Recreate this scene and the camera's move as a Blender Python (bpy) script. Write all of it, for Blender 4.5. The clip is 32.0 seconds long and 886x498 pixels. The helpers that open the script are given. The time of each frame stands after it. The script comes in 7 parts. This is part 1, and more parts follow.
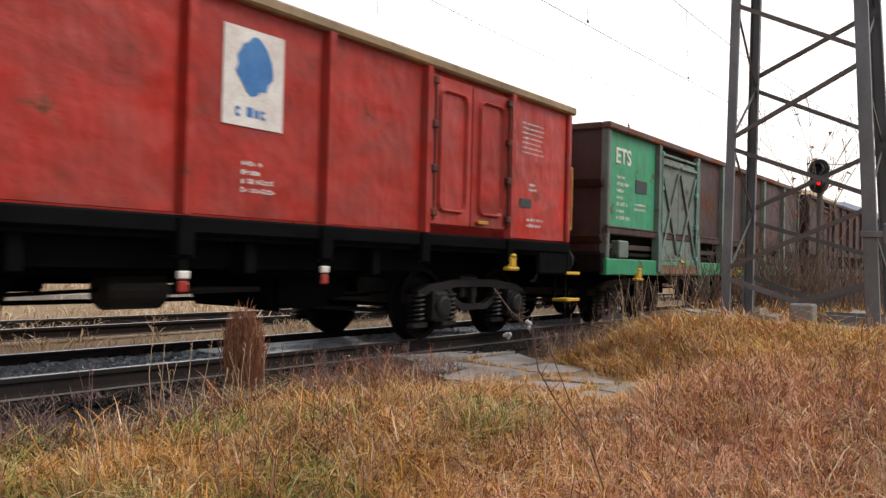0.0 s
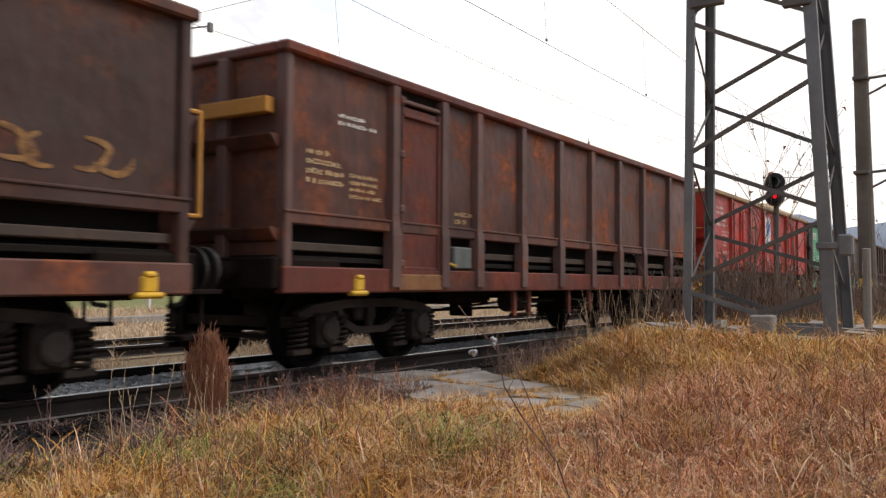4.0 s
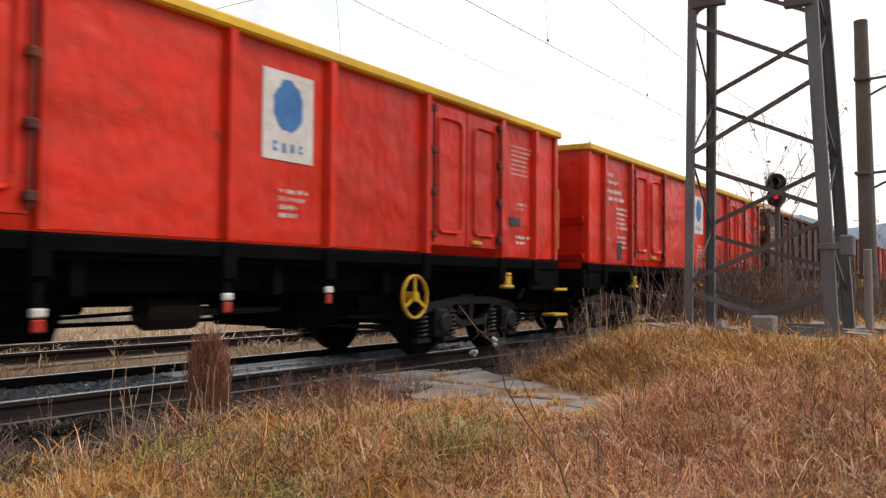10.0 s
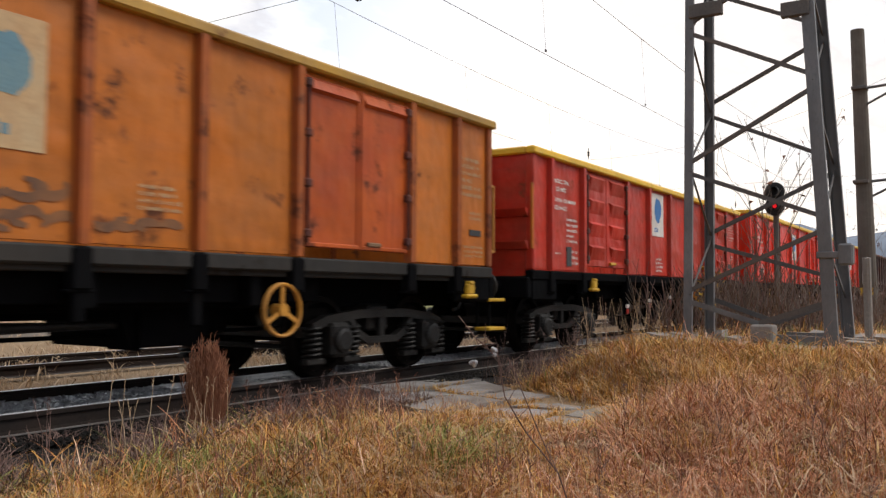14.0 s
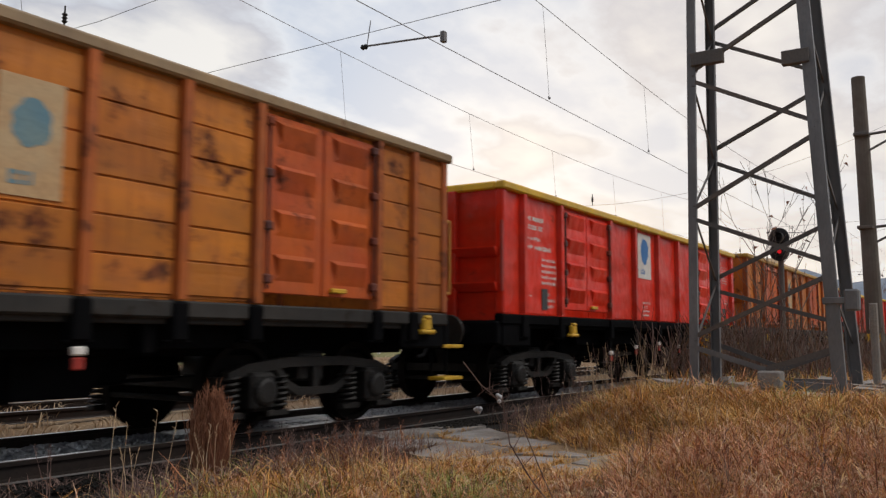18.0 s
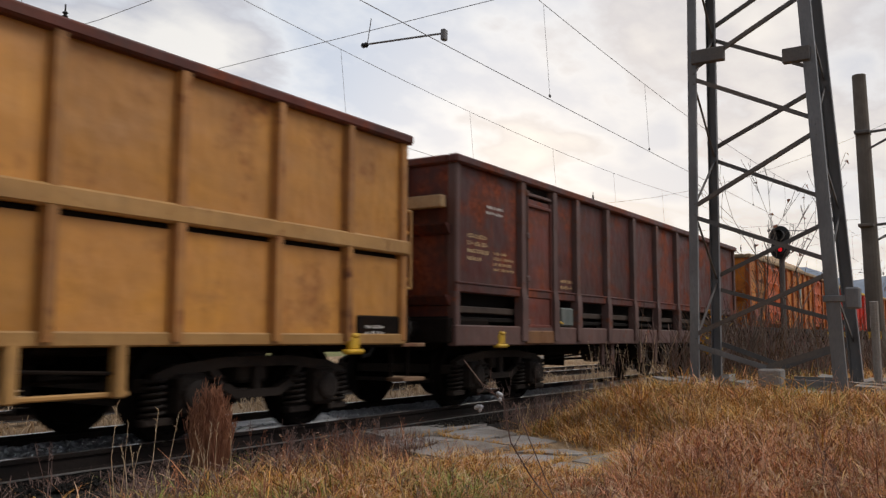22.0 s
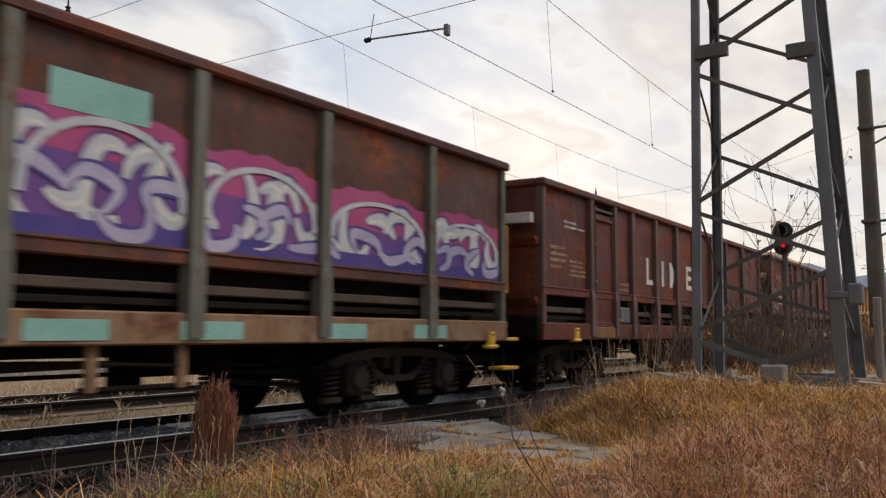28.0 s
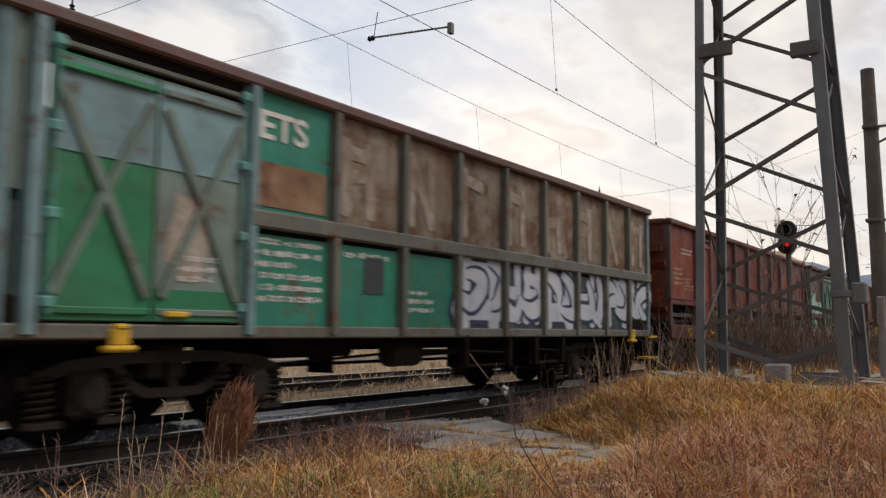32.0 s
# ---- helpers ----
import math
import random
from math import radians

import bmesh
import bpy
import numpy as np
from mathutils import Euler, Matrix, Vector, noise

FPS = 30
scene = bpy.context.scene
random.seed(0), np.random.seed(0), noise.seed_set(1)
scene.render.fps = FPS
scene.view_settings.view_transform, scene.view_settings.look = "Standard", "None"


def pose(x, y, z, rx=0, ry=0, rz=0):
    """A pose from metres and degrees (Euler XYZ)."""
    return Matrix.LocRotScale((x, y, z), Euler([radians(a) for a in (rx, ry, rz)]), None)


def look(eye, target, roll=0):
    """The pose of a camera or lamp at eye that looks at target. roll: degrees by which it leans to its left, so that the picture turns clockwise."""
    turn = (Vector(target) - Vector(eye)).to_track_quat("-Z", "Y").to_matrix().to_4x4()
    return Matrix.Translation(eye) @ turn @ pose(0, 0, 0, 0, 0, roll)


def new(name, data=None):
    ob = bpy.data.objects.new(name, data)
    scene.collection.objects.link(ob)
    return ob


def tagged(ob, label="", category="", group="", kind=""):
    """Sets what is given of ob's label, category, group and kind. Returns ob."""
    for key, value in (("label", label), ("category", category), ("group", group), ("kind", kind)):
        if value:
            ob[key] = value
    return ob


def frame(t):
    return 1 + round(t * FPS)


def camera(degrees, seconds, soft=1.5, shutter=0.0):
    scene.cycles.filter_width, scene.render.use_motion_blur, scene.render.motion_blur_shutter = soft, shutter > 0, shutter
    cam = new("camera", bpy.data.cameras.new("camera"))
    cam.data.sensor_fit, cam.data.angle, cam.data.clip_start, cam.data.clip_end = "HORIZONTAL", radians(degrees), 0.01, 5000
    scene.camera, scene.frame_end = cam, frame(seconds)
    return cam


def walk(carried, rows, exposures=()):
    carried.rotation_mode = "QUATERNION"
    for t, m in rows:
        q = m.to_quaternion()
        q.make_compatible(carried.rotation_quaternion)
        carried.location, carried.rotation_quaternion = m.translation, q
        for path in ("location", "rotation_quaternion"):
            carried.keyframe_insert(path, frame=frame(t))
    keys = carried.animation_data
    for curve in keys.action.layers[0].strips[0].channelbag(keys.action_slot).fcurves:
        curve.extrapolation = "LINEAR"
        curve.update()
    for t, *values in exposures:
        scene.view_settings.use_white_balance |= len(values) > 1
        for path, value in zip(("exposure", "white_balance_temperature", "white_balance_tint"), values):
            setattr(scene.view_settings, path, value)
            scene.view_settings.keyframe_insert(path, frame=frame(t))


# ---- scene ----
cam = camera(54.6, 32.0, soft=1.35, shutter=0.3)
EYE = (0.0, 0.0, 0.964)
# seconds and the camera's three turns; it stands in one spot and is tilted up after 14 s
TURNS = [
    (0, 90.960, -1.410, -54.974),
    (0.5, 91.359, -1.208, -55.744),
    (1, 91.327, -1.018, -56.140),
    (1.1, 91.383, -0.593, -56.316),
    (1.5, 91.442, -0.771, -56.527),
    (2, 91.689, -0.569, -56.748),
    (2.5, 92.131, -0.292, -56.990),
    (4.5, 92.167, -0.428, -57.414),
    (5, 92.097, -0.466, -57.422),
    (5.5, 92.064, -0.407, -57.418),
    (6, 92.041, -0.441, -57.466),
    (6.5, 91.988, -0.432, -57.415),
    (7, 91.961, -0.493, -57.419),
    (7.5, 92.040, -0.454, -57.419),
    (8, 91.988, -0.428, -57.483),
    (8.5, 91.979, -0.525, -57.448),
    (9, 92.096, -0.460, -57.365),
    (9.5, 92.164, -0.445, -57.362),
    (9.9, 92.097, -0.474, -57.313),
    (10, 92.208, -0.462, -57.300),
    (10.5, 92.114, -0.392, -57.324),
    (11, 91.989, -0.381, -57.280),
    (11.5, 92.033, -0.385, -57.245),
    (12, 92.093, -0.371, -57.269),
    (12.5, 92.059, -0.387, -57.274),
    (13, 92.019, -0.466, -57.280),
    (13.5, 92.068, -0.430, -57.333),
    (14, 92.894, -0.225, -57.347),
    (14.5, 93.905, -0.145, -57.237),
    (16.5, 96.901, -0.231, -57.071),
    (17, 96.449, -0.218, -57.076),
    (17.5, 96.066, -0.245, -57.122),
    (18, 95.926, -0.259, -57.051),
    (18.5, 95.788, -0.200, -57.125),
    (19, 95.764, -0.210, -57.102),
    (19.5, 95.835, -0.218, -57.073),
    (20, 95.893, -0.209, -57.048),
    (20.5, 95.903, -0.212, -57.024),
    (21, 95.806, -0.235, -57.054),
    (21.5, 95.746, -0.283, -57.044),
    (22, 95.806, -0.227, -57.004),
    (22.5, 95.840, -0.221, -56.971),
    (23, 95.769, -0.231, -56.972),
    (23.5, 95.592, -0.282, -56.994),
    (24, 95.642, -0.292, -56.992),
    (24.5, 95.681, -0.259, -56.979),
    (25, 95.563, -0.320, -56.948),
    (25.5, 95.566, -0.290, -56.934),
    (27.5, 95.476, -0.377, -56.846),
    (28, 95.491, -0.341, -56.844),
    (28.5, 95.382, -0.356, -56.837),
    (29, 95.342, -0.373, -56.833),
    (29.5, 95.412, -0.375, -56.821),
    (30, 95.406, -0.371, -56.823),
    (30.5, 95.340, -0.415, -56.950),
    (31, 95.257, -0.401, -56.843),
    (31.5, 95.328, -0.444, -56.620),
    (32, 95.388, -0.445, -56.634),
]
walk(cam, [(t, pose(*EYE, a, b, c)) for t, a, b, c in TURNS],
     exposures=[(0, 0.42), (2.5, 0.32), (5, 0.29), (13.5, 0.22), (16.5, -0.30), (32, -0.26)])

# ---------------------------------------------------------------- world, sun
world = bpy.data.worlds.new("world")
scene.world = world
world.use_nodes = True


def link_world():
    nt = world.node_tree
    nt.nodes.clear()
    N, L = nt.nodes.new, nt.links.new
    out, bg = N("ShaderNodeOutputWorld"), N("ShaderNodeBackground")
    sky = N("ShaderNodeTexSky")
    sky.sky_type, sky.sun_disc = "NISHITA", False
    sky.sun_elevation, sky.sun_rotation = radians(14), radians(60)
    co = N("ShaderNodeTexCoord")
    sep = N("ShaderNodeSeparateXYZ")
    L(co.outputs["Generated"], sep.inputs[0])
    # clouds lie on a flat layer: direction divided by its height
    den = N("ShaderNodeMath"); den.operation = "ADD"; den.inputs[1].default_value = 0.22
    L(sep.outputs[2], den.inputs[0])
    dv = N("ShaderNodeVectorMath"); dv.operation = "DIVIDE"
    cmb = N("ShaderNodeCombineXYZ")
    for i in range(3):
        L(den.outputs[0], cmb.inputs[i])
    L(co.outputs["Generated"], dv.inputs[0]); L(cmb.outputs[0], dv.inputs[1])
    n1 = N("ShaderNodeTexNoise"); n1.inputs["Scale"].default_value = 1.9; n1.inputs["Detail"].default_value = 7; n1.inputs["Roughness"].default_value = 0.52
    mp = N("ShaderNodeMapping"); mp.inputs["Location"].default_value = (3.1, 1.4, 0.3); mp.inputs["Scale"].default_value = (1.0, 1.35, 1.0)
    L(dv.outputs[0], mp.inputs[0]); L(mp.outputs[0], n1.inputs["Vector"])
    ramp = N("ShaderNodeValToRGB")
    el = ramp.color_ramp.elements
    el[0].position, el[0].color = 0.38, (0.65, 0.74, 0.90, 1)
    el[1].position, el[1].color = 0.66, (1.10, 1.07, 1.03, 1)
    e = el.new(0.47); e.color = (0.90, 0.95, 1.03, 1)
    e = el.new(0.53); e.color = (0.69, 0.70, 0.77, 1)
    L(n1.outputs[0], ramp.inputs[0])
    # evening warmth low over the far end of the line
    dot = N("ShaderNodeVectorMath"); dot.operation = "DOT_PRODUCT"; dot.inputs[1].default_value = (0.985, 0.17, 0.05)
    nrm = N("ShaderNodeVectorMath"); nrm.operation = "NORMALIZE"
    L(co.outputs["Generated"], nrm.inputs[0]); L(nrm.outputs[0], dot.inputs[0])
    mr = N("ShaderNodeMapRange"); mr.inputs[1].default_value, mr.inputs[2].default_value = 0.84, 1.0
    mr.inputs[3].default_value, mr.inputs[4].default_value = 0.0, 0.42
    L(dot.outputs["Value"], mr.inputs[0])
    warm = N("ShaderNodeMix"); warm.data_type = "RGBA"
    warm.inputs[7].default_value = (1.16, 1.00, 0.86, 1)
    L(mr.outputs[0], warm.inputs[0]); L(ramp.outputs[0], warm.inputs[6])
    side = N("ShaderNodeVectorMath"); side.operation = "DOT_PRODUCT"; side.inputs[1].default_value = (0.92, 0.39, 0.0)
    L(nrm.outputs[0], side.inputs[0])
    fall = N("ShaderNodeMapRange")
    for i, v in ((1, -1.0), (2, 1.0), (3, 0.72), (4, 1.20)):
        fall.inputs[i].default_value = v
    L(side.outputs["Value"], fall.inputs[0])
    glow = N("ShaderNodeVectorMath"); glow.operation = "SCALE"
    L(warm.outputs[2], glow.inputs[0]); L(fall.outputs[0], glow.inputs[3])
    sc = N("ShaderNodeVectorMath"); sc.operation = "SCALE"; sc.inputs[3].default_value = 0.015
    L(sky.outputs[0], sc.inputs[0])
    add = N("ShaderNodeVectorMath"); add.operation = "ADD"
    L(sc.outputs[0], add.inputs[0]); L(glow.outputs[0], add.inputs[1])
    L(add.outputs[0], bg.inputs[0])
    bg.inputs[1].default_value = 0.78
    L(bg.outputs[0], out.inputs[0])


link_world()
sun = new("sun", bpy.data.lights.new("sun", "SUN"))
sun.data.energy, sun.data.angle, sun.data.color = 2.25, radians(25), (1.0, 0.945, 0.875)
sun.matrix_world = look((14, -5, 15.5), (6, 6, 0))

# ---------------------------------------------------------------- materials
MATS = {}


def material(name):
    m = bpy.data.materials.new(name)
    m.use_nodes = True
    nt = m.node_tree
    return m, nt, nt.nodes["Principled BSDF"]


def mixc(nt, fac, a, b):
    """A colour mix; a and b are sockets or colours."""
    n = nt.nodes.new("ShaderNodeMix")
    n.data_type = "RGBA"
    for i, v in ((0, fac), (6, a), (7, b)):
        if isinstance(v, bpy.types.NodeSocket):
            nt.links.new(v, n.inputs[i])
        else:
            n.inputs[i].default_value = (*v, 1) if isinstance(v, tuple) else v
    return n.outputs[2]


def noise_at(nt, scale, detail=4, stretch=(1, 1, 1), lo=0.4, hi=0.6, shift=0.0, rough=0.55):
    N, L = nt.nodes.new, nt.links.new
    co, mp, n, mr = N("ShaderNodeTexCoord"), N("ShaderNodeMapping"), N("ShaderNodeTexNoise"), N("ShaderNodeMapRange")
    mp.inputs["Scale"].default_value, mp.inputs["Location"].default_value = stretch, (shift, shift * 1.7, shift * 0.6)
    n.inputs["Scale"].default_value, n.inputs["Detail"].default_value, n.inputs["Roughness"].default_value = scale, detail, rough
    mr.inputs[1].default_value, mr.inputs[2].default_value = lo, hi
    L(co.outputs["Object"], mp.inputs[0]); L(mp.outputs[0], n.inputs["Vector"]); L(n.outputs[0], mr.inputs[0])
    return mr.outputs[0]


def times(nt, a, b, op="MULTIPLY"):
    n = nt.nodes.new("ShaderNodeMath")
    n.operation, n.use_clamp = op, op != "SUBTRACT"
    for i, v in ((0, a), (1, b)):
        if isinstance(v, bpy.types.NodeSocket):
            nt.links.new(v, n.inputs[i])
        else:
            n.inputs[i].default_value = v
    return n.outputs[0]


def bump(nt, bsdf, height, strength, distance):
    b = nt.nodes.new("ShaderNodeBump")
    b.inputs["Strength"].default_value, b.inputs["Distance"].default_value = strength, distance
    nt.links.new(height, b.inputs["Height"])
    nt.links.new(b.outputs[0], bsdf.inputs["Normal"])


def paint(name, col, fade, rust, rust_amount=0.3, dirt=0.4, rough=0.5, dents=0.5, planks=0.0, shift=0.0, spec=0.4, bloom=2.4, soft=0.0):
    """Old paint on sheet steel: faded patches, rust blooms and runs, road dirt, dents."""
    if name in MATS:
        return MATS[name]
    m, nt, b = material(name)
    c = mixc(nt, noise_at(nt, 1.1, 6, (1, 1, 1.3), 0.38, 0.62, shift), col, fade)
    c = mixc(nt, times(nt, noise_at(nt, 9, 3, (1, 1, 0.25), 0.45, 0.8, shift + 3), 0.35), c, tuple(x * 0.55 for x in col))
    bloom = noise_at(nt, bloom, (4 if soft else 9), (1, 1, 1.1), 0.66 - 0.28 * rust_amount - soft, 0.74 - 0.2 * rust_amount + soft, shift + 7, 0.66)
    runs = times(nt, noise_at(nt, 16, 3, (1, 1, 0.05), 0.56, 0.72, shift + 1), 0.55 * min(1, rust_amount * 1.6))
    mask = times(nt, bloom, runs, "ADD")
    rc = mixc(nt, noise_at(nt, 14, 6, (1, 1, 1), 0.35, 0.65), rust, tuple(x * 0.45 for x in rust))
    c = mixc(nt, mask, c, rc)
    c = mixc(nt, times(nt, noise_at(nt, 3.3, 6, (0.6, 0.6, 1.6), 0.42, 0.75, shift + 5), dirt), c, (0.055, 0.045, 0.038))
    info = nt.nodes.new("ShaderNodeObjectInfo")
    hsv = nt.nodes.new("ShaderNodeHueSaturation")
    v = nt.nodes.new("ShaderNodeMapRange")
    v.inputs[3].default_value, v.inputs[4].default_value = 0.82, 1.14
    nt.links.new(info.outputs["Random"], v.inputs[0]); nt.links.new(v.outputs[0], hsv.inputs["Value"])
    nt.links.new(c, hsv.inputs["Color"])
    nt.links.new(hsv.outputs[0], b.inputs["Base Color"])
    b.inputs["Specular IOR Level"].default_value = spec
    r = nt.nodes.new("ShaderNodeMapRange")
    r.inputs[3].default_value, r.inputs[4].default_value = rough, 0.92
    nt.links.new(mask, r.inputs[0]); nt.links.new(r.outputs[0], b.inputs["Roughness"])
    h = times(nt, noise_at(nt, 2.2, 2, (1, 1, 0.8), 0.2, 0.8, shift), noise_at(nt, 22, 5, (1, 1, 1), 0.0, 8.0), "ADD")
    if planks:
        h = times(nt, h, noise_at(nt, 2.5, 2, (0.2, 1, 4), -1.2, 2.4), "ADD")
    n = nt.nodes.new("ShaderNodeMath"); n.operation = "ADD"
    nt.links.new(h, n.inputs[0]); nt.links.new(noise_at(nt, 0.9, 1.5, (0.7, 1, 2.2), 0.0, 1.0, shift + 2, 0.4), n.inputs[1])
    bump(nt, b, n.outputs[0], dents, 0.055)
    MATS[name] = m
    return m


def rough_stuff(name, cols, scale=6.0, rough=0.85, relief=0.5, depth=0.02, metal=0.0, stretch=(1, 1, 1), fine=40, spec=0.35):
    """Any plain worn surface: three tones at two scales with relief."""
    if name in MATS:
        return MATS[name]
    m, nt, b = material(name)
    c = mixc(nt, noise_at(nt, scale, 6, stretch, 0.35, 0.65), cols[0], cols[1])
    c = mixc(nt, noise_at(nt, scale * 0.23, 4, stretch, 0.42, 0.7, 4.0), c, cols[2])
    c = mixc(nt, times(nt, noise_at(nt, fine, 3, stretch, 0.45, 0.8, 2.0), 0.5), c, tuple(x * 0.5 for x in cols[0]))
    nt.links.new(c, b.inputs["Base Color"])
    b.inputs["Roughness"].default_value, b.inputs["Metallic"].default_value = rough, metal
    b.inputs["Specular IOR Level"].default_value = spec
    bump(nt, b, noise_at(nt, fine, 6, stretch, 0.2, 0.8), relief, depth)
    MATS[name] = m
    return m


def flora(name, tones, rough=0.8, sheen=0.15):
    """Blades, stems and leaves: each island takes its own tone."""
    if name in MATS:
        return MATS[name]
    m, nt, b = material(name)
    g = nt.nodes.new("ShaderNodeNewGeometry")
    ramp = nt.nodes.new("ShaderNodeValToRGB")
    el = ramp.color_ramp.elements
    el[0].color, el[1].color = (*tones[0], 1), (*tones[-1], 1)
    for i, c in enumerate(tones[1:-1]):
        e = el.new((i + 1) / (len(tones) - 1)); e.color = (*c, 1)
    nt.links.new(g.outputs["Random Per Island"], ramp.inputs[0])
    c = mixc(nt, times(nt, noise_at(nt, 1.7, 5, (1, 1, 1), 0.40, 0.66), 0.45), ramp.outputs[0], tuple(x * 0.45 for x in tones[0]))
    nt.links.new(c, b.inputs["Base Color"])
    b.inputs["Roughness"].default_value = rough
    b.inputs["Specular IOR Level"].default_value = sheen
    MATS[name] = m
    return m


def lit(name, col, strength):
    m, nt, b = material(name)
    b.inputs["Base Color"].default_value = (*col, 1)
    b.inputs["Emission Color"].default_value, b.inputs["Emission Strength"].default_value = (*col, 1), strength
    return m


RUST = (0.20, 0.075, 0.035)
DARKRUST = (0.085, 0.045, 0.033)
RED_OLD = paint("faded_red_paint", (0.42, 0.030, 0.019), (0.34, 0.050, 0.038), RUST, 0.18, 0.34, 0.36, 0.7, spec=0.2)
RED_NEW = paint("fresh_red_paint", (0.68, 0.026, 0.008), (0.58, 0.034, 0.013), DARKRUST, 0.08, 0.24, 0.30, 0.7, shift=11, spec=0.24)
RED_DUSTY = paint("dusty_red_paint", (0.50, 0.034, 0.018), (0.41, 0.050, 0.030), RUST, 0.16, 0.30, 0.40, 0.7, shift=23, spec=0.18)
YELLOW = paint("yellow_rim_paint", (0.72, 0.435, 0.018), (0.62, 0.37, 0.03), RUST, 0.06, 0.10, 0.45, 0.2)
TAN_RIM = paint("tan_rim_paint", (0.36, 0.24, 0.12), (0.26, 0.18, 0.10), RUST, 0.25, 0.3, 0.6, 0.3)
ORANGE = paint("orange_paint", (0.53, 0.150, 0.016), (0.46, 0.145, 0.022), (0.13, 0.045, 0.022), 0.28, 0.24, 0.45, 0.5, shift=5, spec=0.25)
ORUST = paint("rusty_orange_post_paint", (0.40, 0.105, 0.022), (0.32, 0.085, 0.024), (0.14, 0.045, 0.024), 0.40, 0.30, 0.5, 0.3, shift=39, spec=0.2)
ORANGE_R = paint("red_orange_door_paint", (0.50, 0.105, 0.018), (0.42, 0.075, 0.020), (0.17, 0.045, 0.022), 0.30, 0.26, 0.45, 0.4, shift=41, spec=0.22)
OCHRE_RIM = paint("ochre_rim_paint", (0.50, 0.28, 0.035), (0.40, 0.23, 0.05), RUST, 0.15, 0.2, 0.5, 0.3, shift=43)
ORANGE_W = paint("orange_wood_paint", (0.51, 0.170, 0.018), (0.44, 0.135, 0.020), (0.17, 0.05, 0.02), 0.42, 0.30, 0.5, 0.4, planks=1.0, shift=31, spec=0.25)
YELLOW_W = paint("mustard_paint", (0.54, 0.245, 0.045), (0.45, 0.205, 0.052), (0.27, 0.085, 0.02), 0.20, 0.16, 0.45, 0.4, shift=17, bloom=1.3, soft=0.06)
MUSTPOST = paint("rusty_mustard_post_paint", (0.40, 0.185, 0.045), (0.33, 0.145, 0.040), (0.22, 0.075, 0.025), 0.36, 0.28, 0.55, 0.3, shift=35)
YELLOW_P = paint("pale_mustard_paint", (0.43, 0.235, 0.075), (0.38, 0.20, 0.06), (0.26, 0.10, 0.03), 0.2, 0.25, 0.55, 0.3, shift=27)
BROWN = paint("brown_wagon_paint", (0.072, 0.033, 0.027), (0.118, 0.056, 0.045), (0.31, 0.090, 0.034), 0.46, 0.45, 0.42, 0.4, shift=2, bloom=1.2, soft=0.05, spec=0.16)
BROWN_RED = paint("red_brown_wagon_paint", (0.135, 0.036, 0.026), (0.090, 0.033, 0.027), (0.31, 0.075, 0.028), 0.42, 0.42, 0.42, 0.4, shift=9, bloom=1.2, soft=0.05, spec=0.16)
RUST_RED = paint("rust_red_wagon_paint", (0.235, 0.048, 0.027), (0.15, 0.040, 0.027), (0.33, 0.095, 0.036), 0.46, 0.36, 0.42, 0.4, shift=33, bloom=1.1, soft=0.05, spec=0.16)
BROWN_DARK = paint("maroon_wagon_paint", (0.100, 0.032, 0.027), (0.075, 0.031, 0.027), (0.30, 0.070, 0.027), 0.44, 0.45, 0.42, 0.4, shift=13, bloom=1.1, soft=0.05, spec=0.16)
BROWN_GREY = paint("grey_brown_wagon_paint", (0.052, 0.030, 0.027), (0.074, 0.040, 0.035), (0.17, 0.058, 0.030), 0.34, 0.45, 0.45, 0.4, shift=19, bloom=1.3, soft=0.05, spec=0.16)
GREEN = paint("green_paint", (0.030, 0.30, 0.125), (0.05, 0.33, 0.17), RUST, 0.25, 0.25, 0.5, 0.3, shift=3)
TEAL = paint("teal_paint", (0.12, 0.33, 0.28), (0.10, 0.24, 0.21), (0.13, 0.075, 0.045), 0.34, 0.3, 0.55, 0.3, shift=8)
GREYGREEN = paint("grey_green_paint", (0.15, 0.20, 0.165), (0.12, 0.14, 0.12), (0.14, 0.075, 0.045), 0.34, 0.35, 0.6, 0.3, shift=6)
DULLGREEN = paint("dull_green_brace_paint", (0.030, 0.16, 0.075), (0.045, 0.17, 0.09), (0.10, 0.06, 0.04), 0.3, 0.3, 0.55, 0.3, shift=22)
DEEPGREEN = paint("deep_green_paint", (0.018, 0.165, 0.060), (0.022, 0.19, 0.08), (0.10, 0.06, 0.04), 0.2, 0.3, 0.5, 0.4, shift=15)
SEAGREEN = paint("sea_green_paint", (0.012, 0.165, 0.105), (0.02, 0.19, 0.125), (0.14, 0.075, 0.045), 0.28, 0.3, 0.5, 0.4, shift=16)
DRABPOST = paint("drab_olive_post_paint", (0.135, 0.130, 0.105), (0.105, 0.10, 0.082), (0.15, 0.08, 0.05), 0.35, 0.3, 0.65, 0.3, shift=20)
BLUEGREY = paint("blue_grey_post_paint", (0.16, 0.26, 0.27), (0.13, 0.20, 0.21), (0.15, 0.08, 0.05), 0.3, 0.3, 0.55, 0.3, shift=18)
DUSTPOST = paint("dusty_brown_post_paint", (0.12, 0.062, 0.052), (0.095, 0.048, 0.041), (0.22, 0.07, 0.035), 0.3, 0.35, 0.6, 0.4, shift=21)
DARKTEAL = paint("dark_teal_paint", (0.030, 0.056, 0.052), (0.045, 0.075, 0.068), (0.06, 0.04, 0.03), 0.3, 0.4, 0.55, 0.4, shift=25)
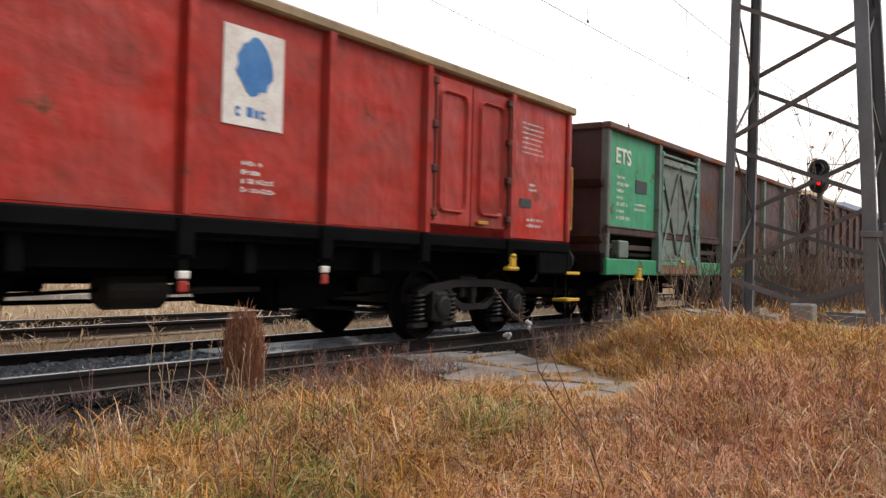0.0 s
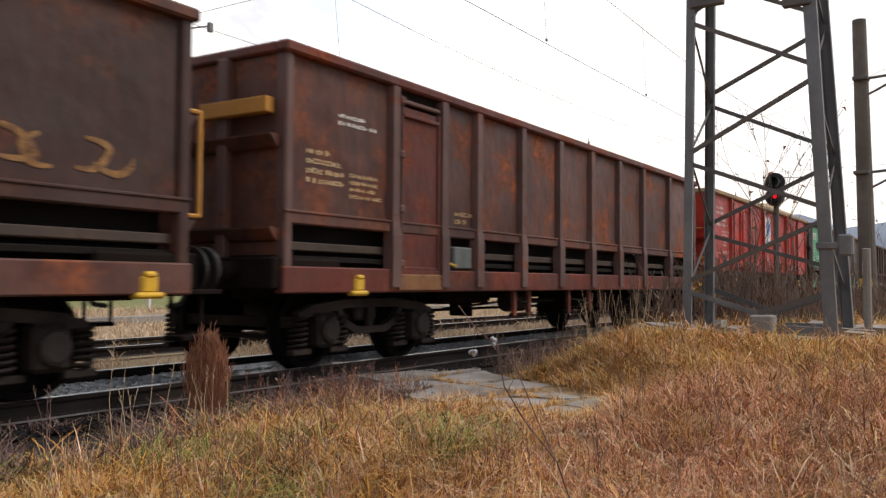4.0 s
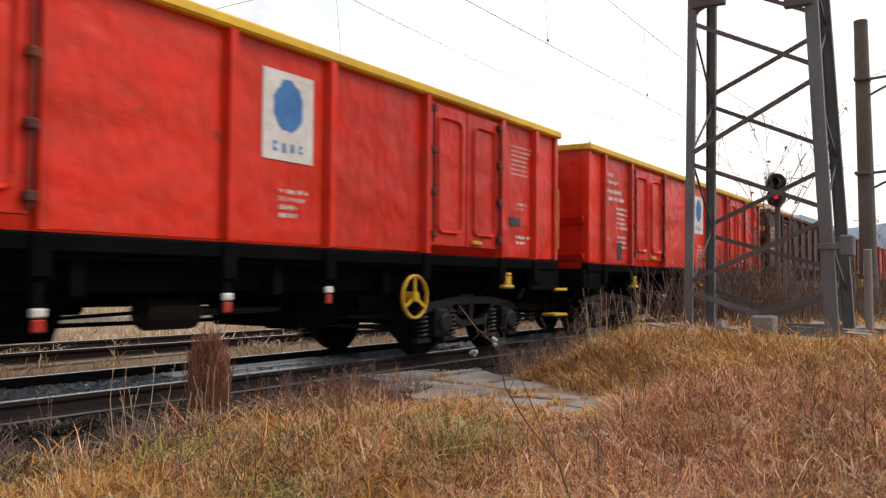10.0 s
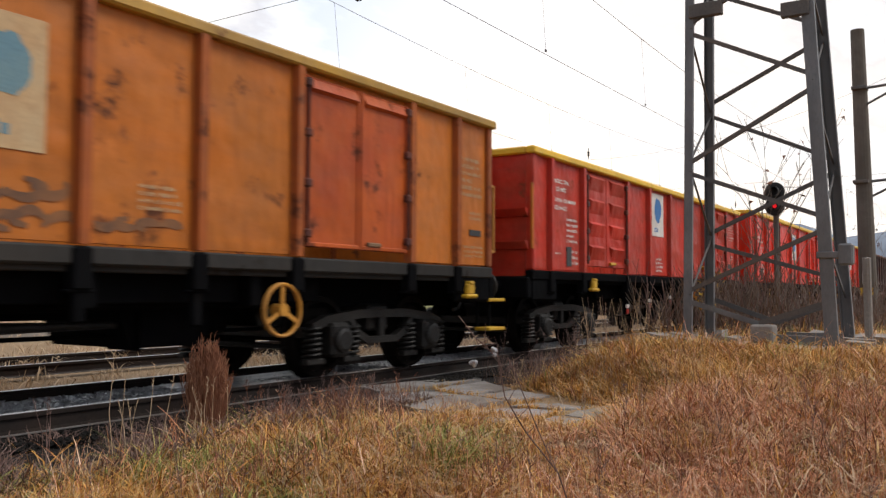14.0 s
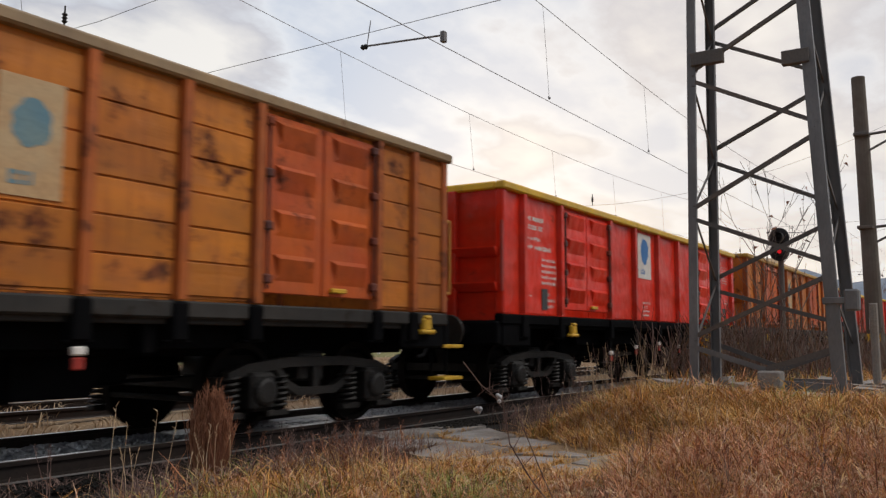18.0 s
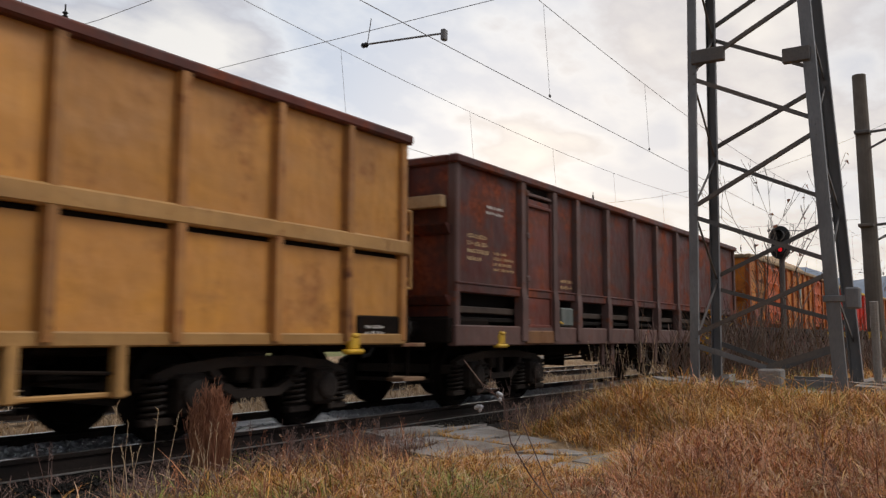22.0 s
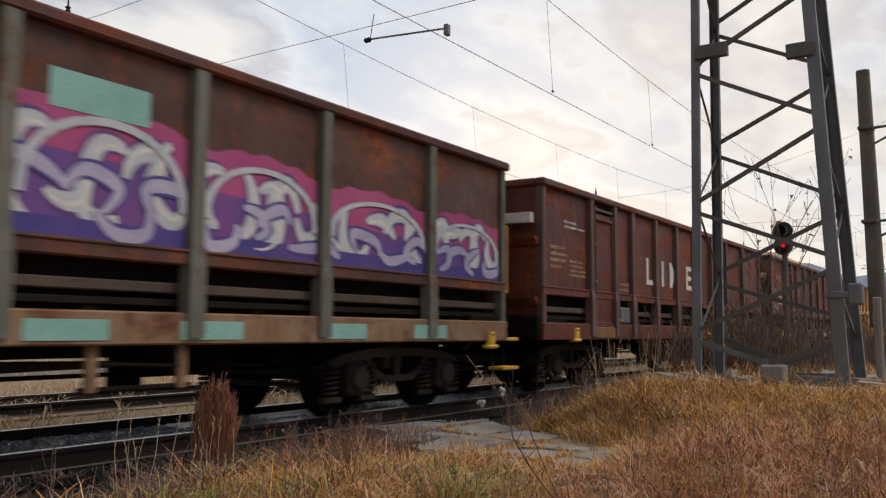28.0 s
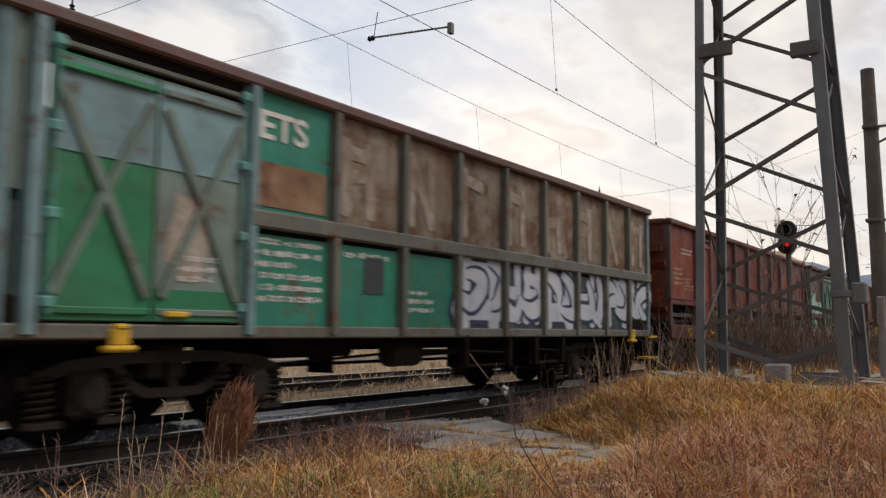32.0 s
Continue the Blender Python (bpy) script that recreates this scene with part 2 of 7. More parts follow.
OCHRESILL = paint("dull_ochre_sill_paint", (0.26, 0.115, 0.034), (0.20, 0.085, 0.03), (0.13, 0.05, 0.025), 0.42, 0.35, 0.6, 0.3, shift=37)
RUSTED = paint("bare_rusted_steel", (0.20, 0.105, 0.055), (0.26, 0.16, 0.09), (0.17, 0.06, 0.03), 0.5, 0.3, 0.8, 0.5, shift=4)
# black paint, lowered further to include the deep shade below the wagons
BLACKP = paint("shade_deepened_black_underframe_paint", (0.0035, 0.0037, 0.0044), (0.005, 0.0052, 0.006), (0.006, 0.005, 0.0045), 0.2, 0.03, 0.7, 0.3, spec=0.02)
GREYFRAME = paint("dusty_grey_underframe_paint", (0.034, 0.033, 0.032), (0.045, 0.042, 0.039), (0.03, 0.022, 0.018), 0.25, 0.3, 0.75, 0.3, shift=12, spec=0.1)
# brown paint taken almost to black by the same painted shade
BROWNFRAME = paint("shade_deepened_brown_underframe_paint", (0.010, 0.0075, 0.0065), (0.014, 0.010, 0.008), (0.026, 0.015, 0.011), 0.3, 0.1, 0.8, 0.3, spec=0.03)
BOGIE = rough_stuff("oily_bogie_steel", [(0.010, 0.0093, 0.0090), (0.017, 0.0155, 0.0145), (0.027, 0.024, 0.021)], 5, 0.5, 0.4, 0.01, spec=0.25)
BOGIE_B = rough_stuff("rusty_bogie_steel", [(0.018, 0.0135, 0.0115), (0.028, 0.020, 0.016), (0.048, 0.035, 0.028)], 5, 0.7, 0.4, 0.01, spec=0.2)
# wheel steel, its tones darkened for the shade under the floor
WHEEL = rough_stuff("shade_deepened_wheel_steel", [(0.006, 0.005, 0.0046), (0.009, 0.007, 0.006), (0.013, 0.010, 0.0085)], 8, 0.65, 0.3, 0.005, spec=0.06)
TREAD = rough_stuff("polished_rail_steel", [(0.50, 0.50, 0.51), (0.42, 0.42, 0.43), (0.55, 0.55, 0.56)], 3, 0.28, 0.1, 0.002, 0.95, (0.2, 1, 1))
RAILSIDE = rough_stuff("rusty_rail_side", [(0.022, 0.016, 0.014), (0.03, 0.02, 0.016), (0.018, 0.015, 0.014)], 9, 0.8, 0.3, 0.004, spec=0.15)
# pale tones paint the light caught by the rail foot's edge
FOOT = rough_stuff("highlight_rail_foot", [(0.15, 0.14, 0.135), (0.10, 0.09, 0.085), (0.20, 0.19, 0.18)], 4, 0.6, 0.2, 0.002)
# inner steel, coloured near-black to stand in for the shade inside
INSIDE = rough_stuff("shade_dark_inner_steel", [(0.014, 0.012, 0.011), (0.02, 0.016, 0.013), (0.01, 0.009, 0.008)], 3, 0.9, spec=0.1)
WHITE = rough_stuff("worn_white_lettering", [(0.62, 0.58, 0.54), (0.52, 0.47, 0.43), (0.68, 0.66, 0.63)], 14, 0.7, 0.1, 0.001)
CREAM = rough_stuff("worn_ochre_lettering", [(0.50, 0.33, 0.17), (0.40, 0.25, 0.13), (0.46, 0.34, 0.20)], 14, 0.8, 0.1, 0.001)
BLUE = rough_stuff("blue_logo_paint", [(0.035, 0.15, 0.38), (0.03, 0.12, 0.32), (0.06, 0.19, 0.42)], 12, 0.6, 0.1, 0.001)
PALEBLUE = rough_stuff("faded_blue_logo_paint", [(0.10, 0.20, 0.26), (0.12, 0.22, 0.27), (0.16, 0.24, 0.25)], 12, 0.7, 0.1, 0.001)
DARKSIGN = rough_stuff("dark_sign_plate", [(0.035, 0.037, 0.04), (0.045, 0.047, 0.05), (0.05, 0.05, 0.05)], 6, 0.6, 0.1, 0.001)
SAFETY = rough_stuff("safety_yellow_paint", [(0.62, 0.36, 0.015), (0.55, 0.31, 0.02), (0.60, 0.38, 0.05)], 10, 0.5, 0.2, 0.002)
OCHRE = rough_stuff("ochre_handrail_paint", [(0.50, 0.23, 0.03), (0.42, 0.19, 0.03), (0.46, 0.22, 0.05)], 10, 0.55, 0.2, 0.002)
GALV = rough_stuff("weathered_grey_mast_steel", [(0.200, 0.203, 0.210), (0.145, 0.147, 0.153), (0.085, 0.080, 0.078)], 3.5, 0.6, 0.25, 0.004, 0.25, (1, 1, 0.4))
BRACE = rough_stuff("dark_brace_steel", [(0.085, 0.083, 0.084), (0.115, 0.108, 0.104), (0.13, 0.105, 0.088)], 4, 0.7, 0.25, 0.004)
CONCRETE = rough_stuff("weathered_concrete", [(0.30, 0.275, 0.255), (0.25, 0.23, 0.21), (0.20, 0.185, 0.165)], 5, 0.9, 0.7, 0.01)
SLABC = rough_stuff("grey_crossing_slab", [(0.345, 0.325, 0.312), (0.265, 0.240, 0.222), (0.165, 0.132, 0.108)], 6, 0.88, 0.9, 0.014)
POLEC = rough_stuff("old_pole_concrete", [(0.15, 0.13, 0.11), (0.12, 0.10, 0.085), (0.10, 0.085, 0.07)], 4, 0.9, 0.5, 0.006)
STONE = rough_stuff("grey_ballast_stone", [(0.40, 0.41, 0.43), (0.24, 0.245, 0.26), (0.52, 0.52, 0.52)], 9, 0.42, 0.6, 0.02, spec=0.5)
VALVE = rough_stuff("grey_valve_box_paint", [(0.13, 0.145, 0.135), (0.09, 0.10, 0.093), (0.16, 0.17, 0.155)], 7, 0.6, 0.2, 0.003)
BOARD = rough_stuff("weathered_crossing_board", [(0.56, 0.55, 0.54), (0.42, 0.41, 0.40), (0.28, 0.265, 0.25)], 5, 0.42, 0.6, 0.006, 0.0, (0.12, 1, 1))
SLEEPER = rough_stuff("concrete_sleeper", [(0.27, 0.265, 0.26), (0.20, 0.195, 0.19), (0.15, 0.14, 0.13)], 5, 0.9, 0.5, 0.006)
# dark soil, with the shade beside the wagons put into its tones
SOIL = rough_stuff("shade_darkened_track_soil", [(0.008, 0.007, 0.006), (0.013, 0.0105, 0.009), (0.023, 0.018, 0.0145)], 2.2, 0.95, 0.9, 0.05, fine=25)
DRYGROUND = rough_stuff("dry_grass_ground", [(0.30, 0.20, 0.115), (0.23, 0.145, 0.075), (0.33, 0.235, 0.14)], 1.3, 0.95, 0.9, 0.06, fine=14)
WIRE = rough_stuff("dark_copper_wire", [(0.17, 0.165, 0.165), (0.20, 0.19, 0.19), (0.15, 0.14, 0.14)], 9, 0.5, 0.1, 0.001, 0.4)
BLACK = rough_stuff("matt_black_paint", [(0.013, 0.013, 0.014), (0.02, 0.02, 0.021), (0.03, 0.03, 0.03)], 9, 0.7, 0.2, 0.002)
FLUFF = rough_stuff("pale_seed_fluff", [(0.42, 0.44, 0.46), (0.32, 0.33, 0.35), (0.50, 0.50, 0.50)], 30, 0.9)
SIGNAL_RED = lit("red_signal_lens", (0.7, 0.012, 0.018), 0.9)
# distance haze is mixed into the blue of these hill tones
HILLM = rough_stuff("haze_tinted_blue_hill", [(0.20, 0.235, 0.29), (0.17, 0.20, 0.25), (0.24, 0.265, 0.31)], 0.004, 0.95, 0.0, 0.1, fine=0.03)
# dry earth brown, raised and warmed to hold the evening sunlight
HILLW = rough_stuff("dry_hill_with_painted_sunlight", [(0.42, 0.29, 0.17), (0.34, 0.23, 0.14), (0.46, 0.34, 0.22)], 0.01, 0.95, 0.0, 0.1, fine=0.06)

# ---------------------------------------------------------------- mesh tools


class Geo:
    """Vertices and faces gathered for one mesh."""

    def __init__(self):
        self.v, self.f = [], []

    def add(self, v, f):
        n = len(self.v)
        self.v += [tuple(p) for p in v]
        self.f += [tuple(i + n for i in p) for p in f]
        return self

    def box(self, x0, x1, y0, y1, z0, z1, c=0.008):
        """A box with chamfered edges."""
        c = min(c, (x1 - x0) * 0.45, (y1 - y0) * 0.45, (z1 - z0) * 0.45)
        lo, hi = (x0, y0, z0), (x1, y1, z1)
        v, idx = [], {}
        for sx in (0, 1):
            for sy in (0, 1):
                for sz in (0, 1):
                    s = (sx, sy, sz)
                    for a in range(3):
                        p = [(hi[i] if s[i] else lo[i]) + (0 if i == a else (-c if s[i] else c)) for i in range(3)]
                        idx[s, a] = len(v)
                        v.append(p)
        f = []
        for a in range(3):
            b, d = (a + 1) % 3, (a + 2) % 3
            for s in (0, 1):
                q = []
                for m, n in ((0, 0), (1, 0), (1, 1), (0, 1)):
                    k = [0, 0, 0]; k[a], k[b], k[d] = s, m, n
                    q.append(idx[tuple(k), a])
                f.append(q if s else q[::-1])
            for m in (0, 1):
                for n in (0, 1):
                    k0, k1 = [0, 0, 0], [0, 0, 0]
                    k0[a], k1[a] = 0, 1
                    k0[b] = k1[b] = m; k0[d] = k1[d] = n
                    q = [idx[tuple(k0), b], idx[tuple(k1), b], idx[tuple(k1), d], idx[tuple(k0), d]]
                    f.append(q if m == n else q[::-1])
        for s in [(i, j, k) for i in (0, 1) for j in (0, 1) for k in (0, 1)]:
            q = [idx[s, 0], idx[s, 1], idx[s, 2]]
            f.append(q if sum(s) % 2 else q[::-1])
        return self.add(v, f)

    def rod(self, a, b, r, n=8, r2=None):
        """A round bar from a to b."""
        a, b = Vector(a), Vector(b)
        r2 = r if r2 is None else r2
        d = (b - a).normalized()
        u = d.orthogonal().normalized(); w = d.cross(u)
        v = [p + (u * math.cos(2 * math.pi * i / n) + w * math.sin(2 * math.pi * i / n)) * q for p, q in ((a, r), (b, r2)) for i in range(n)]
        f = [(i, (i + 1) % n, n + (i + 1) % n, n + i) for i in range(n)] + [tuple(range(n))[::-1], tuple(range(n, 2 * n))]
        return self.add(v, f)

    def bar(self, a, b, w, h, up=(0, 0, 1)):
        """A flat bar from a to b, w across and h along up."""
        a, b, up = Vector(a), Vector(b), Vector(up)
        d = (b - a).normalized()
        s = d.cross(up).normalized() * w / 2
        t = s.cross(d).normalized() * h / 2
        v = [p + s * i + t * j for p in (a, b) for i, j in ((-1, -1), (1, -1), (1, 1), (-1, 1))]
        return self.add(v, [(0, 3, 2, 1), (4, 5, 6, 7), (0, 1, 5, 4), (1, 2, 6, 5), (2, 3, 7, 6), (3, 0, 4, 7)])

    def angle(self, a, b, w, up, t=0.012):
        """An L section from a to b."""
        d = (Vector(b) - Vector(a)).normalized()
        u = Vector(up); s = d.cross(u).normalized()
        self.bar(a, b, w, t, u)
        k = w * 0.55
        return self.bar(Vector(a) + s * w / 2 - u * k / 2, Vector(b) + s * w / 2 - u * k / 2, t, k, u)

    def prism(self, prof, axis, a, b):
        """A profile pushed from a to b along x (profile y, z) or y (profile x, z)."""
        n = len(prof)
        mk = (lambda p, t: (t, p[0], p[1])) if axis == "x" else (lambda p, t: (p[0], t, p[1]))
        v = [mk(p, t) for t in (a, b) for p in prof]
        return self.add(v, [(i, (i + 1) % n, n + (i + 1) % n, n + i) for i in range(n)] + [tuple(range(n))[::-1], tuple(range(n, 2 * n))])

    def lathe(self, prof, c, axis="y", n=20):
        """A profile of (radius, along) turned about an axis through c."""
        v, m = [], len(prof)
        for i in range(n):
            a = 2 * math.pi * i / n
            for r, t in prof:
                p = (r * math.cos(a), t, r * math.sin(a)) if axis == "y" else ((t, r * math.cos(a), r * math.sin(a)) if axis == "x" else (r * math.cos(a), r * math.sin(a), t))
                v.append((p[0] + c[0], p[1] + c[1], p[2] + c[2]))
        f = [(i * m + j, i * m + j + 1, ((i + 1) % n) * m + j + 1, ((i + 1) % n) * m + j) for i in range(n) for j in range(m - 1)]
        return self.add(v, f)

    def mesh(self, name, mat, smooth=False):
        me = bpy.data.meshes.new(name)
        me.from_pydata(self.v, [], self.f)
        bm = bmesh.new(); bm.from_mesh(me)
        bmesh.ops.recalc_face_normals(bm, faces=bm.faces)
        bm.to_mesh(me); bm.free()
        me.materials.append(mat)
        if smooth:
            me.polygons.foreach_set("use_smooth", [True] * len(me.polygons))
        return me


CACHE = {}


def part(name, geo, mat, parent, label="", key=None, m=None, smooth=False):
    """Links a mesh as one object under a thing or a part; alike parts share one mesh by their key."""
    if key is not None and (key, mat.name) in CACHE:
        me = CACHE[key, mat.name]
    else:
        g = geo() if callable(geo) else geo
        me = g.mesh(name, mat, smooth)
        if key is not None:
            CACHE[key, mat.name] = me
    ob = new(name, me)
    ob.parent = parent
    if m is not None:
        ob.matrix_local = m
    if label:
        tagged(ob, label)
    return ob


def thing(name, at, label, category, group="", kind="", turn=0):
    ob = new(name)
    ob.empty_display_size = 0.2
    ob.matrix_world = pose(*at, 0, 0, turn)
    return tagged(ob, label, category, group, kind)


def solo(name, geo, mat, label, category, group="", kind="", smooth=False):
    ob = new(name, geo.mesh(name, mat, smooth))
    return tagged(ob, label, category, group, kind)


def triangles(name, verts, tris, mat):
    """A mesh object from arrays."""
    me = bpy.data.meshes.new(name)
    me.vertices.add(len(verts)); me.vertices.foreach_set("co", np.asarray(verts, np.float32).ravel())
    me.loops.add(3 * len(tris)); me.loops.foreach_set("vertex_index", np.asarray(tris, np.int32).ravel())
    me.polygons.add(len(tris)); me.polygons.foreach_set("loop_start", np.arange(0, 3 * len(tris), 3, dtype=np.int32))
    me.update(calc_edges=True)
    me.materials.append(mat)
    return new(name, me)


# ---------------------------------------------------------------- ground
TC = 7.25           # the line's centre, across from the camera
HALF = 1.47         # half the width of a wagon


def ramp01(a, b, x):
    t = np.clip((x - a) / (b - a), 0, 1)
    return t * t * (3 - 2 * t)


def ground_z(x, y):
    """Height of the soil: a low meadow that climbs to the mast and drops to the ballast edge."""
    x, y = np.asarray(x, float), np.asarray(y, float)
    rise = 0.80 * ramp01(2.8, 10.6, x)
    near = -0.56 + 0.22 * ramp01(2.4, 5.0, y) * (1 - ramp01(5, 8, x)) + rise * (1 - 0.55 * ramp01(3.7, 5.0, y)) * (1 - 0.5 * ramp01(13.5, 22, x))
    near = near + 0.035 * np.sin(x * 1.7 + y * 0.9) * np.cos(y * 1.3 - x * 0.4)
    track = -0.30 + 0 * x
    z = near + (track - near) * ramp01(4.7, 5.7, y)
    # the old path lies in a shallow dip
    off = np.abs(x - (7.2 + (y - 3) * 0.60)) - (0.95 + 0.12 * (y - 3))
    inside = (1 - ramp01(0.0, 0.75, off)) * ramp01(2.2, 2.95, y) * (1 - ramp01(5.9, 6.3, y))
    z = z + (np.minimum(z, -0.20) - z) * inside
    far = -0.32 + 0.05 * np.sin(x * 0.31) * np.cos(y * 0.37) + 0.012 * np.maximum(y - 9.0, 0)
    z = np.where(y > 9.0, track + (far - track) * ramp01(9.0, 10.2, y), z)
    return z


def build_ground():
    xs = np.unique(np.concatenate([np.linspace(-4000, -260, 12), np.linspace(-250, -6, 60), np.linspace(-6, 40, 185), np.linspace(41, 300, 70), np.linspace(320, 4500, 12)]))
    ys = np.unique(np.concatenate([np.linspace(-3000, -60, 10), np.linspace(-50, -4, 24), np.linspace(-4, 11, 76), np.linspace(11.5, 60, 40), np.linspace(66, 4500, 14)]))
    X, Y = np.meshgrid(xs, ys, indexing="ij")
    Z = ground_z(X, Y)
    Z = np.where((np.abs(X) > 300) | (Y > 60) | (Y < -50), -0.35, Z)
    n, m = len(xs), len(ys)
    v = np.stack([X, Y, Z], -1).reshape(-1, 3)
    i = np.arange(n * m).reshape(n, m)
    a, b, c, d = i[:-1, :-1].ravel(), i[1:, :-1].ravel(), i[1:, 1:].ravel(), i[:-1, 1:].ravel()
    ob = triangles("ground", v, np.concatenate([np.stack([a, b, c], 1), np.stack([a, c, d], 1)]), DRYGROUND)
    return tagged(ob, "dry autumn meadow soil beside the railway line", "ground", kind="structure")


build_ground()

# ---------------------------------------------------------------- track
RX0, RX1 = -262.0, 330.0


def rail_profile(cy, z):
    p = [(-0.07, -0.165), (0.07, -0.165), (0.07, -0.152), (0.012, -0.132), (0.010, -0.045), (0.034, -0.036), (0.035, -0.008), (0.028, 0.0), (-0.028, 0.0), (-0.035, -0.008), (-0.034, -0.036), (-0.010, -0.045), (-0.012, -0.132), (-0.07, -0.152)]
    return [(cy + a, z + b) for a, b in p]


def build_track(name, cy, z, ballast):
    tr = thing(name, (0, cy, z), "single railway track of worn steel rails on ballast", "railway track", kind="structure")
    for s in (-1, 1):
        g = Geo().prism(rail_profile(s * 0.7525, 0), "x", RX0, RX1)
        rail = part("rail", g, RAILSIDE, tr)
        top = Geo().box(RX0, RX1, s * 0.7525 - 0.027, s * 0.7525 + 0.027, -0.002, 0.003, 0.001)
        part("running_surface", top, TREAD, rail, "shiny worn top of the rail")
        # thin pale strip as the painted highlight on the foot
        part("foot_edge", Geo().box(RX0, RX1, s * 0.7525 - 0.074, s * 0.7525 - 0.060, -0.166, -0.150, 0.003), FOOT, rail, "pale grey edge of the rail foot, a painted highlight")
    if ballast:
        prof = [(-2.1, -0.45), (-1.28, -0.215), (-0.84, -0.185), (-0.70, -0.150), (0.70, -0.150), (0.80, -0.2), (1.45, -0.235), (1.75, -0.42)]
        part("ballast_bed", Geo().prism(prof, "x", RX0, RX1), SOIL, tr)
    return tr


TRACK = build_track("track", TC, 0.0, True)
TRACK_2 = build_track("track", 12.3, -0.08, False)


def build_sleepers():
    def one():
        return Geo().prism([(-0.14, -0.36), (0.14, -0.36), (0.125, -0.19), (0.10, -0.172), (-0.10, -0.172), (-0.125, -0.19)], "y", -0.78, 0.78)
    for k in range(160):
        x = -12 + 0.62 * k
        ob = part("sleeper", one, SLEEPER, TRACK, key="sleeper")
        ob.matrix_local = pose(x, 0, 0, 0, 0, 0.6 * math.sin(k * 2.1))


build_sleepers()


def stones(name, n, x0, x1, y0, y1, z, size, seed, mat, parent=None):
    """Broken stones strewn over a strip, joined."""
    rng = np.random.default_rng(seed)
    base = np.array([(1, 1, 1), (1, -1, -1), (-1, 1, -1), (-1, -1, 1), (1.1, 0, -0.2), (-0.1, 0.2, 1.1)], float)
    hull = np.array([(0, 5, 4), (0, 4, 1), (0, 1, 2), (0, 2, 5), (2, 3, 5), (5, 3, 4), (3, 1, 4), (1, 3, 2)])
    c = np.stack([rng.uniform(x0, x1, n), rng.uniform(y0, y1, n), np.full(n, z) + rng.uniform(-0.01, 0.012, n)], 1)
    r = rng.uniform(size * 0.5, size, (n, 1, 1))
    v = base[None] * r * rng.uniform(0.55, 1.25, (n, 6, 3))
    a = rng.uniform(0, 6.28, n); ca, sa = np.cos(a)[:, None], np.sin(a)[:, None]
    v = np.stack([v[..., 0] * ca - v[..., 1] * sa, v[..., 0] * sa + v[..., 1] * ca, v[..., 2] * 0.7], -1) + c[:, None]
    t = (hull[None] + 6 * np.arange(n)[:, None, None]).reshape(-1, 3)
    ob = triangles(name, v.reshape(-1, 3), t, mat)
    return tagged(ob, "grey crushed stone ballast between and beside the rails", "ballast", kind="stuff")


stones("ballast", 17000, 0.5, 22, TC - 0.69, TC + 0.69, -0.112, 0.036, 3, STONE)
stones("ballast", 5000, 0.5, 30, TC + 0.80, TC + 1.5, -0.23, 0.034, 4, STONE)
# shoulder stones wear the soil's near-black, painting in the wagons' shade
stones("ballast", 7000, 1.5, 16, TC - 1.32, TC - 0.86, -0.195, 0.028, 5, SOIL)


def build_crossing_boards():
    """Weathered boards laid between the rails where the old path crosses."""
    deck = thing("crossing_deck", (7.7, TC, -0.08), "pale weathered boards laid between the rails at the crossing", "crossing deck", kind="structure")
    rng = random.Random(31)
    for i in range(6):
        y = -0.56 + 0.215 * i
        a, b = -1.30 + rng.uniform(-0.15, 0.2), 1.25 + rng.uniform(-0.3, 0.3)
        g = Geo().box(a, b, -0.092, 0.092, -0.05, 0.0, 0.012)
        part("board", g, BOARD, deck, m=pose(0, y, rng.uniform(-0.012, 0.012), rng.uniform(-4, 4), 0, rng.uniform(-2.2, 2.2)))


build_crossing_boards()


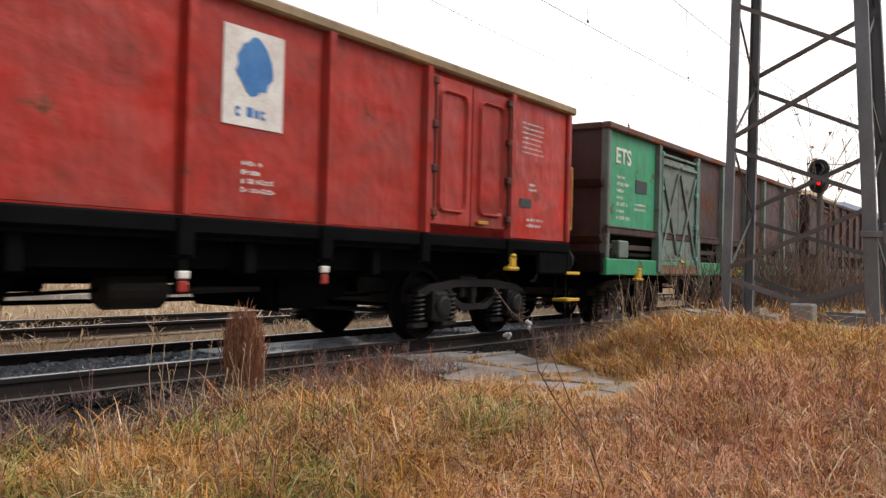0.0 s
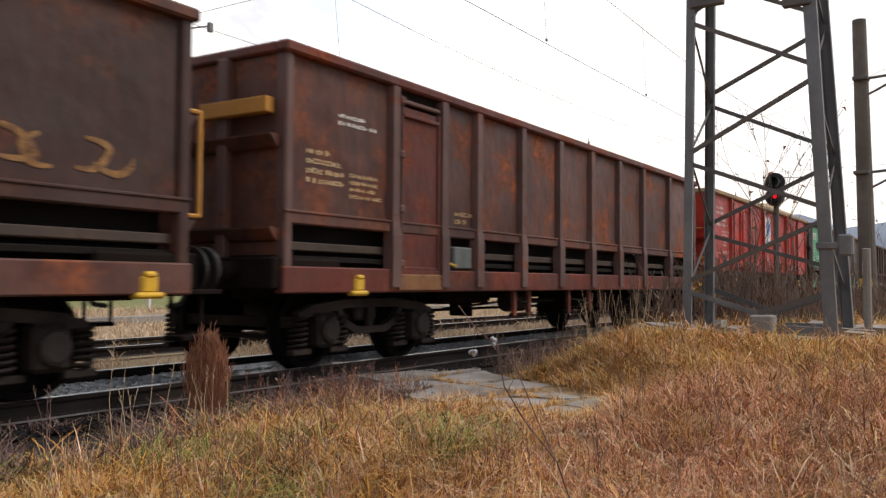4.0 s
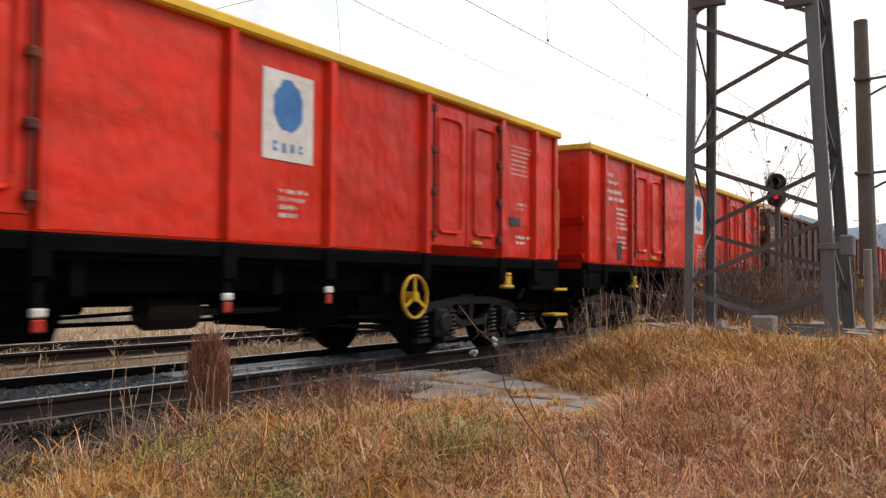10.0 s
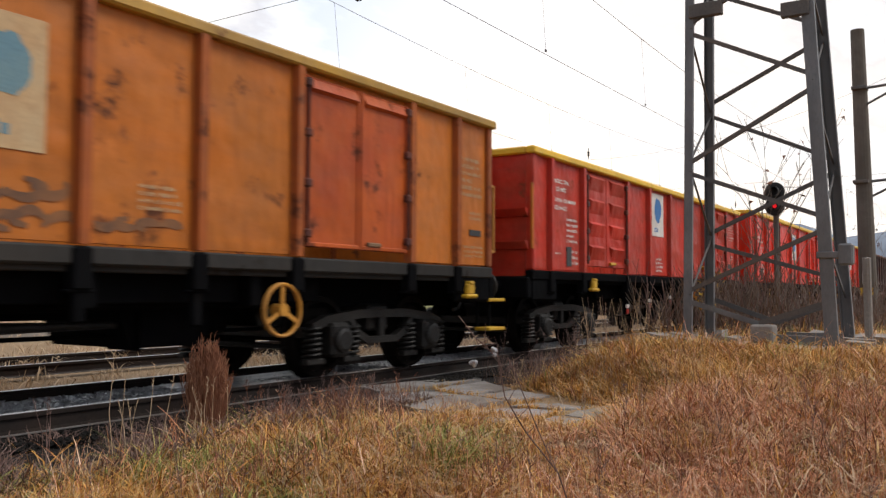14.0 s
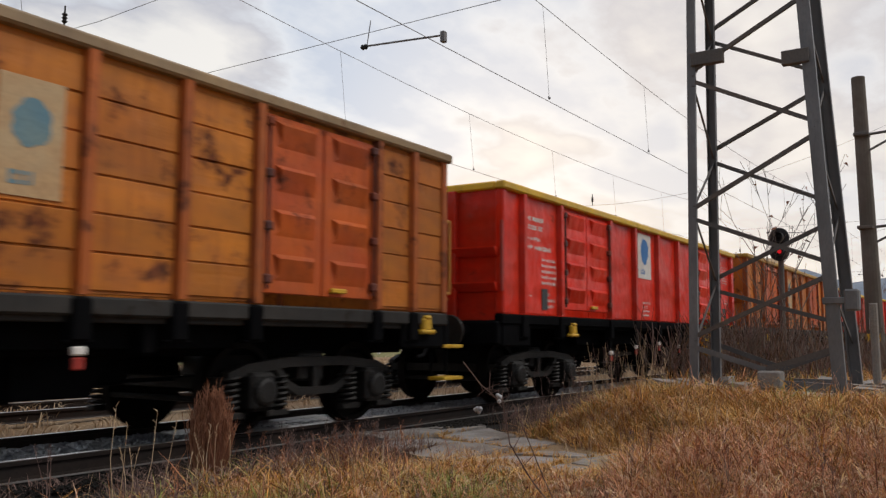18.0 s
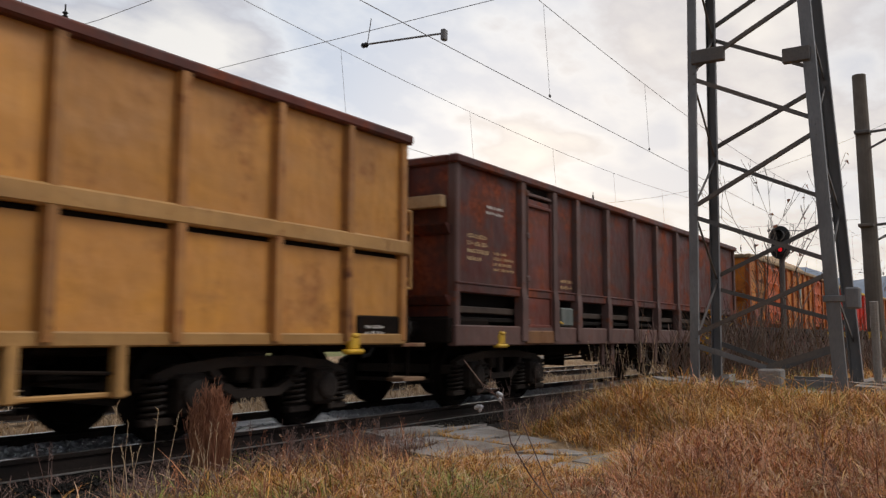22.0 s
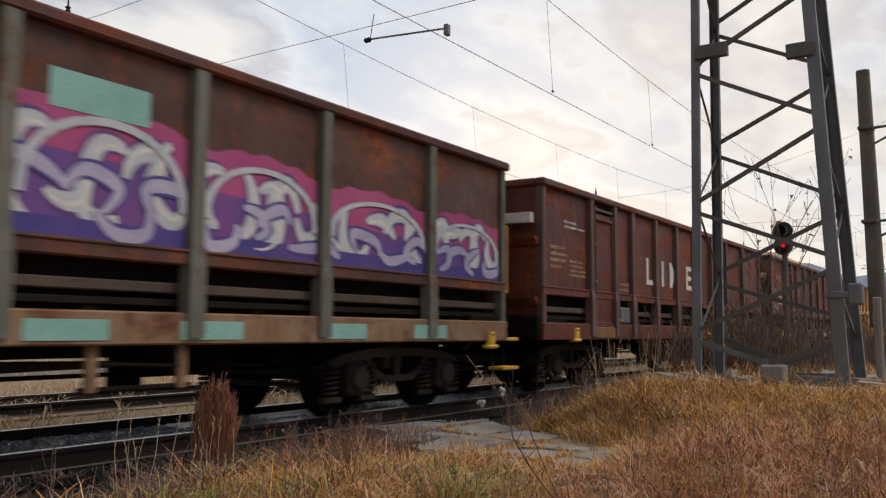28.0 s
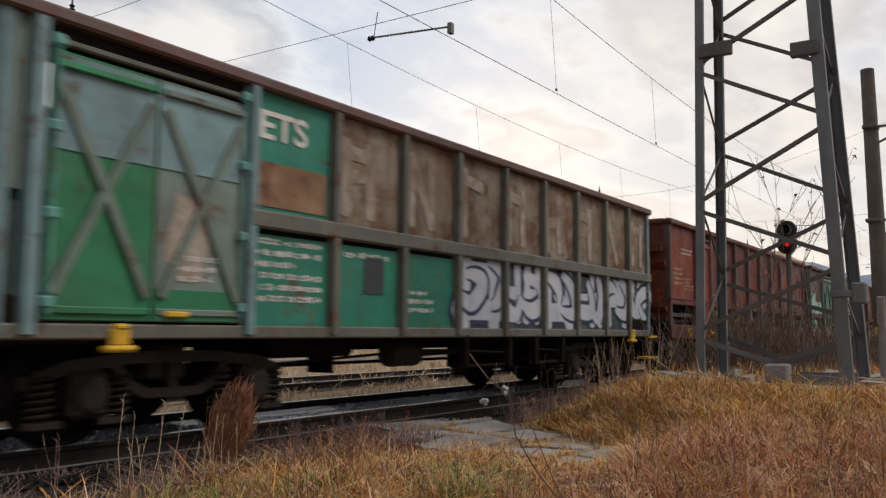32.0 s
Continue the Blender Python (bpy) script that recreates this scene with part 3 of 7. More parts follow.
def build_slabs():
    """Old concrete crossing slabs that lead off from the near rail, cracked and uneven."""
    path = thing("crossing_path", (8, 4.8, -0.2), "cracked grey concrete slabs of an old track crossing", "path", kind="structure")
    quads = [
        ((7.9, 6.32), (10.3, 6.32), (10.0, 5.75), (7.6, 5.72)),
        ((7.4, 5.66), (8.45, 5.62), (8.30, 5.05), (7.15, 5.2)),
        ((8.54, 5.62), (9.85, 5.66), (9.15, 4.86), (8.38, 5.0)),
        ((7.12, 5.12), (8.10, 4.96), (7.95, 4.30), (6.88, 4.45)),
        ((8.16, 4.94), (9.05, 4.78), (8.75, 4.15), (8.02, 4.28)),
        ((6.80, 4.32), (7.62, 4.20), (7.80, 3.56), (6.6, 3.70)),
        ((7.70, 4.18), (8.70, 4.03), (8.40, 3.42), (7.88, 3.53)),
        ((6.55, 3.58), (7.45, 3.50), (7.25, 3.0), (6.4, 3.1)),
        ((7.53, 3.47), (8.32, 3.34), (7.90, 2.85), (7.32, 2.98))]
    rng = random.Random(4)
    for i, q in enumerate(quads):
        cx, cy = sum(p[0] for p in q) / 4, sum(p[1] for p in q) / 4
        z = -0.160 - 0.004 * i + rng.uniform(-0.016, 0.012)
        pts, tilt = [], rng.uniform(-0.035, 0.035)
        for j in range(4):
            a, b = q[j], q[(j + 1) % 4]
            for k in range(7):
                t = k / 7
                w = 0.035 * math.sin(9 * t + i * 3 + j) + 0.02 * math.sin(23 * t + i)
                pts.append((a[0] + (b[0] - a[0]) * t + w, a[1] + (b[1] - a[1]) * t + w * 0.6))
        pts = [(cx + (x - cx) * 0.955, cy + (y - cy) * 0.94) for x, y in pts]
        n = len(pts)
        v = [(x, y, z - 0.14) for x, y in pts] + [(x, y, z - 0.012) for x, y in pts] + [(cx + (x - cx) * 0.985, cy + (y - cy) * 0.985, z + 0.006 * math.sin(x * 5) + tilt * (x - cx)) for x, y in pts]
        f = [(k, (k + 1) % n, n + (k + 1) % n, n + k) for k in range(n)] + [(n + k, n + (k + 1) % n, 2 * n + (k + 1) % n, 2 * n + k) for k in range(n)] + [tuple(range(2 * n, 3 * n))]
        g = Geo().add([(x - 8, y - 4.8, zz + 0.2) for x, y, zz in v], f)
        part("slab", g, SLABC, path)


build_slabs()

# ---------------------------------------------------------------- wagons
BEAM = paint("dusty_inner_beam_paint", (0.070, 0.052, 0.044), (0.09, 0.065, 0.052), (0.10, 0.05, 0.03), 0.3, 0.5, 0.8, 0.3, spec=0.15)
RUN = {}            # length over couplings, by place in the train
HL = {}             # half the body's length, by wagon
SIZES = {"slotted": (13.76, 15.06), "slotted_wide": (13.76, 15.06), "slotted_door": (13.24, 14.49), "belted": (12.95, 13.93), "ribbed": (12.40, 14.0)}


def body_length(kind):
    return SIZES.get(kind, (12.75, 14.0))[0]


def pitch(kind):
    """Coupling to coupling."""
    return SIZES.get(kind, (12.75, 14.0))[1]


FLIP = pose(0, 0, 0, 0, 0, 180)


# posts and doors along the side, from the rear end; z levels: body bottom, body top
KINDS = {
    "smooth": dict(posts=[1.93, 3.99, 5.74, 7.44, 9.09, 10.99], doors=[(2.01, 3.91, "pressed"), (9.17, 10.91, "pressed")], z0=1.31, z1=3.34),
    "smooth_wide": dict(posts=[0.72, 2.05, 3.99, 5.81, 7.21, 9.01, 10.91, 11.96], doors=[(2.14, 3.91, "pressed"), (9.09, 10.83, "pressed")], z0=1.31, z1=3.37),
    "lipped": dict(posts=[0.91, 1.95, 3.93, 5.20, 6.42, 7.57, 8.82, 10.80, 11.84], doors=[(2.03, 3.85, "lipped"), (8.90, 10.72, "lipped")], z0=1.31, z1=3.34),
    "ribbed": dict(posts=[0.64, 1.90, 3.96, 5.20, 6.51, 7.80, 9.06, 11.06, 12.12], doors=[(1.98, 3.88, "ledged"), (9.14, 10.98, "ledged")], z0=1.31, z1=3.19),
    "planked": dict(posts=[0.89, 1.90, 3.91, 4.84, 5.78, 6.71, 7.64, 8.57, 9.45, 11.31, 12.01], doors=[(1.98, 3.83, "ledged"), (9.53, 11.23, "ledged")], z0=1.27, z1=3.29),
    "slotted": dict(posts=[1.82, 2.87, 3.74, 5.03, 6.33, 7.62, 8.92, 10.21, 11.83], doors=[(1.90, 2.79, "narrow")], z0=1.64, z1=3.32),
    "slotted_wide": dict(posts=[1.82, 2.87, 3.74, 5.03, 6.33, 7.62, 8.92, 10.21, 11.83], doors=[(1.90, 2.79, "narrow")], z0=1.64, z1=3.34),
    "slotted_door": dict(posts=[2.24, 4.36, 6.01, 7.74, 9.41, 11.37], doors=[(2.32, 4.28, "braced")], z0=1.62, z1=3.34),
    "belted": dict(posts=[0.30, 2.43, 3.62, 4.83, 6.02, 7.23, 8.43, 9.61, 10.79, 11.86], doors=[(0.40, 2.33, "braced")], z0=0.90, z1=3.34),
}


# lifting brackets: from the rear end, from the front end, height
LIFT = {"smooth": (2.2, 1.72, 1.0), "lipped": (2.2, 0.62, 1.0), "smooth_wide": (2.14, 1.70, 0.99), "ribbed": (2.3, 2.2, 1.10), "planked": (1.02, 0.48, 1.12),
        "slotted": (1.15, 0.43, 0.92), "slotted_door": (1.32, 0.44, 0.85), "belted": (1.06, 1.0, 0.88)}


def door_relief(style, x0, x1, z0, z1, y):
    """The pieces pressed or welded on one leaf of a side door: name and mesh of each."""
    cx, w, out = (x0 + x1) / 2, x1 - x0, []

    def slab(name, a, b, c, d, e, f, ch):
        out.append((name, Geo().box(a, b, c, d, e, f, ch)))
    if style == "pressed":      # one tall rounded panel outline
        a, b, c, d, k = x0 + 0.12, x1 - 0.12, z0 + 0.14, z1 - 0.14, 0.10
        ring = [(a + k, c), (b - k, c), (b - 0.03, c + 0.03), (b, c + k), (b, d - k), (b - 0.03, d - 0.03), (b - k, d), (a + k, d), (a + 0.03, d - 0.03), (a, d - k), (a, c + k), (a + 0.03, c + 0.03)]
        n, m = len(ring), 0.055
        inner = [(cx + (px - cx) * (1 - m / (w / 2 - 0.12)), (c + d) / 2 + (pz - (c + d) / 2) * (1 - m / ((d - c) / 2))) for px, pz in ring]
        mid = [((p[0] + q[0]) / 2, (p[1] + q[1]) / 2) for p, q in zip(ring, inner)]
        v = [(px, y + 0.003, pz) for px, pz in ring] + [(px, y - 0.04, pz) for px, pz in mid] + [(px, y + 0.003, pz) for px, pz in inner]
        f = [(i, (i + 1) % n, n + (i + 1) % n, n + i) for i in range(n)] + [(n + i, n + (i + 1) % n, 2 * n + (i + 1) % n, 2 * n + i) for i in range(n)]
        out.append(("pressed_outline", Geo().add(v, f)))
    elif style == "ledged":     # four short pressed ledges
        for i in range(4):
            z = z0 + (z1 - z0) * (i + 0.22) / 4
            v = [(x0 + 0.12, y + 0.003, z + 0.02), (x1 - 0.12, y + 0.003, z + 0.02), (x1 - 0.12, y + 0.003, z + 0.29), (x0 + 0.12, y + 0.003, z + 0.29), (x0 + 0.2, y - 0.012, z + 0.07), (x1 - 0.2, y - 0.012, z + 0.07), (x1 - 0.17, y - 0.055, z + 0.24), (x0 + 0.17, y - 0.055, z + 0.24)]
            out.append(("pressed_ledge", Geo().add(v, [(4, 5, 6, 7), (0, 1, 5, 4), (1, 2, 6, 5), (2, 3, 7, 6), (3, 0, 4, 7)])))
    elif style == "lipped":     # plain leaf under a folded lip, with a lock bar at the meeting edge
        v = [(x0 + 0.05, y + 0.003, z1 - 0.02), (x1 - 0.05, y + 0.003, z1 - 0.02), (x1 - 0.05, y - 0.05, z1 - 0.13), (x0 + 0.05, y - 0.05, z1 - 0.13), (x1 - 0.05, y + 0.003, z1 - 0.16), (x0 + 0.05, y + 0.003, z1 - 0.16)]
        out.append(("door_lip", Geo().add(v, [(3, 2, 1, 0), (5, 4, 2, 3), (0, 5, 3), (1, 2, 4)])))
        slab("door_foot", x0 + 0.03, x1 - 0.03, y - 0.03, y + 0.01, z0, z0 + 0.05, 0.01)
        slab("door_edge", x0, x0 + 0.045, y - 0.02, y + 0.01, z0, z1, 0.008)
        slab("door_edge", x1 - 0.045, x1, y - 0.02, y + 0.01, z0, z1, 0.008)
    elif style == "narrow":
        slab("door_ledge", x0 + 0.06, x1 - 0.06, y - 0.045, y + 0.01, z1 - 0.13, z1 - 0.08, 0.01)
        slab("door_ledge", x0 + 0.06, x1 - 0.06, y - 0.03, y + 0.01, z0 + 0.05, z0 + 0.10, 0.01)
        slab("door_edge", x0, x0 + 0.05, y - 0.025, y + 0.01, z0, z1, 0.01)
        slab("door_edge", x1 - 0.05, x1, y - 0.025, y + 0.01, z0, z1, 0.01)
    else:                       # welded diagonal braces
        zc = (z0 + z1) / 2
        for a, b in (((x0 + 0.06, z1 - 0.25), (cx, zc)), ((x1 - 0.06, z1 - 0.25), (cx, zc)), ((x0 + 0.06, z0 + 0.2), (cx, zc)), ((x1 - 0.06, z0 + 0.2), (cx, zc))):
            out.append(("door_brace", Geo().bar((a[0], y - 0.018, a[1]), (b[0], y - 0.018, b[1]), 0.075, 0.04, (0, 1, 0))))
        slab("door_ledge", x0 + 0.03, x1 - 0.03, y - 0.05, y + 0.01, z1 - 0.14, z1 - 0.08, 0.01)
        slab("door_ledge", x0 + 0.03, x1 - 0.03, y - 0.03, y + 0.01, z0 + 0.05, z0 + 0.11, 0.01)
    return out


def lines_geo(x0, x1, z0, z1, rows, seed, fill=0.85, y=-1.0):
    """Rows of unreadable writing as thin raised bars."""
    rng, g = random.Random(seed), Geo()
    h = (z1 - z0) / rows
    for r in range(rows):
        z, x = z1 - (r + 1) * h, x0
        stop = x1 - (x1 - x0) * rng.choice((0, 0, 0.15, 0.4))
        while x < stop - 0.02:
            w = min(h * rng.uniform(0.28, 0.5), stop - x)
            lo, hi = z + h * rng.uniform(0.16, 0.26), z + h * (0.2 + 0.6 * fill * rng.uniform(0.78, 1.08))
            if h > 0.05 and rng.random() < 0.7:
                # an upright and one or two ticks, as of a worn stencilled letter
                b = w * rng.uniform(0.32, 0.45)
                ticks = [(lo, lo + (hi - lo) * 0.3), (hi - (hi - lo) * 0.3, hi)] if rng.random() < 0.6 else [((lo + hi) / 2 - (hi - lo) * 0.18, (lo + hi) / 2 + (hi - lo) * 0.18)]
                g.add([(x, y, lo), (x + b, y, lo), (x + b, y, hi), (x, y, hi)], [(0, 1, 2, 3)])
                for p, q in ticks:
                    g.add([(x + b, y, p), (x + w, y, p), (x + w, y, q), (x + b, y, q)], [(0, 1, 2, 3)])
            else:
                g.add([(x, y, lo), (x + w, y, lo), (x + w, y, hi), (x, y, hi)], [(0, 1, 2, 3)])
            x += w + h * (0.14 if rng.random() < 0.8 else 0.5)
    return g


def word_geo(text, size, x, y, z):
    """Block letters standing on the side of a wagon."""
    cu = bpy.data.curves.new("word", "FONT")
    cu.body, cu.size, cu.extrude, cu.offset = text, size, 0.002, size * 0.022
    ob = bpy.data.objects.new("word", cu)
    scene.collection.objects.link(ob)
    dg = bpy.context.evaluated_depsgraph_get()
    me = bpy.data.meshes.new_from_object(ob.evaluated_get(dg))
    bpy.data.objects.remove(ob)
    g = Geo().add([(x + v.co.x * 1.15, y - v.co.z, z + v.co.y) for v in me.vertices], [tuple(p.vertices) for p in me.polygons])
    return g


def spring_geo(x, y, z0, z1, r=0.075, turns=5, n=10):
    """A coil spring: one square wire wound up."""
    v, k = [], turns * n + 1
    for i in range(k):
        a = 2 * math.pi * i / n
        z = z0 + (z1 - z0) * i / (k - 1)
        for q, h in ((-0.016, 0), (0, 0.018), (0.016, 0), (0, -0.018)):
            v.append((x + (r + q) * math.cos(a), y + (r + q) * math.sin(a), z + h))
    f = [(4 * i + j, 4 * i + (j + 1) % 4, 4 * i + 4 + (j + 1) % 4, 4 * i + 4 + j) for i in range(k - 1) for j in range(4)]
    return Geo().add(v, f)


def bogie_frame_geo():
    """Cast side frames with a sagging belly, cross beam and brake rigging."""
    g = Geo()
    for s in (-1, 1):
        y0, y1 = s * 0.98 - 0.055, s * 0.98 + 0.055
        top = [(-1.28, 0.62), (-1.05, 0.70), (-0.45, 0.76), (0.45, 0.76), (1.05, 0.70), (1.28, 0.62), (1.28, 0.54), (0.98, 0.60), (0.45, 0.66), (-0.45, 0.66), (-0.98, 0.60), (-1.28, 0.54)]
        g.prism(top, "y", y0, y1)
        belly = [(-0.66, 0.66), (-0.50, 0.46), (-0.30, 0.36), (0.30, 0.36), (0.50, 0.46), (0.66, 0.66), (0.56, 0.66), (0.44, 0.52), (0.26, 0.44), (-0.26, 0.44), (-0.44, 0.52), (-0.56, 0.66)]
        g.prism(belly, "y", y0 + 0.01, y1 - 0.01)
        for x in (-0.9, 0.9):
            g.box(x - 0.46, x - 0.16, y0, y1, 0.17, 0.235, 0.01)
            g.box(x + 0.16, x + 0.46, y0, y1, 0.17, 0.235, 0.01)
            g.box(x - 0.02, x + 0.02, y0, y1, 0.5, 0.68, 0.01)
        g.box(-0.05, 0.05, y0 + 0.02, y1 - 0.02, 0.42, 0.68, 0.01)
    g.box(-0.2, 0.2, -0.95, 0.95, 0.5, 0.82, 0.03)
    for x in (-1.33, 1.29):
        g.box(x, x + 0.05, -0.95, 0.95, 0.46, 0.58, 0.01)
        g.rod((x, -0.7, 0.36), (x, 0.7, 0.36), 0.03, 6)
    return g


def wheelset_geo():
    g = Geo().rod((0, -1.1, 0), (0, 1.1, 0), 0.075, 10)
    for s in (-1, 1):
        prof = [(0.08, 0.80), (0.13, 0.80), (0.15, 0.745), (0.30, 0.715), (0.385, 0.725), (0.395, 0.815), (0.455, 0.812), (0.462, 0.70), (0.49, 0.685), (0.49, 0.655), (0.395, 0.66), (0.385, 0.69), (0.30, 0.69), (0.15, 0.66), (0.13, 0.63), (0.08, 0.63)]
        g.lathe([(r, s * t) for r, t in prof], (0, 0, 0), "y", 28)
        for k in range(8):
            a = k * math.pi / 4
            g.box(0.22 * math.cos(a) - 0.02, 0.22 * math.cos(a) + 0.02, s * 0.73 - 0.02, s * 0.73 + 0.02, 0.22 * math.sin(a) - 0.02, 0.22 * math.sin(a) + 0.02, 0.005)
    return g


WHEELSETS = []


def add_bogie(w, x, mat, key):
    b = part("bogie", bogie_frame_geo, mat, w, key="bogie_frame", m=pose(x, 0, 0))
    for dx in (-0.9, 0.9):
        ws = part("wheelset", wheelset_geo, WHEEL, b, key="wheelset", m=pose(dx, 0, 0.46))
        WHEELSETS.append((ws, dx))
        for s in (-1, 1):
            part("axle_box", lambda: Geo().box(-0.165, 0.165, -0.12, 0.12, 0.24, 0.62, 0.04).lathe([(0.0, -0.17), (0.10, -0.17), (0.135, -0.155), (0.15, -0.12), (0.15, 0.155), (0, 0.155)], (0, 0, 0.43), "y", 18), mat, b, key="axle_box", m=pose(dx, s * 1.02, 0))
            for e in (-0.34, 0.34):
                part("spring", lambda: spring_geo(0, 0, 0.24, 0.58, 0.098, 6, 12), mat, b, key="spring", m=pose(dx + e, s * 0.98, 0))
    return b


def buffer_geo():
    return Geo().lathe([(0.0, 0.0), (0.13, 0.0), (0.13, 0.05), (0.10, 0.06), (0.10, 0.30), (0.075, 0.31), (0.075, 0.47), (0.10, 0.475)], (0, 0, 0), "x", 18)


def buffer_head_geo():
    return Geo().lathe([(0.0, 0.52), (0.215, 0.515), (0.225, 0.50), (0.225, 0.475), (0.0, 0.47)], (0, 0, 0), "x", 24)


def wagon(k, kind, c, label, logo=None, number=0):
    """One open goods wagon. c: its paints by use."""
    K = KINDS[kind]
    L2 = body_length(kind) / 2
    w = thing("goods_wagon", (0, TC, 0), label, "goods wagon", "wagons of the goods train")
    HL[w.name] = L2
    RUN[k] = pitch(kind)
    Z0, Z1 = K["z0"], K["z1"]
    slot, belt = kind.startswith("slotted"), kind == "belted"
    posts = [x - L2 for x in K["posts"]]
    doors = [(a - L2, b - L2, s) for a, b, s in K["doors"]]
    bars = sorted([-L2 + 0.06] + posts + [L2 - 0.06])
    ky = kind
    frame_z = 0.84 if slot else 1.16
    # inner floor and headstocks
    part("floor", lambda: Geo().box(-L2, L2, -1.34, 1.34, 1.16, 1.22), INSIDE, w, key=("floor", L2))
    part("centre_sill", lambda: Geo().box(-L2 - 0.1, L2 + 0.1, -0.28, 0.28, 0.86, 1.16), c["under"], w, key=("centre_sill", L2))
    for s, m in ((-1, None), (1, FLIP)):
        # sheets between posts
        for i in range(len(bars) - 1):
            a, b = bars[i], bars[i + 1]
            if any(d[0] - 0.12 < a and b < d[1] + 0.12 for d in doors):
                continue
            pm = c.get("panel%d" % i, c["body"]) if s < 0 else c["body"]
            if belt:
                part("lower_panel", lambda: Geo().box(a, b, -1.39, -1.36, Z0 + 0.04, 1.855, 0.004), c.get("low%d" % i, c.get("low", pm)) if s < 0 else c["body"], w, key=(ky, "low", i), m=m)
                part("upper_panel", lambda: Geo().box(a, b, -1.39, -1.36, 1.94, Z1 - 0.1, 0.004), pm, w, key=(ky, "up", i), m=m)
            else:
                p = part("side_panel", lambda: Geo().box(a, b, -1.39, -1.36, Z0 + 0.02, Z1 - 0.1, 0.004), pm, w, key=(ky, "panel", i), m=m)
                if kind == "planked" and s < 0:
                    rows = 6
                    for r in range(rows):
                        z0, z1 = Z0 + 0.04 + (Z1 - Z0 - 0.2) * r / rows, Z0 + 0.04 + (Z1 - Z0 - 0.2) * (r + 1) / rows
                        part("plank", lambda: Geo().box(a + 0.02, b - 0.02, -1.408 - 0.004 * math.sin(i * 5 + r * 3), -1.388, z0 + 0.007, z1 - 0.007, 0.007), pm, p, key=(ky, "plank", i, r))
        # posts
        for i, x in enumerate(bars):
            end = i in (0, len(bars) - 1)
            pw = 0.10 if end else 0.062
            if end:
                g = lambda: Geo().box(x - 0.06, x + 0.06, -HALF + 0.03, -1.30, Z0 if not slot else 0.9, Z1 - 0.06, 0.02)
            else:
                bot = 0.95 if slot else (Z0 + 0.01)
                pd = 0.02 if slot else 0.0
                g = lambda: Geo().add(
                    [(x + dx, yy, zz) for zz in (bot, Z1 - 0.08) for dx, yy in ((-0.07 - pd, -1.375), (-0.045 - pd, -HALF), (0.045 + pd, -HALF), (0.07 + pd, -1.375))],
                    [(0, 1, 5, 4), (1, 2, 6, 5), (2, 3, 7, 6), (3, 0, 4, 7), (0, 3, 2, 1), (4, 5, 6, 7)])
            part("corner_post" if end else "side_post", g, c.get("post%d" % i, c.get("post", c["body"])), w, key=(ky, "post", i), m=m)
            if not end and slot:
                part("post_foot", lambda: Geo().add([(x + dx, yy, zz) for zz, e in ((0.90, 0.0), (1.50, 0.0), (1.74, -0.03)) for dx, yy in ((-0.10 - e * 0.5, -1.36), (-0.085 - e * 0.6, -HALF - 0.02 - e), (0.085 + e * 0.6, -HALF - 0.02 - e), (0.10 + e * 0.5, -1.36))], [(0, 1, 5, 4), (1, 2, 6, 5), (2, 3, 7, 6), (4, 5, 9, 8), (5, 6, 10, 9), (6, 7, 11, 10), (0, 3, 2, 1), (8, 9, 10, 11)]), c.get("post", c["body"]), w, key=(ky, "foot", i), m=m)
            if not end and not slot and not belt:
                part("post_bracket", lambda: Geo().box(x - 0.085, x + 0.085, -HALF + 0.005, -1.33, Z0 - 0.34, Z0 - 0.012, 0.015).box(x - 0.12, x + 0.12, -HALF + 0.03, -1.33, Z0 - 0.36, Z0 - 0.33, 0.01), c["under"], w, key=(ky, "bracket", i), m=m)
        # top rim
        part("top_rim", lambda: Geo().box(-L2 - 0.05, L2 + 0.05, -HALF - 0.015, -1.33, Z1 - 0.115, Z1, 0.022), c["rim"], w, key=(ky, "rim"), m=m)
        # sills
        if slot:
            part("side_sill", lambda: Geo().box(-L2 - 0.02, L2 + 0.02, -HALF + 0.015, -1.32, 0.84, 1.11, 0.015), c.get("sill", c["body"]), w, key=(ky, "sill"), m=m)
            part("panel_ledge", lambda: Geo().box(-L2, L2, -1.44, -1.33, Z0 - 0.11, Z0 + 0.015, 0.015).box(-L2, L2, -1.455, -1.40, Z0 + 0.0, Z0 + 0.03, 0.008), c["body"], w, key=(ky, "ledge"), m=m)
            part("inner_beam", lambda: Geo().box(-L2 + 0.1, L2 - 0.1, -1.34, -1.22, 1.27, 1.36, 0.012), c.get("beam", BEAM), w, key=(ky, "beam"), m=m)
            # dark sheet that paints the shade seen through the slot
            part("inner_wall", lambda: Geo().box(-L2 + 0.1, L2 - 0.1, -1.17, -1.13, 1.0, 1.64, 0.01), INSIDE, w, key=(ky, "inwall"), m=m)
        elif belt:
            # dark strip for the shaded gap below the belt rail
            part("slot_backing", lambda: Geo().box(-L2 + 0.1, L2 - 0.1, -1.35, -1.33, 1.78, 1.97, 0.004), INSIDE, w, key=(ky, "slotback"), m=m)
            part("belt_rail", lambda: Geo().box(-L2 + 2.4, L2, -HALF - 0.006, -1.37, 1.90, 2.07, 0.02), c.get("belt", c["post"]), w, key=(ky, "belt"), m=m)
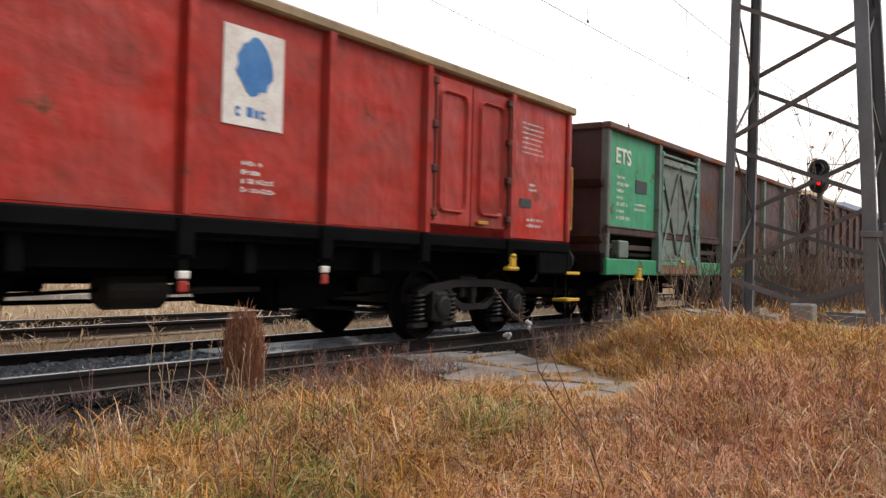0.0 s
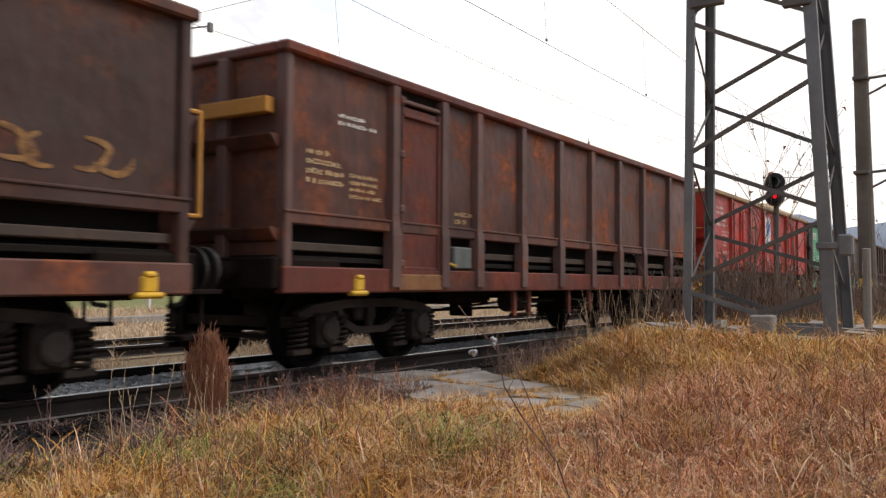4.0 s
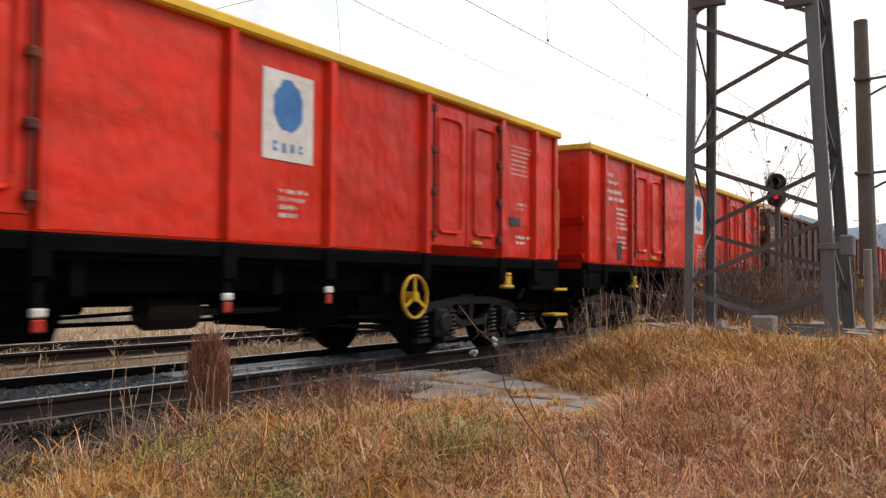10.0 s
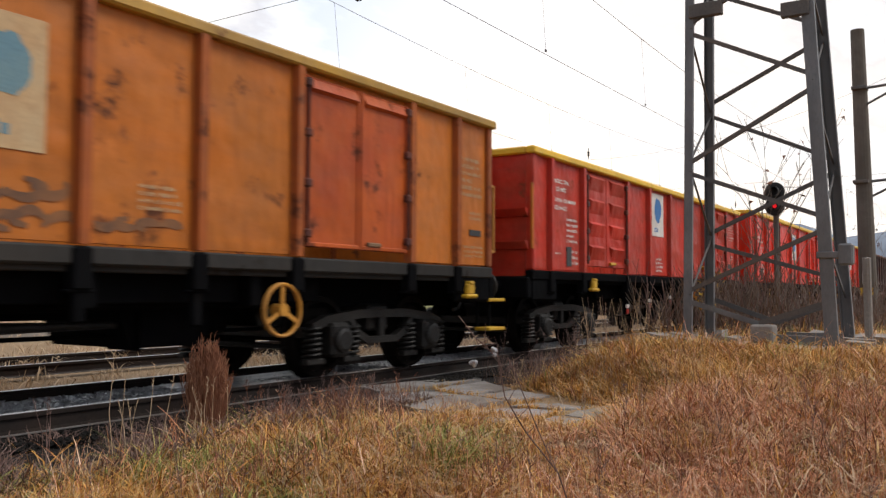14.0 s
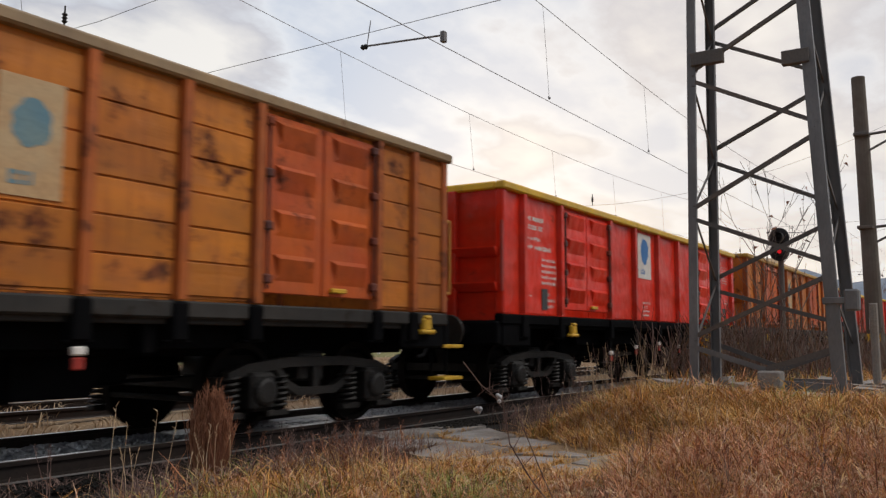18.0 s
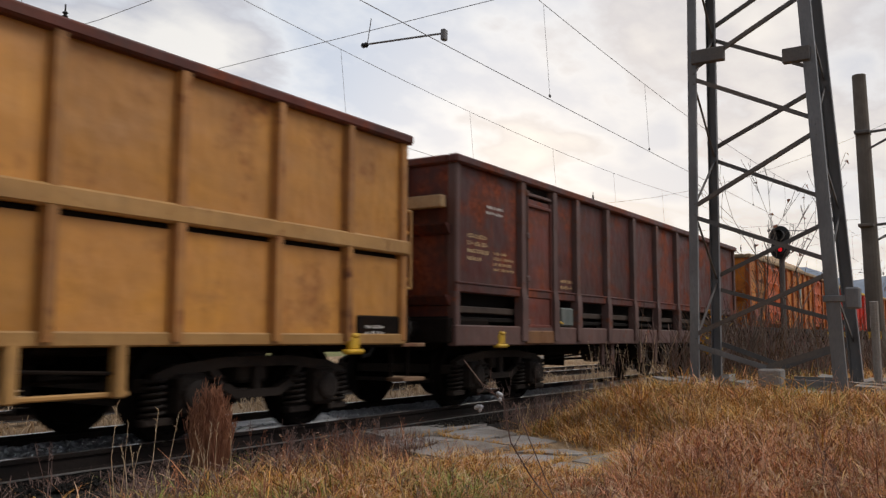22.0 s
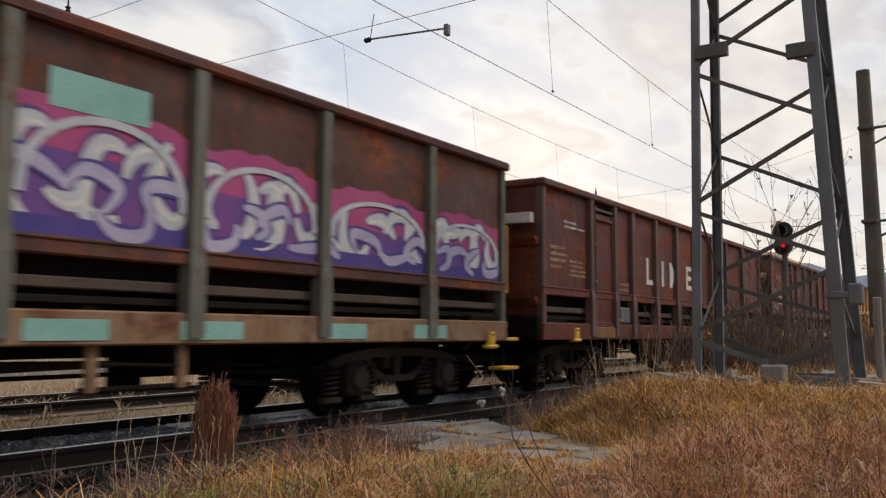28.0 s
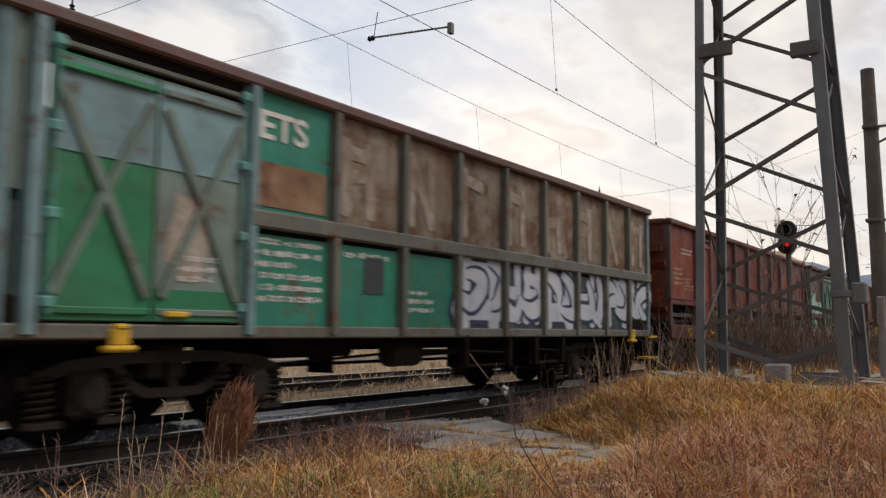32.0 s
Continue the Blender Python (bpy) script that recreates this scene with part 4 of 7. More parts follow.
            part("side_sill", lambda: Geo().box(-L2, L2, -1.43, -1.32, Z0 - 0.03, Z0 + 0.09, 0.015), c.get("sill", c["body"]), w, key=(ky, "sill"), m=m)
        else:
            part("side_sill", lambda: Geo().box(-L2 - 0.02, L2 + 0.02, -1.435, -1.30, Z0 - 0.15, Z0 + 0.0, 0.018).box(-L2, L2, -1.37, -1.30, Z0 - 0.20, Z0 - 0.14, 0.01), c.get("solebar", c["under"]), w, key=(ky, "sill"), m=m)
        # doors
        for j, (a, b, style) in enumerate(doors):
            n = 1 if style == "narrow" else 2
            zb = 0.98 if slot else Z0 + 0.05
            zt = Z1 - (0.31 if style in ("narrow", "braced") else 0.17)
            # above low doors the recess sheet is shade-dark
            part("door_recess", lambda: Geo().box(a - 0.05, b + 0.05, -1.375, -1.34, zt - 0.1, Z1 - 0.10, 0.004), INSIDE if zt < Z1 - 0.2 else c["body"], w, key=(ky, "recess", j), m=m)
            if zt < Z1 - 0.2:
                part("door_lintel", lambda: Geo().box(a + 0.02, b - 0.02, -1.45, -1.385, zt + 0.035, zt + 0.085, 0.012), c.get("post", c["body"]), w, key=(ky, "lintel", j), m=m)
            for q in range(n):
                xa, xb = a + (b - a) * q / n + 0.01, a + (b - a) * (q + 1) / n - 0.01
                dm = c.get("door%d" % q, c.get("door", c["body"])) if s < 0 else c["body"]
                d = part("door", lambda: Geo().box(xa, xb, -1.425, -1.38, zb + 0.06, zt, 0.01), dm, w, key=(ky, "door", j, q), m=m)
                for r, (nm, geo) in enumerate(door_relief(style, xa, xb, zb + 0.06, zt, -1.425)):
                    bm = c.get("brace", dm) if nm == "door_brace" and s < 0 else dm
                    part(nm, geo, bm, d, key=(ky, "relief", j, q, r))
                hx = xa + 0.02 if q == 0 else xb - 0.02

                def hinges():
                    g = Geo().rod((hx, -1.465, zb + 0.1), (hx, -1.465, Z1 - 0.2), 0.016, 6)
                    for h in range(4):
                        zz = zb + 0.15 + (Z1 - zb - 0.45) * h / 3
                        g.box(hx - 0.05, hx + 0.05, -1.49, -1.42, zz, zz + 0.09, 0.015)
                    return g
                part("hinge", hinges, c.get("hinge", c["post"]), d, key=(ky, "hinge", j, q))
                if n == 2 and q == 1:
                    part("latch", lambda: Geo().box(xa + 0.1, xa + 0.34, -1.475, -1.43, zb + 0.10, zb + 0.15, 0.01), c.get("latch", SAFETY), d, key=(ky, "latch", j))
            if slot:
                part("door_sill", lambda: Geo().box(a - 0.02, b + 0.02, -HALF - 0.004, -1.40, 0.86, 1.05, 0.01), c.get("doorsill", OCHRESILL), w, key=(ky, "dsill", j), m=m)
        # lashing hooks and lifting eyes under the sill
        lift = LIFT.get(kind, LIFT["slotted"])
        for x in (lift[0] - L2, L2 - lift[1]):
            zz = lift[2] + 0.03
            part("lifting_bracket", lambda: Geo().box(x - 0.085, x + 0.085, -1.485, -1.40, zz - 0.10, zz + 0.055, 0.025).box(x - 0.06, x + 0.06, -1.50, -1.40, zz + 0.03, zz + 0.085, 0.02).box(x - 0.14, x + 0.14, -1.50, -1.39, zz - 0.14, zz - 0.085, 0.02), SAFETY, w, "yellow steel lifting bracket", key=(ky, "lift", x), m=m)
        # end steps and handrail
        part("handrail", lambda: Geo().rod((L2 + 0.16, -1.36, 1.52), (L2 + 0.16, -1.36, 2.46), 0.022, 8).rod((L2 + 0.16, -1.36, 2.45), (L2 - 0.02, -1.34, 2.45), 0.02, 6).rod((L2 + 0.16, -1.36, 1.53), (L2 - 0.02, -1.34, 1.53), 0.02, 6), c.get("rail", OCHRE), w, key=(ky, "grip"), m=m)
        for z in (0.44, 0.84):
            part("step", lambda: Geo().box(L2 - 0.04, L2 + 0.40, -1.42, -1.18, z, z + 0.045, 0.008), c.get("step", SAFETY), w, "steel footstep", key=(ky, "step", z), m=m)
        for e, zt in ((0.34, 0.86), (0.0, 1.0)):
            part("step_hanger", lambda: Geo().box(L2 + e, L2 + e + 0.04, -1.2, -1.17, 0.44, zt, 0.006), c["under"], w, key=(ky, "stephang", e), m=m)
    # ends
    for s, m in ((1, None), (-1, FLIP)):
        part("end_wall", lambda: Geo().box(L2 - 0.05, L2 - 0.01, -1.36, 1.36, min(Z0, 1.2), Z1 - 0.1, 0.004), c["body"], w, key=(ky, "endwall"), m=m)
        for y in (-0.62, 0.62):
            part("end_post", lambda: Geo().box(L2 - 0.015, L2 + 0.085, y - 0.07, y + 0.07, 1.0, Z1 - 0.1, 0.015), c.get("post", c["body"]), w, key=(ky, "endpost", y), m=m)
        for z in ((2.20, 1.70) if kind == "ribbed" else (2.36, 1.44) if slot else (2.16, 1.60) if belt else (2.06, 1.42)):
            part("end_rib", lambda: Geo().prism([(L2 - 0.01, z - 0.09), (L2 + 0.04, z - 0.07), (L2 + 0.125, z + 0.035), (L2 + 0.125, z + 0.055), (L2 - 0.01, z + 0.04)], "y", -1.36, 1.36), c["body"], w, key=(ky, "endrib", round(z, 2)), m=m)
        part("end_grip", lambda: Geo().rod((L2 + 0.17, -1.18, 2.50), (L2 + 0.17, -0.72, 2.50), 0.016, 8).rod((L2 + 0.17, -1.17, 2.50), (L2, -1.17, 2.47), 0.014, 6).rod((L2 + 0.17, -0.73, 2.50), (L2, -0.73, 2.47), 0.014, 6), c.get("rail", OCHRE), w, key=(ky, "endgrip"), m=m)
        part("end_rim", lambda: Geo().box(L2 - 0.09, L2 + 0.05, -1.328, 1.328, Z1 - 0.115, Z1 - 0.002, 0.022), c["rim"], w, key=(ky, "endrim"), m=m)
        part("headstock", lambda: Geo().box(L2 - 0.02, L2 + 0.12, -1.40, 1.40, 0.88, 1.20, 0.02).box(L2 - 0.9, L2 - 0.02, -1.41, -1.33, 0.84, 1.20, 0.03).box(L2 - 0.9, L2 - 0.02, 1.33, 1.41, 0.84, 1.20, 0.03), c["under"], w, key=("headstock", L2), m=m)
        for y in (-0.875, 0.875):
            b = part("buffer", buffer_geo, c["under"], w, key="buffer", m=(m or Matrix()) @ pose(L2 + 0.0 + 0.02, y, 1.06))
            part("buffer_head", buffer_head_geo, BOGIE, b, "greasy round buffer plate", key="buffer_head")
        part("coupling", lambda: Geo().box(L2 + 0.1, L2 + 0.38, -0.05, 0.05, 0.98, 1.08, 0.02).rod((L2 + 0.3, 0, 1.0), (L2 + 0.5, 0, 0.82), 0.03, 6).rod((L2 + 0.3, 0.1, 1.02), (L2 + 0.3, -0.1, 1.02), 0.03, 6), BOGIE, w, key=("coupling", L2), m=m)
        part("brake_hose", lambda: Geo().rod((L2 + 0.12, 0.3, 0.95), (L2 + 0.3, 0.3, 0.72), 0.025, 6).rod((L2 + 0.3, 0.3, 0.72), (L2 + 0.45, 0.3, 0.70), 0.025, 6), BLACK, w, key=("hose", L2), m=m)
        add_bogie(w, (L2 - 1.95) * s, c["bogie"], ky)
    # brake gear under the middle
    dark = c["under"]
    part("brake_cylinder", lambda: Geo().lathe([(0, -0.34), (0.14, -0.33), (0.17, -0.29), (0.17, 0.26), (0.12, 0.30), (0.05, 0.31), (0.03, 1.5), (0, 1.5)], (-0.55, -0.62, 0.66), "x", 16), BOGIE if dark is BLACKP else BOGIE_B, w, key="brakecyl")
    part("air_tank", lambda: Geo().lathe([(0, 0.62), (0.1, 0.61), (0.19, 0.55), (0.19, -0.55), (0.1, -0.61), (0, -0.62)], (1.9, -0.30, 0.70), "x", 16), dark, w, key="airtank")
    part("brake_rod", lambda: Geo().rod((-3.9, -0.3, 0.55), (3.9, -0.3, 0.55), 0.022, 6).rod((-3.2, -0.92, 0.60), (-0.9, -0.62, 0.66), 0.018, 6).box(-1.9, -1.86, -0.6, -0.2, 0.45, 0.95, 0.01).box(1.16, 1.2, -0.7, -0.2, 0.42, 0.95, 0.01), dark, w, key="brakerod")
    part("underfloor_frame", lambda: Geo().box(-2.7, -0.9, 0.15, 0.95, 0.62, 1.16, 0.04).box(0.35, 2.7, -0.95, -0.15, 0.80, 1.16, 0.04).box(-2.9, 2.9, -0.14, 0.14, 0.70, 0.9, 0.03).box(-3.3, -1.9, -0.95, -0.2, 0.66, 1.16, 0.05), dark, w, key="underfloor")
    for s in (-1, 1):
        part("inner_sill", lambda: Geo().box(-L2 + 0.02, L2 - 0.02, s * 0.70 - 0.03, s * 0.70 + 0.03, 0.78, 1.16, 0.01), dark, w, key=("innersill", s, L2))
        part("truss_bar", lambda: Geo().box(-3.1, 3.1, s * 1.12 - 0.03, s * 1.12 + 0.03, 0.86, 1.16, 0.01), dark, w, key=("truss", s))
    if not (slot or belt):
        # discharge chutes between the bogies
        for x in (-2.15, 1.55):
            part("chute", lambda: Geo().prism([(x - 0.62, 0.95), (x - 0.40, 0.44), (x + 0.40, 0.44), (x + 0.62, 0.95)], "y", -0.62, 0.62), dark, w, key=("chute", x))
    for x in (-2.0, 2.0, 0.2):
        part("crossbeam", lambda: Geo().box(x - 0.07, x + 0.07, -1.32, 1.32, 0.82, 1.16, 0.015), dark, w, key=("cross", x))
    if slot or belt:
        # hanging frames of the hatch gear under the sill
        hm = c.get("hang", c.get("sill", c["body"]) if slot else c.get("belt", c["post"]))
        for a, b in (((4.93, 5.40), (6.83, 7.70)) if slot else ((6.25, 7.4), (8.2, 9.1))):
            a, b = a - L2, b - L2
            for x in (a, b):
                part("hatch_hanger", lambda: Geo().box(x - 0.05, x + 0.05, -1.43 if belt else -1.38, -1.32, 0.47, 0.92, 0.012), hm, w, key=("hanger", kind, x))
            part("hanger_bar", lambda: Geo().box(a - 0.12, b + 0.12, -1.37, -1.33, 0.475, 0.52, 0.012), hm if belt else dark, w, key=("hangbar", kind, a))
            part("hanger_rod", lambda: Geo().rod((a, -1.36, 0.70), (b, -1.36, 0.66), 0.016, 6), dark, w, key=("hangrod", kind, a))
    else:
        for i, x in enumerate(q for q in posts if 3.5 < q + L2 < 8.2):
            lo = (0.56, 0.66, 0.72, 0.66, 0.7)[i % 5]
            hang = part("hatch_lever", lambda: Geo().box(x - 0.055, x + 0.055, -1.43, -1.35, lo, Z0 - 0.34, 0.015), dark, w, key=("lever", kind, i))
            if kind == "lipped":
                continue
            part("lever_tag", lambda: Geo().box(x - 0.06, x + 0.06, -1.445, -1.40, lo + 0.12, lo + 0.19, 0.012), WHITE, hang, key=("levtag", kind, i))
            part("lever_tip", lambda: Geo().box(x - 0.05, x + 0.05, -1.44, -1.40, lo + 0.01, lo + 0.11, 0.012), RED_OLD if dark is BLACKP else RUSTED, hang, key=("levtip", kind, i))
    return w


def writing(w, x0, x1, z0, z1, rows, seed, mat=None, y=-1.397, fill=0.88):
    part("lettering", lines_geo(x0 - HL[w.name], x1 - HL[w.name], z0, z1, rows, seed, fill, y), mat or WHITE, w)["kind"] = "stuff"


def plate(w, x0, x1, z0, z1, mat, y=-1.398, name="plate", label=""):
    return part(name, Geo().box(x0 - HL[w.name], x1 - HL[w.name], y - 0.004, y + 0.004, z0, z1, 0.001), mat, w, label)


def logo_panel(w, x, z, wd=0.62, ht=1.12, blue=None, white=None, dy=0.0):
    """White board with a round blue mark, and bars below it for its name."""
    L2 = HL[w.name]
    p = part("sign_panel", Geo().box(x - L2 - wd / 2, x - L2 + wd / 2, -1.400 - dy, -1.392 - dy, z - ht / 2, z + ht / 2, 0.001), white or WHITE, w, "white painted panel with a blue round mark")
    n, r, cx, cz = 22, wd * 0.32, x - L2, z + ht * 0.12
    rng = random.Random(int(x * 100))
    ring = [(cx + r * rng.uniform(0.84, 1.03) * math.cos(2 * math.pi * i / n), -1.403 - dy, cz + 1.18 * r * rng.uniform(0.84, 1.03) * math.sin(2 * math.pi * i / n)) for i in range(n)]
    part("mark", Geo().add(ring, [tuple(range(n))]), blue or BLUE, p)
    part("name_bars", lines_geo(cx - wd * 0.3, cx + wd * 0.3, z - ht * 0.44, z - ht * 0.27, 1, int(x * 7), 1.1, -1.403 - dy), blue or BLUE, p)["kind"] = "stuff"

# ---------------------------------------------------------------- the train
def pal(body, rim, under=None, bogie=None, **more):
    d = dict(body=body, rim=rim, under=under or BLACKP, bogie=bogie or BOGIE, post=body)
    d.update(more)
    return d


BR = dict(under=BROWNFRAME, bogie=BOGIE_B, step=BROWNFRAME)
TRAIN = {}


def red_wagon(k, kind, paints, label, seed, white=0.0, blue=None):
    paints.setdefault("hinge", BROWN_DARK)
    w = wagon(k, kind, paints, label)
    K = KINDS[kind]
    p = K["posts"]
    z1 = K["z1"]
    a = 0.62 if kind == "smooth" else p[0] + 0.10
    b = p[0] if kind == "smooth" else p[1]
    writing(w, a, a + 0.62, z1 - 0.62, z1 - 0.36, 2, seed)
    writing(w, a, b - 0.25, z1 - 0.92, z1 - 0.66, 2, seed + 1)
    writing(w, a + 0.55, b - 0.12, z1 - 1.42, z1 - 0.98, 5, seed + 2)
    writing(w, a + 0.6, b - 0.15, z1 - 1.78, z1 - 1.50, 3, seed + 3)
    writing(w, a, a + 0.35, z1 - 1.62, z1 - 1.56, 1, seed + 4)
    plate(w, b - 0.62, b - 0.42, 1.40, 1.72, DARKSIGN, label="dark notice plate with a white edge", name="notice_plate")
    mid = {"ribbed": 5.82, "smooth": 6.48}.get(kind, 6.60)
    logo_panel(w, mid, 2.58, 0.72, 0.88, blue=blue)
    writing(w, mid - 0.12, mid + 0.3, z1 - 1.80, z1 - 1.48, 4, seed + 5)
    f = K["posts"][-1] if kind == "smooth" else K["posts"][-2]
    writing(w, f + 0.35, f + 0.95, z1 - 0.85, z1 - 0.38, 7, seed + 6, fill=0.6)
    writing(w, f + 0.55, f + 0.85, z1 - 1.36, z1 - 1.22, 2, seed + 7)
    plate(w, f + 0.30, f + 0.62, z1 - 1.58, z1 - 1.46, DARKSIGN, name="notice_plate")
    writing(w, f + 0.5, f + 1.0, z1 - 1.86, z1 - 1.70, 2, seed + 8)
    return w


def brown_wagon(k, kind, paints, label, seed, ink=None, top=2.62):
    w = wagon(k, kind, paints, label)
    L2 = HL[w.name]
    ink = ink or CREAM
    writing(w, 0.35, 0.95, 1.95, 2.35, 4, seed, ink)
    writing(w, 1.05, 1.65, 1.85, 2.15, 4, seed + 1, ink)
    writing(w, 0.85, 1.65, top, top + 0.16, 2, seed + 2, WHITE)
    writing(w, 3.2, 3.7, 1.7, 1.9, 2, seed + 3, ink)
    part("valve_box", Geo().box(3.15 - L2, 3.60 - L2, -1.43, -1.30, 1.13, 1.42, 0.02), VALVE, w)
    part("valve_handle", Geo().rod((2.98 - L2, -1.45, 1.20), (3.16 - L2, -1.45, 1.17), 0.016, 6), SAFETY, w, "small yellow valve handle")
    part("end_ledge", Geo().box(-L2 - 0.14, -L2 - 0.02, -1.3, -0.35, 2.62, 2.78, 0.01), paints.get("ledge", CREAM), w)
    return w


def handwheel(w, x, mat=None):
    """A big spoked brake wheel hung outside the sill."""
    L2 = HL[w.name]
    hw = part("brake_wheel", Geo().lathe([(0.234, -0.02), (0.252, -0.026), (0.264, -0.012), (0.264, 0.012), (0.252, 0.026), (0.234, 0.02), (0.234, -0.02)], (x - L2, -1.52, 0.79), "y", 26).lathe([(0, -0.03), (0.06, -0.03), (0.06, 0.1), (0, 0.1)], (x - L2, -1.52, 0.79), "y", 12), mat or SAFETY, w, "yellow three-spoked brake handwheel")
    for i in range(3):
        a = math.pi / 2 + i * 2 * math.pi / 3
        part("spoke", Geo().bar((x - L2, -1.52, 0.79), (x - L2 + 0.235 * math.cos(a), -1.52, 0.79 + 0.235 * math.sin(a)), 0.04, 0.016, (0, 1, 0)), mat or SAFETY, hw)


def strokes(w, x0, x1, z0, z1, n, mats, seed, y=-1.399):
    """Sprayed lettering shapes that cannot be read: fat curved strokes with outlines."""
    rng = random.Random(seed)
    L2 = HL[w.name]
    step = (x1 - x0) / n
    for i in range(n):
        cx, cz = x0 + step * (i + 0.5) - L2, (z0 + z1) / 2 + rng.uniform(-0.04, 0.04)
        for q, m in enumerate(mats):
            g = Geo()
            for b in range(rng.choice((2, 3))):
                r = step * rng.uniform(0.22, 0.42)
                a0, da = rng.uniform(0, 6.28), rng.uniform(2.2, 5.0)
                wd = rng.uniform(0.05, 0.10) * (1.5 if q == 0 else 0.8)
                ox, oz = rng.uniform(-0.2, 0.2) * step, rng.uniform(-0.25, 0.25) * (z1 - z0)
                pts = []
                for j in range(13):
                    a = a0 + da * j / 12
                    ca, sa = math.cos(a), math.sin(a)
                    z_in = min(max(cz + oz + (r - wd) * sa * 1.3, z0), z1)
                    z_out = min(max(cz + oz + r * sa * 1.3, z0), z1)
                    pts.append((cx + ox + (r - wd) * ca, z_in)); pts.append((cx + ox + r * ca, z_out))
                yy = y - 0.0012 * q - 0.0003 * b
                g.add([(px, yy, pz) for px, pz in pts], [(2 * j, 2 * j + 1, 2 * j + 3, 2 * j + 2) for j in range(12)])
            part("sprayed_stroke", g, m, w)["kind"] = "stuff"


def blocks(w, x0, x1, z0, z1, n, mats, seed, y=-1.399, fat=0.16):
    """Sprayed block letters, too worn to read: fat uprights with slanted ties, each with an outline."""
    rng = random.Random(seed)
    L2, step = HL[w.name], (x1 - x0) / n
    for i in range(n):
        a, b = x0 + step * i - L2 + 0.02, x0 + step * (i + 1) - L2 - 0.02
        f = fat * step * 1.6
        lo, hi = z0 + rng.uniform(0, 0.06), z1 - rng.uniform(0, 0.12)
        sl = rng.uniform(-0.06, 0.06)
        bars = [((a + f / 2, lo), (a + f / 2 + sl, hi))]
        if rng.random() < 0.7:
            bars.append(((b - f / 2, lo), (b - f / 2 + sl, hi)))
        tie = rng.choice(("top", "mid", "slant", "both"))
        if tie in ("top", "both"):
            bars.append(((a + f / 2, hi - f / 2), (b - f / 2, hi - f / 2 - rng.uniform(0, 0.1))))
        if tie in ("mid", "both"):
            bars.append(((a + f / 2, (lo + hi) / 2), (b - f / 2, (lo + hi) / 2 + rng.uniform(-0.1, 0.1))))
        if tie == "slant":
            bars.append(((a + f / 2, hi), (b - f / 2, lo)))
        if rng.random() < 0.35:
            bars.append(((a, lo + f / 2), (b, lo + f / 2)))
        for q, m in enumerate(mats):
            g = Geo()
            for j, (p, e) in enumerate(bars):
                d = Vector((e[0] - p[0], 0, e[1] - p[1])).normalized()
                k = f * (0.68 if q == 0 and len(mats) > 1 else 0.46)
                s = Vector((-d.z, 0, d.x)) * k
                u, v = Vector((p[0], y - 0.0012 * q - 0.0002 * j, p[1])) - d * k * 0.6, Vector((e[0], y - 0.0012 * q - 0.0002 * j, e[1])) + d * k * 0.6
                g.add([u - s, u - s * 0.2 - d * k * 0.4, u + s, v + s, v + s * 0.1 + d * k * 0.35, v - s], [(0, 1, 2, 3, 4, 5)])
            part("sprayed_letter", g, m, w)["kind"] = "stuff"


def ribbons(w, x0, x1, z0, z1, n, mats, seed, y, wide):
    """Sprayed wild lettering that cannot be read: winding ribbons with an outline and a thin light line."""
    rng = random.Random(seed)
    L2 = HL[w.name]
    for i in range(n):
        cx = x0 + (x1 - x0) * (i + 0.5) / n
        span = (x1 - x0) / n * 0.85
        ctl = []
        a = rng.uniform(0, 6.28)
        turn = rng.choice((-1, 1)) * rng.uniform(0.9, 1.7)
        for k in range(6):
            a += turn
            r = rng.uniform(0.45, 1.0)
            ctl.append((cx + span * r * math.cos(a), (z0 + z1) / 2 + (z1 - z0) * 0.46 * r * math.sin(a)))
        pts = []
        for k in range(1, 4):
            p0, p1, p2, p3 = ctl[k - 1:k + 3]
            for j in range(8):
                t = j / 8
                pts.append(tuple(0.5 * (2 * p1[c] + (p2[c] - p0[c]) * t + (2 * p0[c] - 5 * p1[c] + 4 * p2[c] - p3[c]) * t * t + (3 * p1[c] - p0[c] - 3 * p2[c] + p3[c]) * t ** 3) for c in (0, 1)))
        m = len(pts)
        for q, mt in enumerate(mats):
            k = wide * (1.0, 0.66, 0.2)[q]
            v = []
            for j in range(m):
                u, e = pts[max(j - 1, 0)], pts[min(j + 1, m - 1)]
                d = Vector((e[0] - u[0], e[1] - u[1])).normalized()
                ww = k * (0.55 + 0.9 * math.sin(math.pi * (j + 0.5) / m)) * (1 if q < 2 else 0.8)
                off = 0.25 * wide if q == 2 else 0
                for sgn in (-1, 1):
                    px = min(max(pts[j][0] - d.y * (sgn * ww + off), x0 - 0.01), x1 + 0.01)
                    pz = min(max(pts[j][1] + d.x * (sgn * ww + off), z0 - 0.02), z1 + 0.03)
                    v.append((px - L2, y - 0.0014 * q - 0.00018 * i, pz))
            part("sprayed_ribbon", Geo().add(v, [(2 * j, 2 * j + 1, 2 * j + 3, 2 * j + 2) for j in range(m - 1)]), mt, w)["kind"] = "stuff"


PALECREAM = rough_stuff("pale_cream_lettering", [(0.50, 0.36, 0.20), (0.38, 0.22, 0.10), (0.44, 0.26, 0.10)], 14, 0.8)
GOLDCHALK = rough_stuff("smeared_golden_chalk", [(0.30, 0.155, 0.055), (0.10, 0.05, 0.028), (0.33, 0.19, 0.08)], 11, 0.9)
DIMCHALK = rough_stuff("dim_chalk", [(0.13, 0.10, 0.09), (0.09, 0.065, 0.055), (0.16, 0.13, 0.115)], 9, 0.9)
